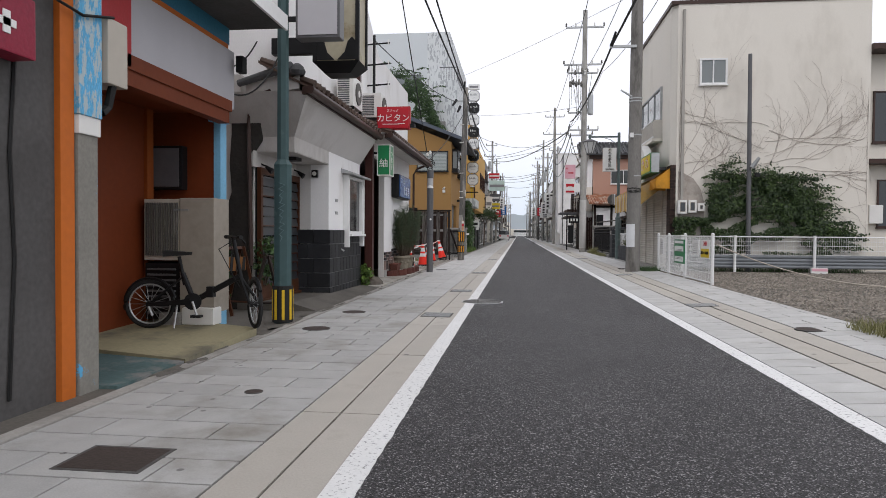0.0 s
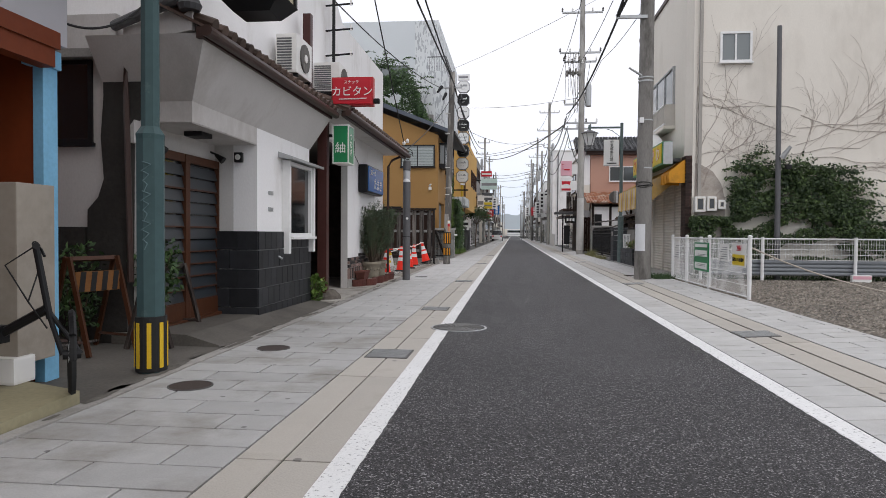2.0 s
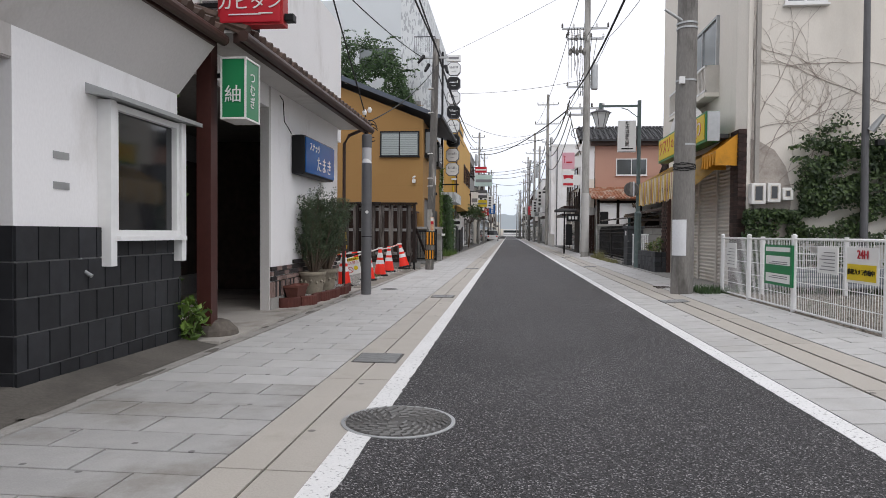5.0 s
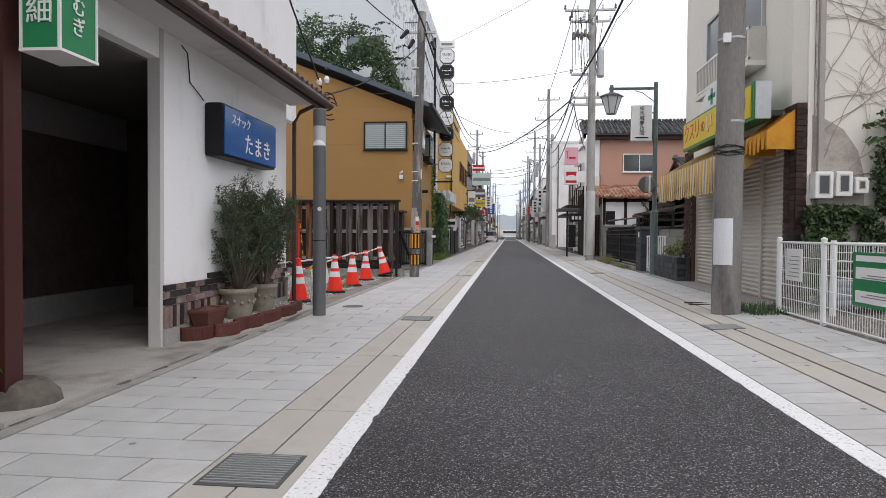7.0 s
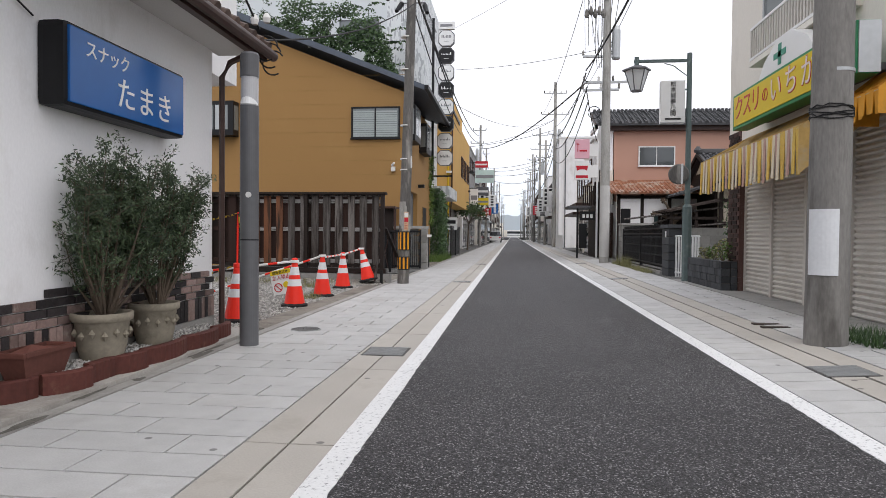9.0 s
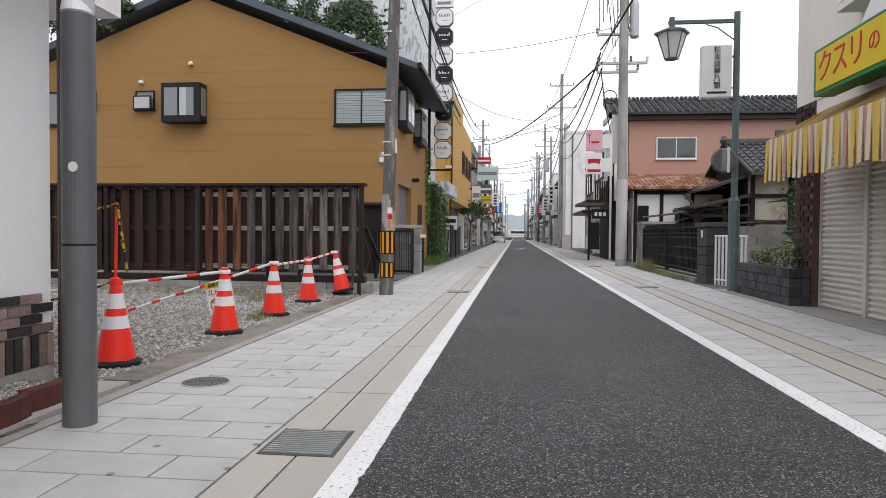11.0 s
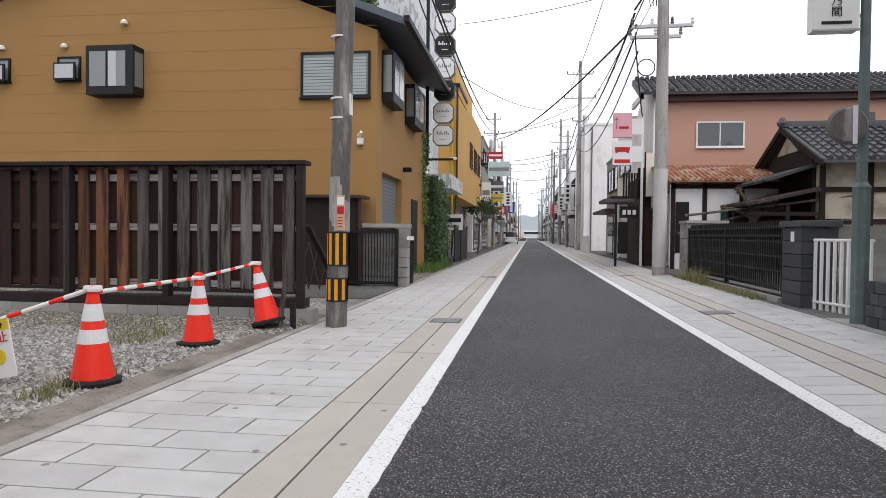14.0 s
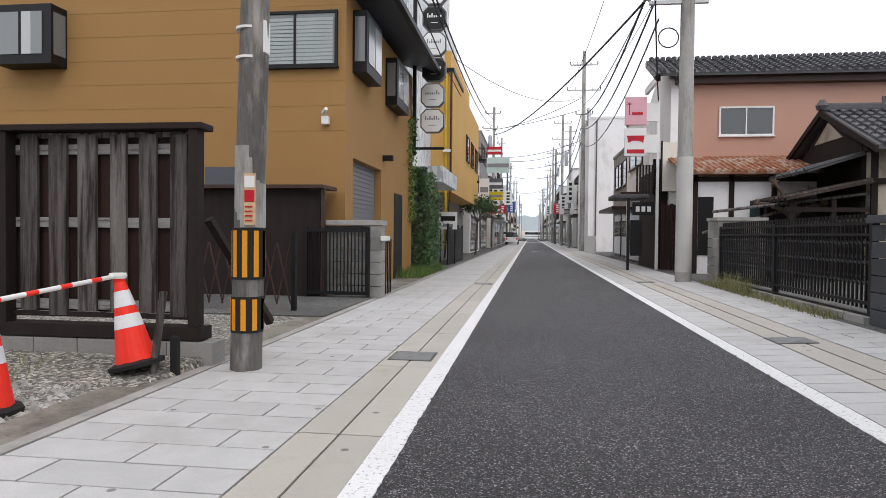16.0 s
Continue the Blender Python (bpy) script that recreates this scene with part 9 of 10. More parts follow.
ix, iz = RNG.uniform(-3.75, -2.95, n), RNG.uniform(0.05, 3.0, n)
iy = RNG.uniform(39.2, 41.2, n)
face = RNG.uniform(0, 1, n)
ix = np.where(face < 0.55, -2.95 + RNG.normal(0, 0.1, n) - np.clip(iz - 2.2, 0, 1) * 0.3, ix)
iy = np.where(face >= 0.55, 39.2 + np.abs(RNG.normal(0, 0.12, n)), iy)
leaf_cloud("foliage", np.stack([ix, iy, iz], 1), 0.1, LEAF_IVY, low_ivy, flat=(0.5, -0.5, 0.3))
bx("support", (-3.85, -3.05, 39.3, 41.1, 0.0, 2.9), GREY_WALL, low_ivy)
side_ivy = thing("corner_creeper", (-3.3, 38.6, 1.0), "bright green creeper up the house corner", "ivy")
leaf_cloud("foliage", np.stack([-3.28 + RNG.normal(0, 0.06, 700), 38.7 + RNG.normal(0, 0.22, 700), 1.9 + RNG.uniform(-0.5, 2.4, 700) ** 1.0], 1), 0.1, LEAF_BRIGHT, side_ivy)
stack = thing("stacked_bar_signs", (-2.7, 38.8, 3.4), "vertical stack of octagonal black and white bar signs", "sign")
bx("mast", (-3.3, -3.2, 38.82, 38.92, 3.3, 10.0), BLACK_METAL, stack)
bx("arm", (-3.35, -2.4, 38.84, 38.9, 3.45, 3.52), BLACK_METAL, stack)
octo = [(-0.33, -0.17), (-0.19, -0.31), (0.19, -0.31), (0.33, -0.17), (0.33, 0.17), (0.19, 0.31), (-0.19, 0.31), (-0.33, 0.17)]
for k in range(8):
    z = 4.22 + k * 0.70
    dark = k in (2, 4, 6)
    xo = -2.72 + (0.03 if k > 1 else 0)
    s = part("octagon_sign", slab(bm_new(), [(xo + p, z + q * 1.05) for p, q in octo], "y", 38.7, 38.85), GREY_METAL, stack, "octagonal dark sign" if dark else "octagonal white sign")
    part("face", slab(bm_new(), [(xo + p * 0.9, z + q * 0.95) for p, q in octo], "y", 38.69, 38.702), INK if dark else SIGN_WHITE, s)
    tr_ = random.Random(30 + k)
    for q in range(7):
        hh = tr_.choice((0.05, 0.06, 0.11))
        bx("text_bar", (xo - 0.2 + q * 0.06, xo - 0.165 + q * 0.06, 38.682, 38.691, z + 0.02, z + 0.02 + hh), SIGN_WHITE if dark else INK_GREY, s)
    bx("text_bar", (xo - 0.1, xo + 0.1, 38.682, 38.691, z - 0.13, z - 0.115), SIGN_WHITE if dark else INK_GREY, s)
bx("top_sign", (-3.02, -2.36, 38.7, 38.85, 9.5, 9.8), SIGN_WHITE, stack, "white name plate")
bx("text_bar", (-2.95, -2.45, 38.69, 38.701, 9.6, 9.7), INK_GREY, stack)

# ---- farther left ----
yb = thing("yellow_building", (-6, 52, 0), "ochre-yellow building with an overhanging upper storey", "building")
YELLOW_WALL = surf("ochre_yellow_wall", (0.58, 0.35, 0.11), 0.85, vary=0.06, fine=30, coarse=0.5, bump=0.08)
bx("upper_storey", (-10, -3.05, 46.2, 59.0, 2.75, 7.4), YELLOW_WALL, yb)
bx("tower", (-10, -3.6, 50.0, 59.0, 7.4, 9.3), YELLOW_WALL, yb)
bx("parapet", (-10, -3.0, 46.1, 49.9, 7.4, 7.55), BLACK_METAL, yb)
bx("lower_wall", (-10, -3.9, 46.4, 59, 0.0, 2.75), GREY_WALL, yb)
bx("shutter", (-3.92, -3.88, 47, 51, 0.0, 2.3), GREY_SHUTTER, yb)
for y in (51.5, 54.0, 56.5):
    window(yb, "x", -3.05, y, y + 1.4, 4.6, 5.8, BROWN_METAL, GLASS_DARK, 2, 0.06)
wire("yellow_pipe", [(-3.3, 46.15, 7.3), (-3.32, 46.15, 5.2), (-3.3, 46.15, 3.2), (-3.28, 46.15, 0.5)], 0.05, YELLOW, yb)
wire("downpipe", [(-3.1, 46.1, 7.4), (-3.1, 46.1, 3.0), (-3.3, 46.1, 0.2)], 0.04, BROWN_METAL, yb)
bx("wall_lamp", (-3.4, -3.1, 46.0, 46.2, 4.3, 4.4), WHITE_PLASTIC, yb)
notice2 = thing("building_name_board", (-3.0, 45.5, 1.3), "white name board with dark characters on legs", "sign")
bx("board", (-3.45, -2.75, 45.4, 45.45, 1.3, 1.95), SIGN_WHITE, notice2)
bx("text_bar", (-3.38, -2.82, 45.39, 45.402, 1.62, 1.8), INK, notice2)
bx("text_bar", (-3.3, -2.9, 45.39, 45.402, 1.4, 1.5), INK_GREY, notice2)
for x in (-3.4, -2.85):
    bx("leg", (x, x + 0.05, 45.4, 45.45, 0.0, 1.3), BLACK_METAL, notice2)
bw = thing("board_fence_black", (-2.9, 46.5, 0), "tall black slatted fence by the street", "fence")
for k in range(16):
    bx("slat", (-2.98, -2.92, 44.2 + k * 0.33, 44.46 + k * 0.33, 0.0, 1.4 + (0.1 if k % 5 == 0 else 0)), BLACK_METAL, bw)


def far_house(x_front, depth, y0, y1, h, wall_mat, label, roof="flat", floors=2, ground_mat=None, name="street_building"):
    """A street house beyond the walk; x_front is its face to the street."""
    s = 1 if x_front > 0 else -1
    t = thing(name, (x_front + s * depth / 2, (y0 + y1) / 2, 0), label, "building")
    xa, xb = sorted((x_front, x_front + s * depth))
    bx("wall", (xa, xb, y0, y1, 0.0, h), wall_mat, t)
    if roof == "tile":
        xm = (xa + xb) / 2
        part("roof", hull(bm_new(), [(xa - 0.4, y0 - 0.3, h), (xm, y0 - 0.3, h + 1.3), (xb + 0.4, y0 - 0.3, h), (xa - 0.4, y1 + 0.3, h), (xm, y1 + 0.3, h + 1.3), (xb + 0.4, y1 + 0.3, h)],
                          [(0, 1, 2), (3, 5, 4), (0, 3, 4, 1), (1, 4, 5, 2), (0, 2, 5, 3)]), ROOF_TILE, t)
    else:
        bx("parapet", (xa - 0.05, xb + 0.05, y0 - 0.05, y1 + 0.05, h, h + 0.12), CONCRETE, t)
    fh = h / floors
    n = max(int((y1 - y0) / 2.6), 1)
    for f in range(floors):
        for k in range(n):
            a = y0 + 0.5 + k * (y1 - y0 - 1.0) / n
            b = a + (y1 - y0 - 1.0) / n - 0.5
            if f == 0:
                bx("shopfront", (x_front - 0.04, x_front + 0.04, a, b, 0.1, min(2.3, fh - 0.4)), ground_mat or GLASS_DARK, t)
            else:
                window(t, "x", x_front, a, b, f * fh + 0.9, f * fh + 2.1, BROWN_METAL, GLASS_DARK, 2, -0.06 * s)
    bx("awning", tuple(sorted((x_front, x_front - s * 0.8))) + (y0 + 0.4, y1 - 0.4, fh - 0.3, fh - 0.15), wall_mat if floors > 2 else BROWN_METAL, t)
    return t


for spec in ((-3.6, 8, 60, 67, 6.2, WHITE_WALL, "two-storey white shop house along the street", "tile", 2), (-3.6, 9, 68, 76, 8.5, GREY_WALL, "three-storey grey block along the street", "flat", 3),
             (-3.4, 9, 77, 88, 6.0, CREAM_WALL, "low cream shop house along the street", "tile", 2), (-3.6, 9, 90, 104, 9.0, PALE, "pale three-storey block along the street", "flat", 3),
             (-3.6, 9, 106, 124, 6.5, WHITE_WALL, "white shop row along the street", "tile", 2), (-3.6, 10, 132, 160, 8.0, CREAM_WALL, "cream block far along the street", "flat", 3), (-3.8, 10, 165, 215, 7.0, GREY_WALL, "grey row far along the street", "flat", 2),
             (4.1, 8, 45.4, 50, 5.8, WHITE_WALL, "narrow white house beside the salmon house", "flat", 2), (4.4, 8, 50.5, 57, 5.2, GREY_WALL, "grey house set behind the pavement", "flat", 2),
             (4.3, 9, 76, 84, 6.2, OLD_PLASTER, "old shop house with a brown front", "tile", 2), (4.0, 9, 85, 96, 7.5, WHITE_WALL, "white block along the street", "flat", 2),
             (4.2, 9, 98, 112, 6.0, CREAM_WALL, "cream shop row along the street", "tile", 2), (4.0, 9, 114, 128, 8.0, PALE, "pale block far along the street", "flat", 3), (4.2, 10, 134, 170, 7.0, WHITE_WALL, "white row far along the street", "flat", 2), (4.2, 10, 175, 220, 7.5, CREAM_WALL, "cream row far along the street", "flat", 2)):
    far_house(*spec)
wb = thing("white_block", (7.5, 68, 0), "tall plain white concrete building", "building")
bx("wall", (3.75, 11, 65.0, 74, 0.0, 8.8), WHITE_WALL, wb)
bx("parapet", (3.7, 11.05, 64.95, 74.05, 8.8, 8.95), WHITE_METAL, wb)
bx("pipe", (4.2, 4.28, 64.9, 65.0, 0.0, 8.7), GREY_METAL, wb)
bx("rail_fence", (3.5, 3.55, 57.5, 64.5, 0.1, 1.1), WHITE_METAL, wb)
# dark bar entrance and hanging signs beside the salmon house
bar2 = thing("dark_bar_front", (3.6, 42.3, 0), "dark timber bar entrance with a small tiled porch", "bar front")
bx("wall", (3.85, 4.2, 41.9, 45.0, 0.0, 3.2), DARK_WOOD, bar2)
bx("porch_roof", (2.55, 3.6, 41.6, 43.2, 2.28, 2.4), ROOF_TILE, bar2, bevel=0.03)
bx("porch_post", (2.95, 3.03, 41.65, 41.73, 0.05, 2.3), BLACK_METAL, bar2)
bx("menu_board", (3.05, 3.4, 41.62, 41.68, 0.5, 1.6), BLACK_METAL, bar2)
bx("name_panel", (3.1, 3.75, 41.6, 41.66, 1.75, 2.15), BLACK_METAL, bar2)
for k in range(3):
    bx("text_bar", (3.2 + k * 0.17, 3.31 + k * 0.17, 41.59, 41.602, 1.86, 2.02), SIGN_WHITE, bar2)
bx("upper_board", (3.75, 4.0, 41.85, 42.0, 2.4, 3.5), DARK_WOOD, bar2)
bx("corner_pipe", (3.78, 3.86, 41.5, 41.58, 0.05, 5.3), WHITE_METAL, bar2)
bx("cream_board", (3.92, 4.5, 41.44, 41.52, 2.48, 3.96), CREAM_WALL, bar2, "cream weather board in a dark frame", bevel=0.01)
for x in (3.90, 4.49):
    bx("board_frame", (x, x + 0.04, 41.43, 41.53, 2.45, 4.0), DARK_WOOD, bar2)
for k in range(5):
    bx("plank", (3.93 + k * 0.12, 4.04 + k * 0.12, 41.42, 41.46, 0.1, 2.1 - 0.03 * (k % 2)), BROWN_BOARD, bar2)
for k in range(6):
    bx("slat", (3.2 + k * 0.09, 3.26 + k * 0.09, 41.60, 41.63, 2.42, 3.3), DARK_WOOD, bar2)
for z0, z1, mat, lab in ((4.5, 5.35, SIGN_PINK, "pink hanging bar sign with a palm shape"), (3.55, 4.4, SIGN_WHITE, "white hanging bar sign with red marks")):
    hs = thing("hanging_bar_sign", (3.15, 41.5, z0), lab, "sign", "hanging bar signs")
    bx("panel", (2.82, 3.46, 41.45, 41.6, z0, z1), mat, hs, bevel=0.02)
    bx("box", (3.46, 3.8, 41.47, 41.58, z0 + 0.1, z1 - 0.2), SIGN_WHITE, hs)
    if mat is SIGN_PINK:
        bx("palm_trunk", (2.93, 2.955, 41.44, 41.452, z0 + 0.3, z1 - 0.22), SIGN_RED, hs)
        for a in range(5):
            part("frond", slab(bm_new(), ((2.94, z1 - 0.24), (2.94 + 0.1 * math.cos(a * 0.8), z1 - 0.22 + 0.09 * math.sin(a * 0.8)), (2.95, z1 - 0.21)), "y", 41.44, 41.451), SIGN_RED, hs)
        bx("text_bar", (3.02, 3.34, 41.44, 41.452, z0 + 0.3, z0 + 0.38), SIGN_RED, hs)
    else:
        part("mark", slab(bm_new(), ((2.88, z0 + 0.62), (3.4, z0 + 0.62), (3.36, z0 + 0.4), (3.24, z0 + 0.46), (3.04, z0 + 0.46), (2.92, z0 + 0.4)), "y", 41.44, 41.452), SIGN_RED, hs)
        bx("red_bar", (2.88, 3.40, 41.44, 41.452, z0 + 0.08, z0 + 0.2), SIGN_RED, hs)
# far hanging signs on the other side
for y, z, w, h, mat in ((64, 6.4, 1.0, 0.5, SIGN_RED), (64, 5.2, 1.5, 1.0, surf("pale_green_panel", (0.50, 0.62, 0.58))), (66, 4.3, 1.0, 0.7, GREY_METAL), (66, 3.5, 1.0, 0.6, SIGN_YELLOW), (66, 2.6, 0.9, 0.5, SIGN_RED), (58, 3.1, 0.55, 1.2, SIGN_WHITE)):
    fs = thing("projecting_shop_sign", (-2.4, y, z), "distant projecting shop sign over the pavement", "sign", "projecting signs down the street")
    bx("panel", (-2.9, -2.9 + w, y, y + 0.2, z, z + h), mat, fs)
    bx("text_bar", (-2.85, -2.95 + w, y - 0.01, y, z + h * 0.35, z + h * 0.6), SIGN_WHITE if mat in (SIGN_RED, GREY_METAL) else INK_GREY, fs)
    bx("arm", (-3.6, -2.9, y + 0.05, y + 0.12, z + h * 0.8, z + h * 0.9), BLACK_METAL, fs)
stree = thing("street_tree", (-2.95, 57, 0), "small leafy street tree leaning over the pavement", "tree")
part("trunk", rod(bm_new(), (-3.0, 57, 0), (-2.9, 57, 2.0), 0.06, 0.04), BARK, stree)
lb = bm_new()
for k in range(6):
    a = k * 1.05
    rod(lb, (-2.9, 57, 1.8), (-2.9 + 0.7 * math.cos(a), 57 + 0.7 * math.sin(a), 2.6), 0.03, 0.01, seg=5)
part("limb_frame", lb, BARK, stree)
tc = np.concatenate([RNG.normal(size=(220, 3)) * np.array([0.28, 0.28, 0.2]) + np.array([-2.85 + 0.65 * math.cos(k * 1.05), 57 + 0.7 * math.sin(k * 1.05), 2.6 + 0.15 * (k % 3)]) for k in range(7)])
leaf_cloud("crown", tc, 0.14, LEAF_IVY, stree)


def parked_car(x, y, mat, label):
    c = thing("parked_car", (x, y, 0), label, "car", "cars parked down the street")
    part("body", hull(bm_new(), [(x - 0.75, y, 0.3), (x + 0.75, y, 0.3), (x + 0.75, y + 3.6, 0.3), (x - 0.75, y + 3.6, 0.3), (x - 0.75, y, 0.9), (x + 0.75, y, 0.9), (x + 0.75, y + 3.6, 0.85), (x - 0.75, y + 3.6, 0.85)],
                      [(0, 1, 2, 3), (4, 7, 6, 5), (0, 4, 5, 1), (1, 5, 6, 2), (2, 6, 7, 3), (3, 7, 4, 0)]), mat, c)
    part("cabin", hull(bm_new(), [(x - 0.72, y + 0.1, 0.88), (x + 0.72, y + 0.1, 0.88), (x + 0.72, y + 2.9, 0.88), (x - 0.72, y + 2.9, 0.88), (x - 0.6, y + 0.35, 1.5), (x + 0.6, y + 0.35, 1.5), (x + 0.6, y + 2.0, 1.5), (x - 0.6, y + 2.0, 1.5)],
                       [(0, 1, 2, 3), (4, 7, 6, 5), (0, 4, 5, 1), (1, 5, 6, 2), (2, 6, 7, 3), (3, 7, 4, 0)]), GLASS_DARK, c)
    bx("roof", (x - 0.6, x + 0.6, y + 0.35, y + 2.0, 1.5, 1.54), mat, c)
    for sx in (-1, 1):
        for wy in (0.7, 2.9):
            part("wheel", rod(bm_new(), (x + sx * 0.68, y + wy, 0.3), (x + sx * 0.78, y + wy, 0.3), 0.3, seg=16), RUBBER, c)
        bx("tail_light", (x + sx * 0.6 - 0.1, x + sx * 0.6 + 0.1, y - 0.02, y + 0.01, 0.6, 0.8), SIGN_RED, c)


parked_car(-2.2, 100, WHITE_METAL, "white car parked far along the street")
parked_car(-2.3, 107, GALV, "silver car parked far along the street")
bus = thing("far_bus", (0.5, 262, 0), "pale bus crossing at the far end of the street", "bus")
bx("body", (-2, 4.5, 262, 264.4, 0.1, 2.9), SIGN_WHITE, bus, bevel=0.1)
bx("window_band", (-1.9, 4.4, 261.97, 262.0, 1.5, 2.4), GLASS_DARK, bus)
bx("stripe", (-2.0, 4.5, 261.96, 262.0, 0.8, 1.0), GREY_METAL, bus)
far_end = thing("far_junction_house", (0, 330, 0), "pale low buildings closing the street's far end", "building")
fr = random.Random(21)
for k in range(16):
    x0 = -24 + k * 3.2
    h = fr.uniform(3.0, 7.5) if abs(x0) > 5 else fr.uniform(2.4, 3.6)
    bx("wall", (x0, x0 + 3.1, 330 + fr.uniform(0, 30), 365, 0.0, h), fr.choice((WHITE_WALL, GREY_WALL, PALE, CREAM_WALL)), far_end)
# more posts, signs and wires down the street
for k, (x, y, h) in enumerate(((3.3, 78, 10.5), (3.1, 105, 12), (3.2, 132, 12.5), (3.0, 172, 12), (3.0, 215, 12), (3.0, 250, 12), (-3.0, 74, 11.4), (-2.9, 103, 10), (-3.0, 140, 11), (-3.0, 200, 12), (-3.0, 245, 12))):
    utility_pole(x, y, 0.0, h, 0.14, 0.1, "slim distant utility pole with short crossarms", DARK_POLE if k % 2 else POLE_CONCRETE, arms=((h - 0.5, -0.7, 0.5), (h - 1.7, -0.9, 0.3)), transformer=(0.32 if k % 2 else -0.32, h - 3.4))
for y, z, w, h, mat, side in ((72, 3.4, 0.6, 1.4, SIGN_WHITE, -1), (80, 4.4, 0.8, 1.2, SIGN_WHITE, -1), (84, 3.2, 0.7, 0.8, SIGN_RED, -1), (96, 4.6, 0.9, 1.6, SIGN_WHITE, -1), (110, 4.2, 0.9, 1.4, SIGN_BLUE, -1), (124, 5.0, 1.0, 1.6, SIGN_WHITE, -1),
                              (77, 3.9, 0.6, 1.9, SIGN_WHITE, 1), (76.5, 2.9, 1.2, 0.5, SIGN_WHITE, 1), (88, 3.6, 0.7, 1.6, SIGN_WHITE, 1), (101, 3.8, 0.8, 1.2, SIGN_RED, 1), (118, 4.4, 0.8, 1.8, SIGN_WHITE, 1), (140, 4.8, 1.0, 1.8, SIGN_WHITE, 1)):
    xs = -3.0 if side < 0 else 3.6 - w
    fs = thing("projecting_shop_sign", (xs, y, z), "distant projecting shop sign over the pavement", "sign", "projecting signs down the street")
    bx("panel", (xs, xs + w, y, y + 0.2, z, z + h), mat, fs)
    for q in range(4):
        bx("text_bar", (xs + w * 0.3, xs + w * 0.7, y - 0.012, y, z + h * (0.12 + 0.21 * q), z + h * (0.25 + 0.21 * q)), INK if mat is SIGN_WHITE else SIGN_WHITE, fs)
    bx("arm", (xs - 0.9, xs, y + 0.05, y + 0.12, z + h * 0.8, z + h * 0.9) if side < 0 else (xs + w, xs + w + 0.9, y + 0.05, y + 0.12, z + h * 0.8, z + h * 0.9), BLACK_METAL, fs)
for a, b, d, r in (((-3.0, 74, 7.2), (3.3, 78, 8.5), 0.5, 0.02), ((-3.0, 103, 8.6), (3.1, 105, 8.8), 0.5, 0.025), ((-3.0, 140, 9.0), (3.2, 132, 9.2), 0.6, 0.03), ((-3.0, 74, 7.4), (3.4, 66, 7.6), 0.4, 0.018), ((-3.0, 74, 6.4), (-3.0, 103, 7.2), 1.2, 0.03),
                   ((3.3, 66, 7.4), (3.1, 105, 7.8), 1.3, 0.035), ((3.1, 105, 8.4), (3.2, 150, 8.6), 1.0, 0.04), ((-3.0, 103, 8.8), (-3.0, 165, 9.6), 1.4, 0.04), ((3.2, 150, 9.0), (3.0, 250, 9.0), 1.6, 0.05), ((3.45, 36.3, 8.6), (3.45, 66, 9.9), 0.7, 0.02),
                   ((2.75, 36.2, 6.7), (-3.0, 74, 9.2), 0.7, 0.03), ((3.3, 66, 10.4), (-3.0, 74, 9.6), 0.3, 0.02), ((3.3, 66, 9.6), (-9, 72, 9.0), 0.5, 0.02)):
    cable(a, b, d, r)
# distant hills
HAZE = surf("hazy_hills", (0.50, 0.56, 0.60), 0.95, vary=0.06, fine=0.05, coarse=0.02, bump=0)
hills = []
for k in range(241):
    x = -600 + 5 * k
    hills.append((x, 21 + 9 * noise.noise(Vector((k * 0.052, 0.0, 0.0))) + 8 * noise.noise(Vector((k * 0.17, 3.0, 0.0))) + 4 * noise.noise(Vector((k * 0.61, 5.0, 0.0)))))
structure(part("backdrop", slab(bm_new(), [(-600, -1)] + hills + [(600, -1)], "y", 690, 698), HAZE), "pale hazy hills far beyond the street", "hills")


# ---- pavers and drain lids, piece by piece ----
def paver_mesh(name, w, l, h, mat, bevel=0.0015):
    bm = box(bm_new(), -w / 2, w / 2, -l / 2, l / 2, -h, 0)
    top = [e for e in bm.edges if all(abs(v.co.z) < 1e-6 for v in e.verts)]
    bmesh.ops.bevel(bm, geom=top, offset=bevel, segments=1, affect="EDGES")
    me = bpy.data.meshes.new(name)
    bm.to_mesh(me)
    bm.free()
    me.materials.append(mat)
    return me


PITCH = 0.288
paver_rng = random.Random(9)


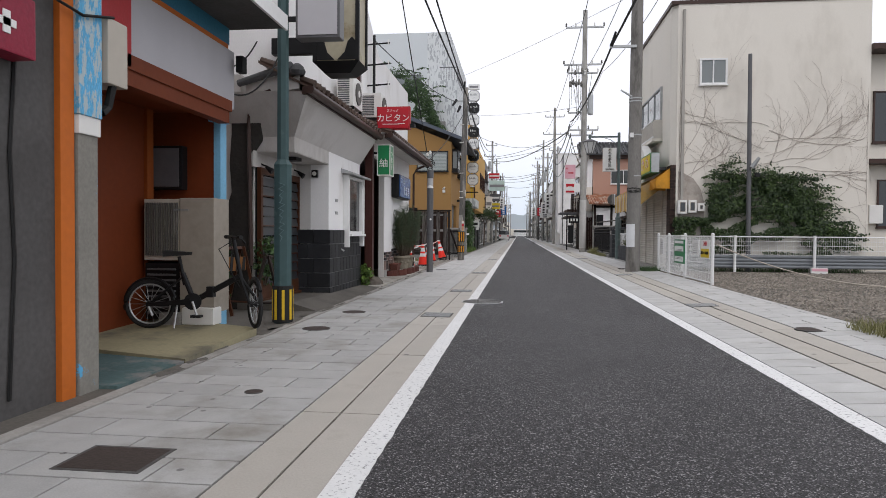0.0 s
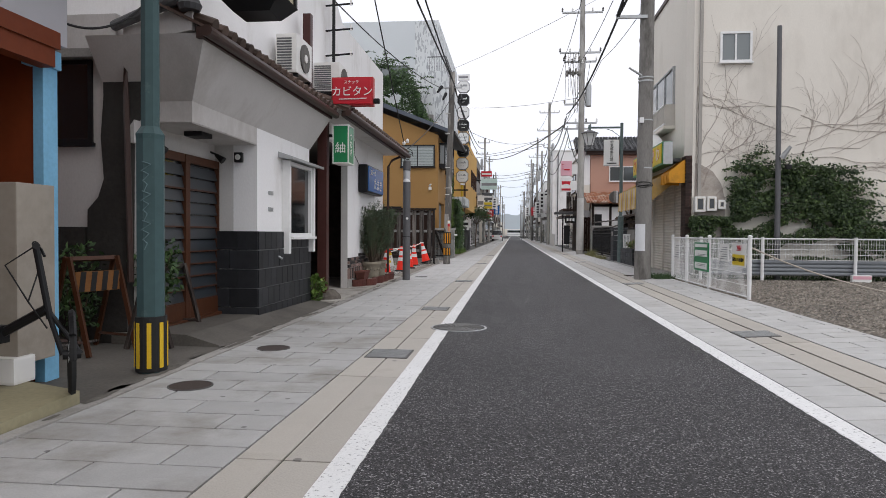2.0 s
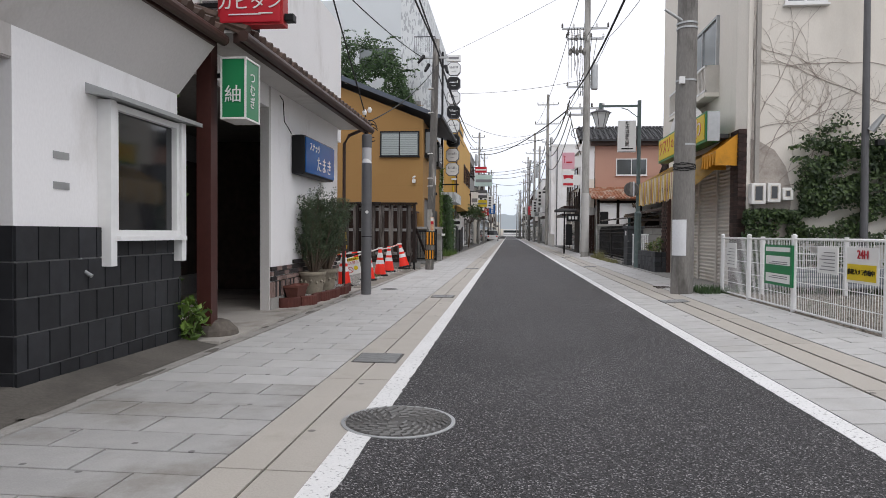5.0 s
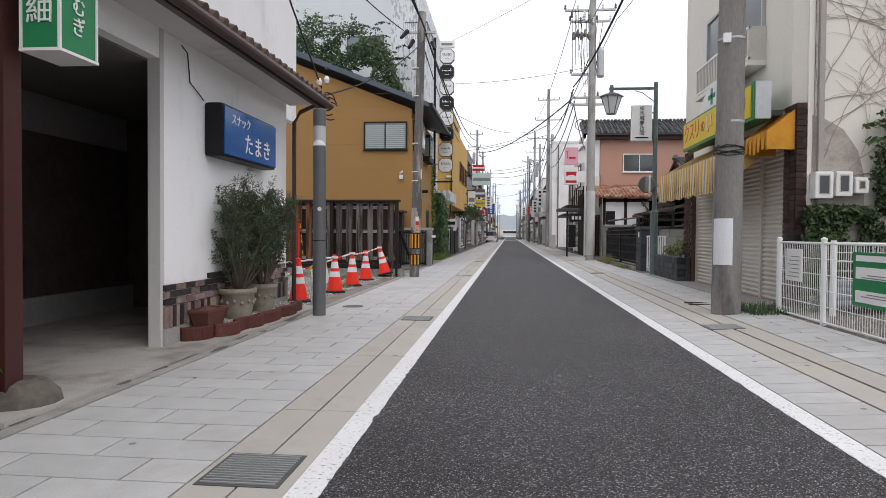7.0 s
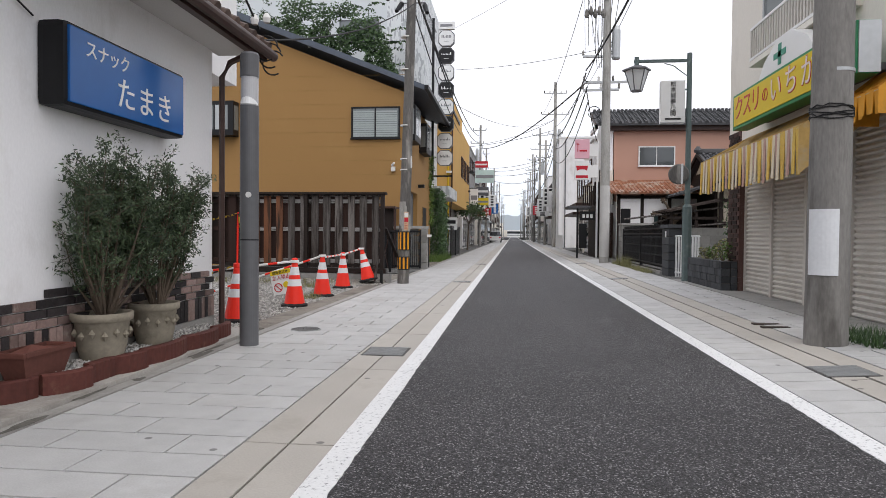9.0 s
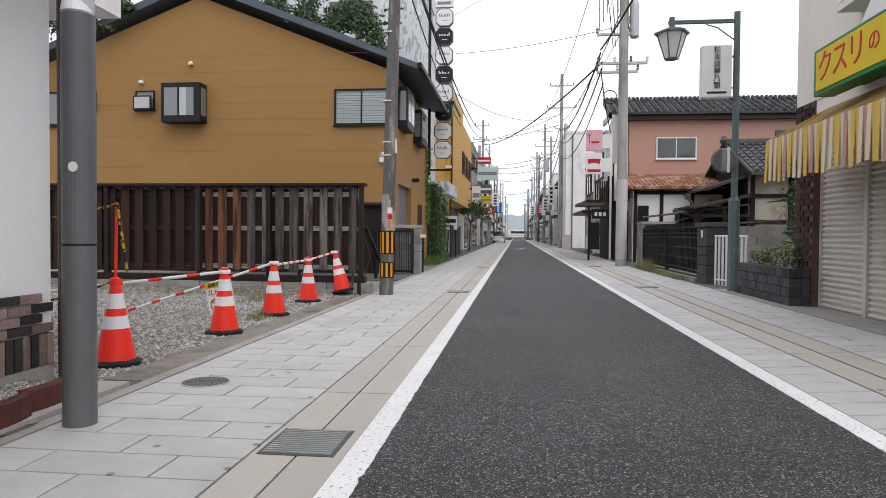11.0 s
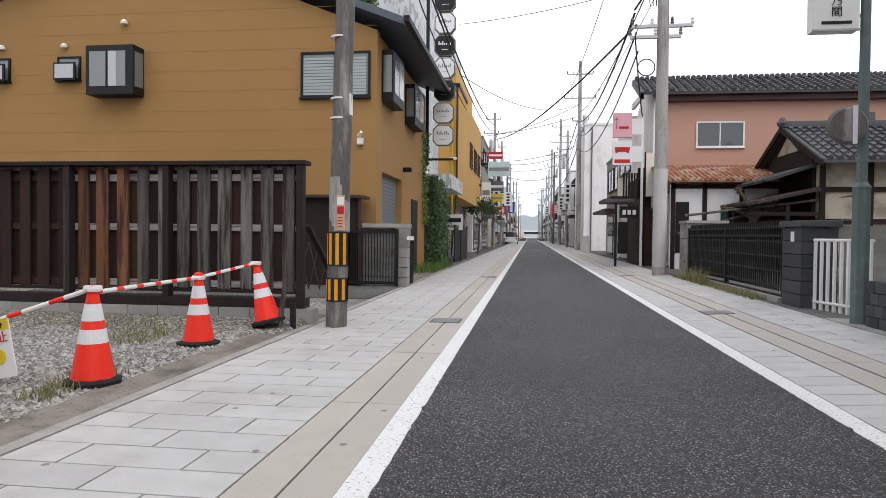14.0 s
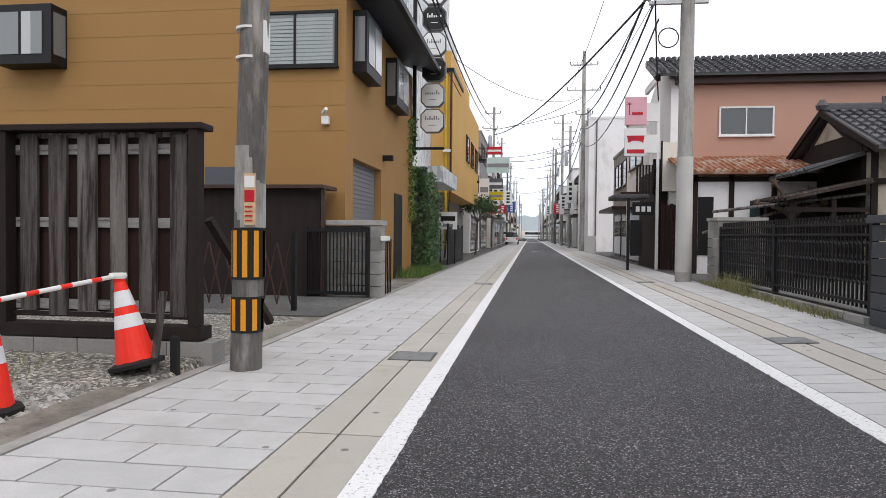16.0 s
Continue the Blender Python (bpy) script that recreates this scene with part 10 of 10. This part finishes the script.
def pave(parent, x0, x1, y0, y1, length, mat, name, singles, tilt=0.0, z_of=lambda x: 0.0, rowlen=PITCH):
    """Running-bond rows; those within 'singles' are pieces of their own, the rest is joined."""
    meshes, verts, faces = {}, [], []
    rows = int((y1 - y0) / rowlen)
    for r in range(rows):
        y = y0 + (r + 0.5) * rowlen
        cuts, x = [x0], x0 + length * ((1.0, 0.5)[r % 2] if length < (x1 - x0) else 9)
        while x < x1 - 0.05:
            cuts.append(x)
            x += length
        cuts.append(x1)
        for a, b in zip(cuts, cuts[1:]):
            w, xc = b - a - 0.013, (a + b) / 2
            z = z_of(xc) + paver_rng.uniform(-0.0012, 0.0012)
            if singles[0] <= y < singles[1]:
                key = round(w, 3)
                if key not in meshes:
                    meshes[key] = paver_mesh(name, w, rowlen - 0.013, 0.03, mat)
                ob = new(name, meshes[key])
                ob.parent = parent
                ob.matrix_basis = Matrix.Translation((xc, y, z)) @ Matrix.Rotation(tilt, 4, "Y")
            else:
                k = len(verts)
                dz = math.tan(-tilt) * w / 2
                verts += [(a + 0.006, y - rowlen / 2 + 0.006, z - dz), (b - 0.003, y - rowlen / 2 + 0.003, z + dz), (b - 0.003, y + rowlen / 2 - 0.003, z + dz), (a + 0.003, y + rowlen / 2 - 0.003, z - dz)]
                verts += [(p[0], p[1], p[2] - 0.02) for p in verts[k:k + 4]]
                faces += [(k, k + 1, k + 2, k + 3), (k, k + 4, k + 5, k + 1), (k + 1, k + 5, k + 6, k + 2), (k + 2, k + 6, k + 7, k + 3), (k + 3, k + 7, k + 4, k)]
    if verts:
        ob = new(name + "_field", mesh_of(name + "_field", verts, faces, mat))
        ob.parent = parent
        tagged(ob, kind="stuff")


slope = -math.atan(RISE)
ROWS_GRIMY = 34 * PITCH
pave(pavement_left, -2.535, -1.265, 1.154, 1.154 + ROWS_GRIMY + 0.01, 0.635, GRIMY_PAVER, "paver", (1.1, 60.0))
pave(pavement_left, -2.535, -1.265, 1.154 + ROWS_GRIMY, 150, 0.635, PAVER, "paver", (1.1, 34.0))
pave(pavement_right, 2.026, 2.465, 1.2, 150, 0.6, PAVER, "paver", (3.0, 36.0), slope, right_z)
pave(pavement_right, 2.995, 3.695, 1.2, 150, 0.6, PAVER, "paver", (5.0, 36.0), slope, right_z)
for parent, rows, z_of, tilt in ((gutter_left, ((-1.265, -1.028), (-1.028, -0.785)), lambda x: 0.0, 0.0), (gutter_right, ((2.475, 2.72), (2.735, 2.985)), right_z, slope)):
    for a, b in rows:
        pave(parent, a, b, 1.884, 150, 9.0, GUTTER_LID, "drain_lid", (1.6, 45.0), tilt, z_of, 1.86)
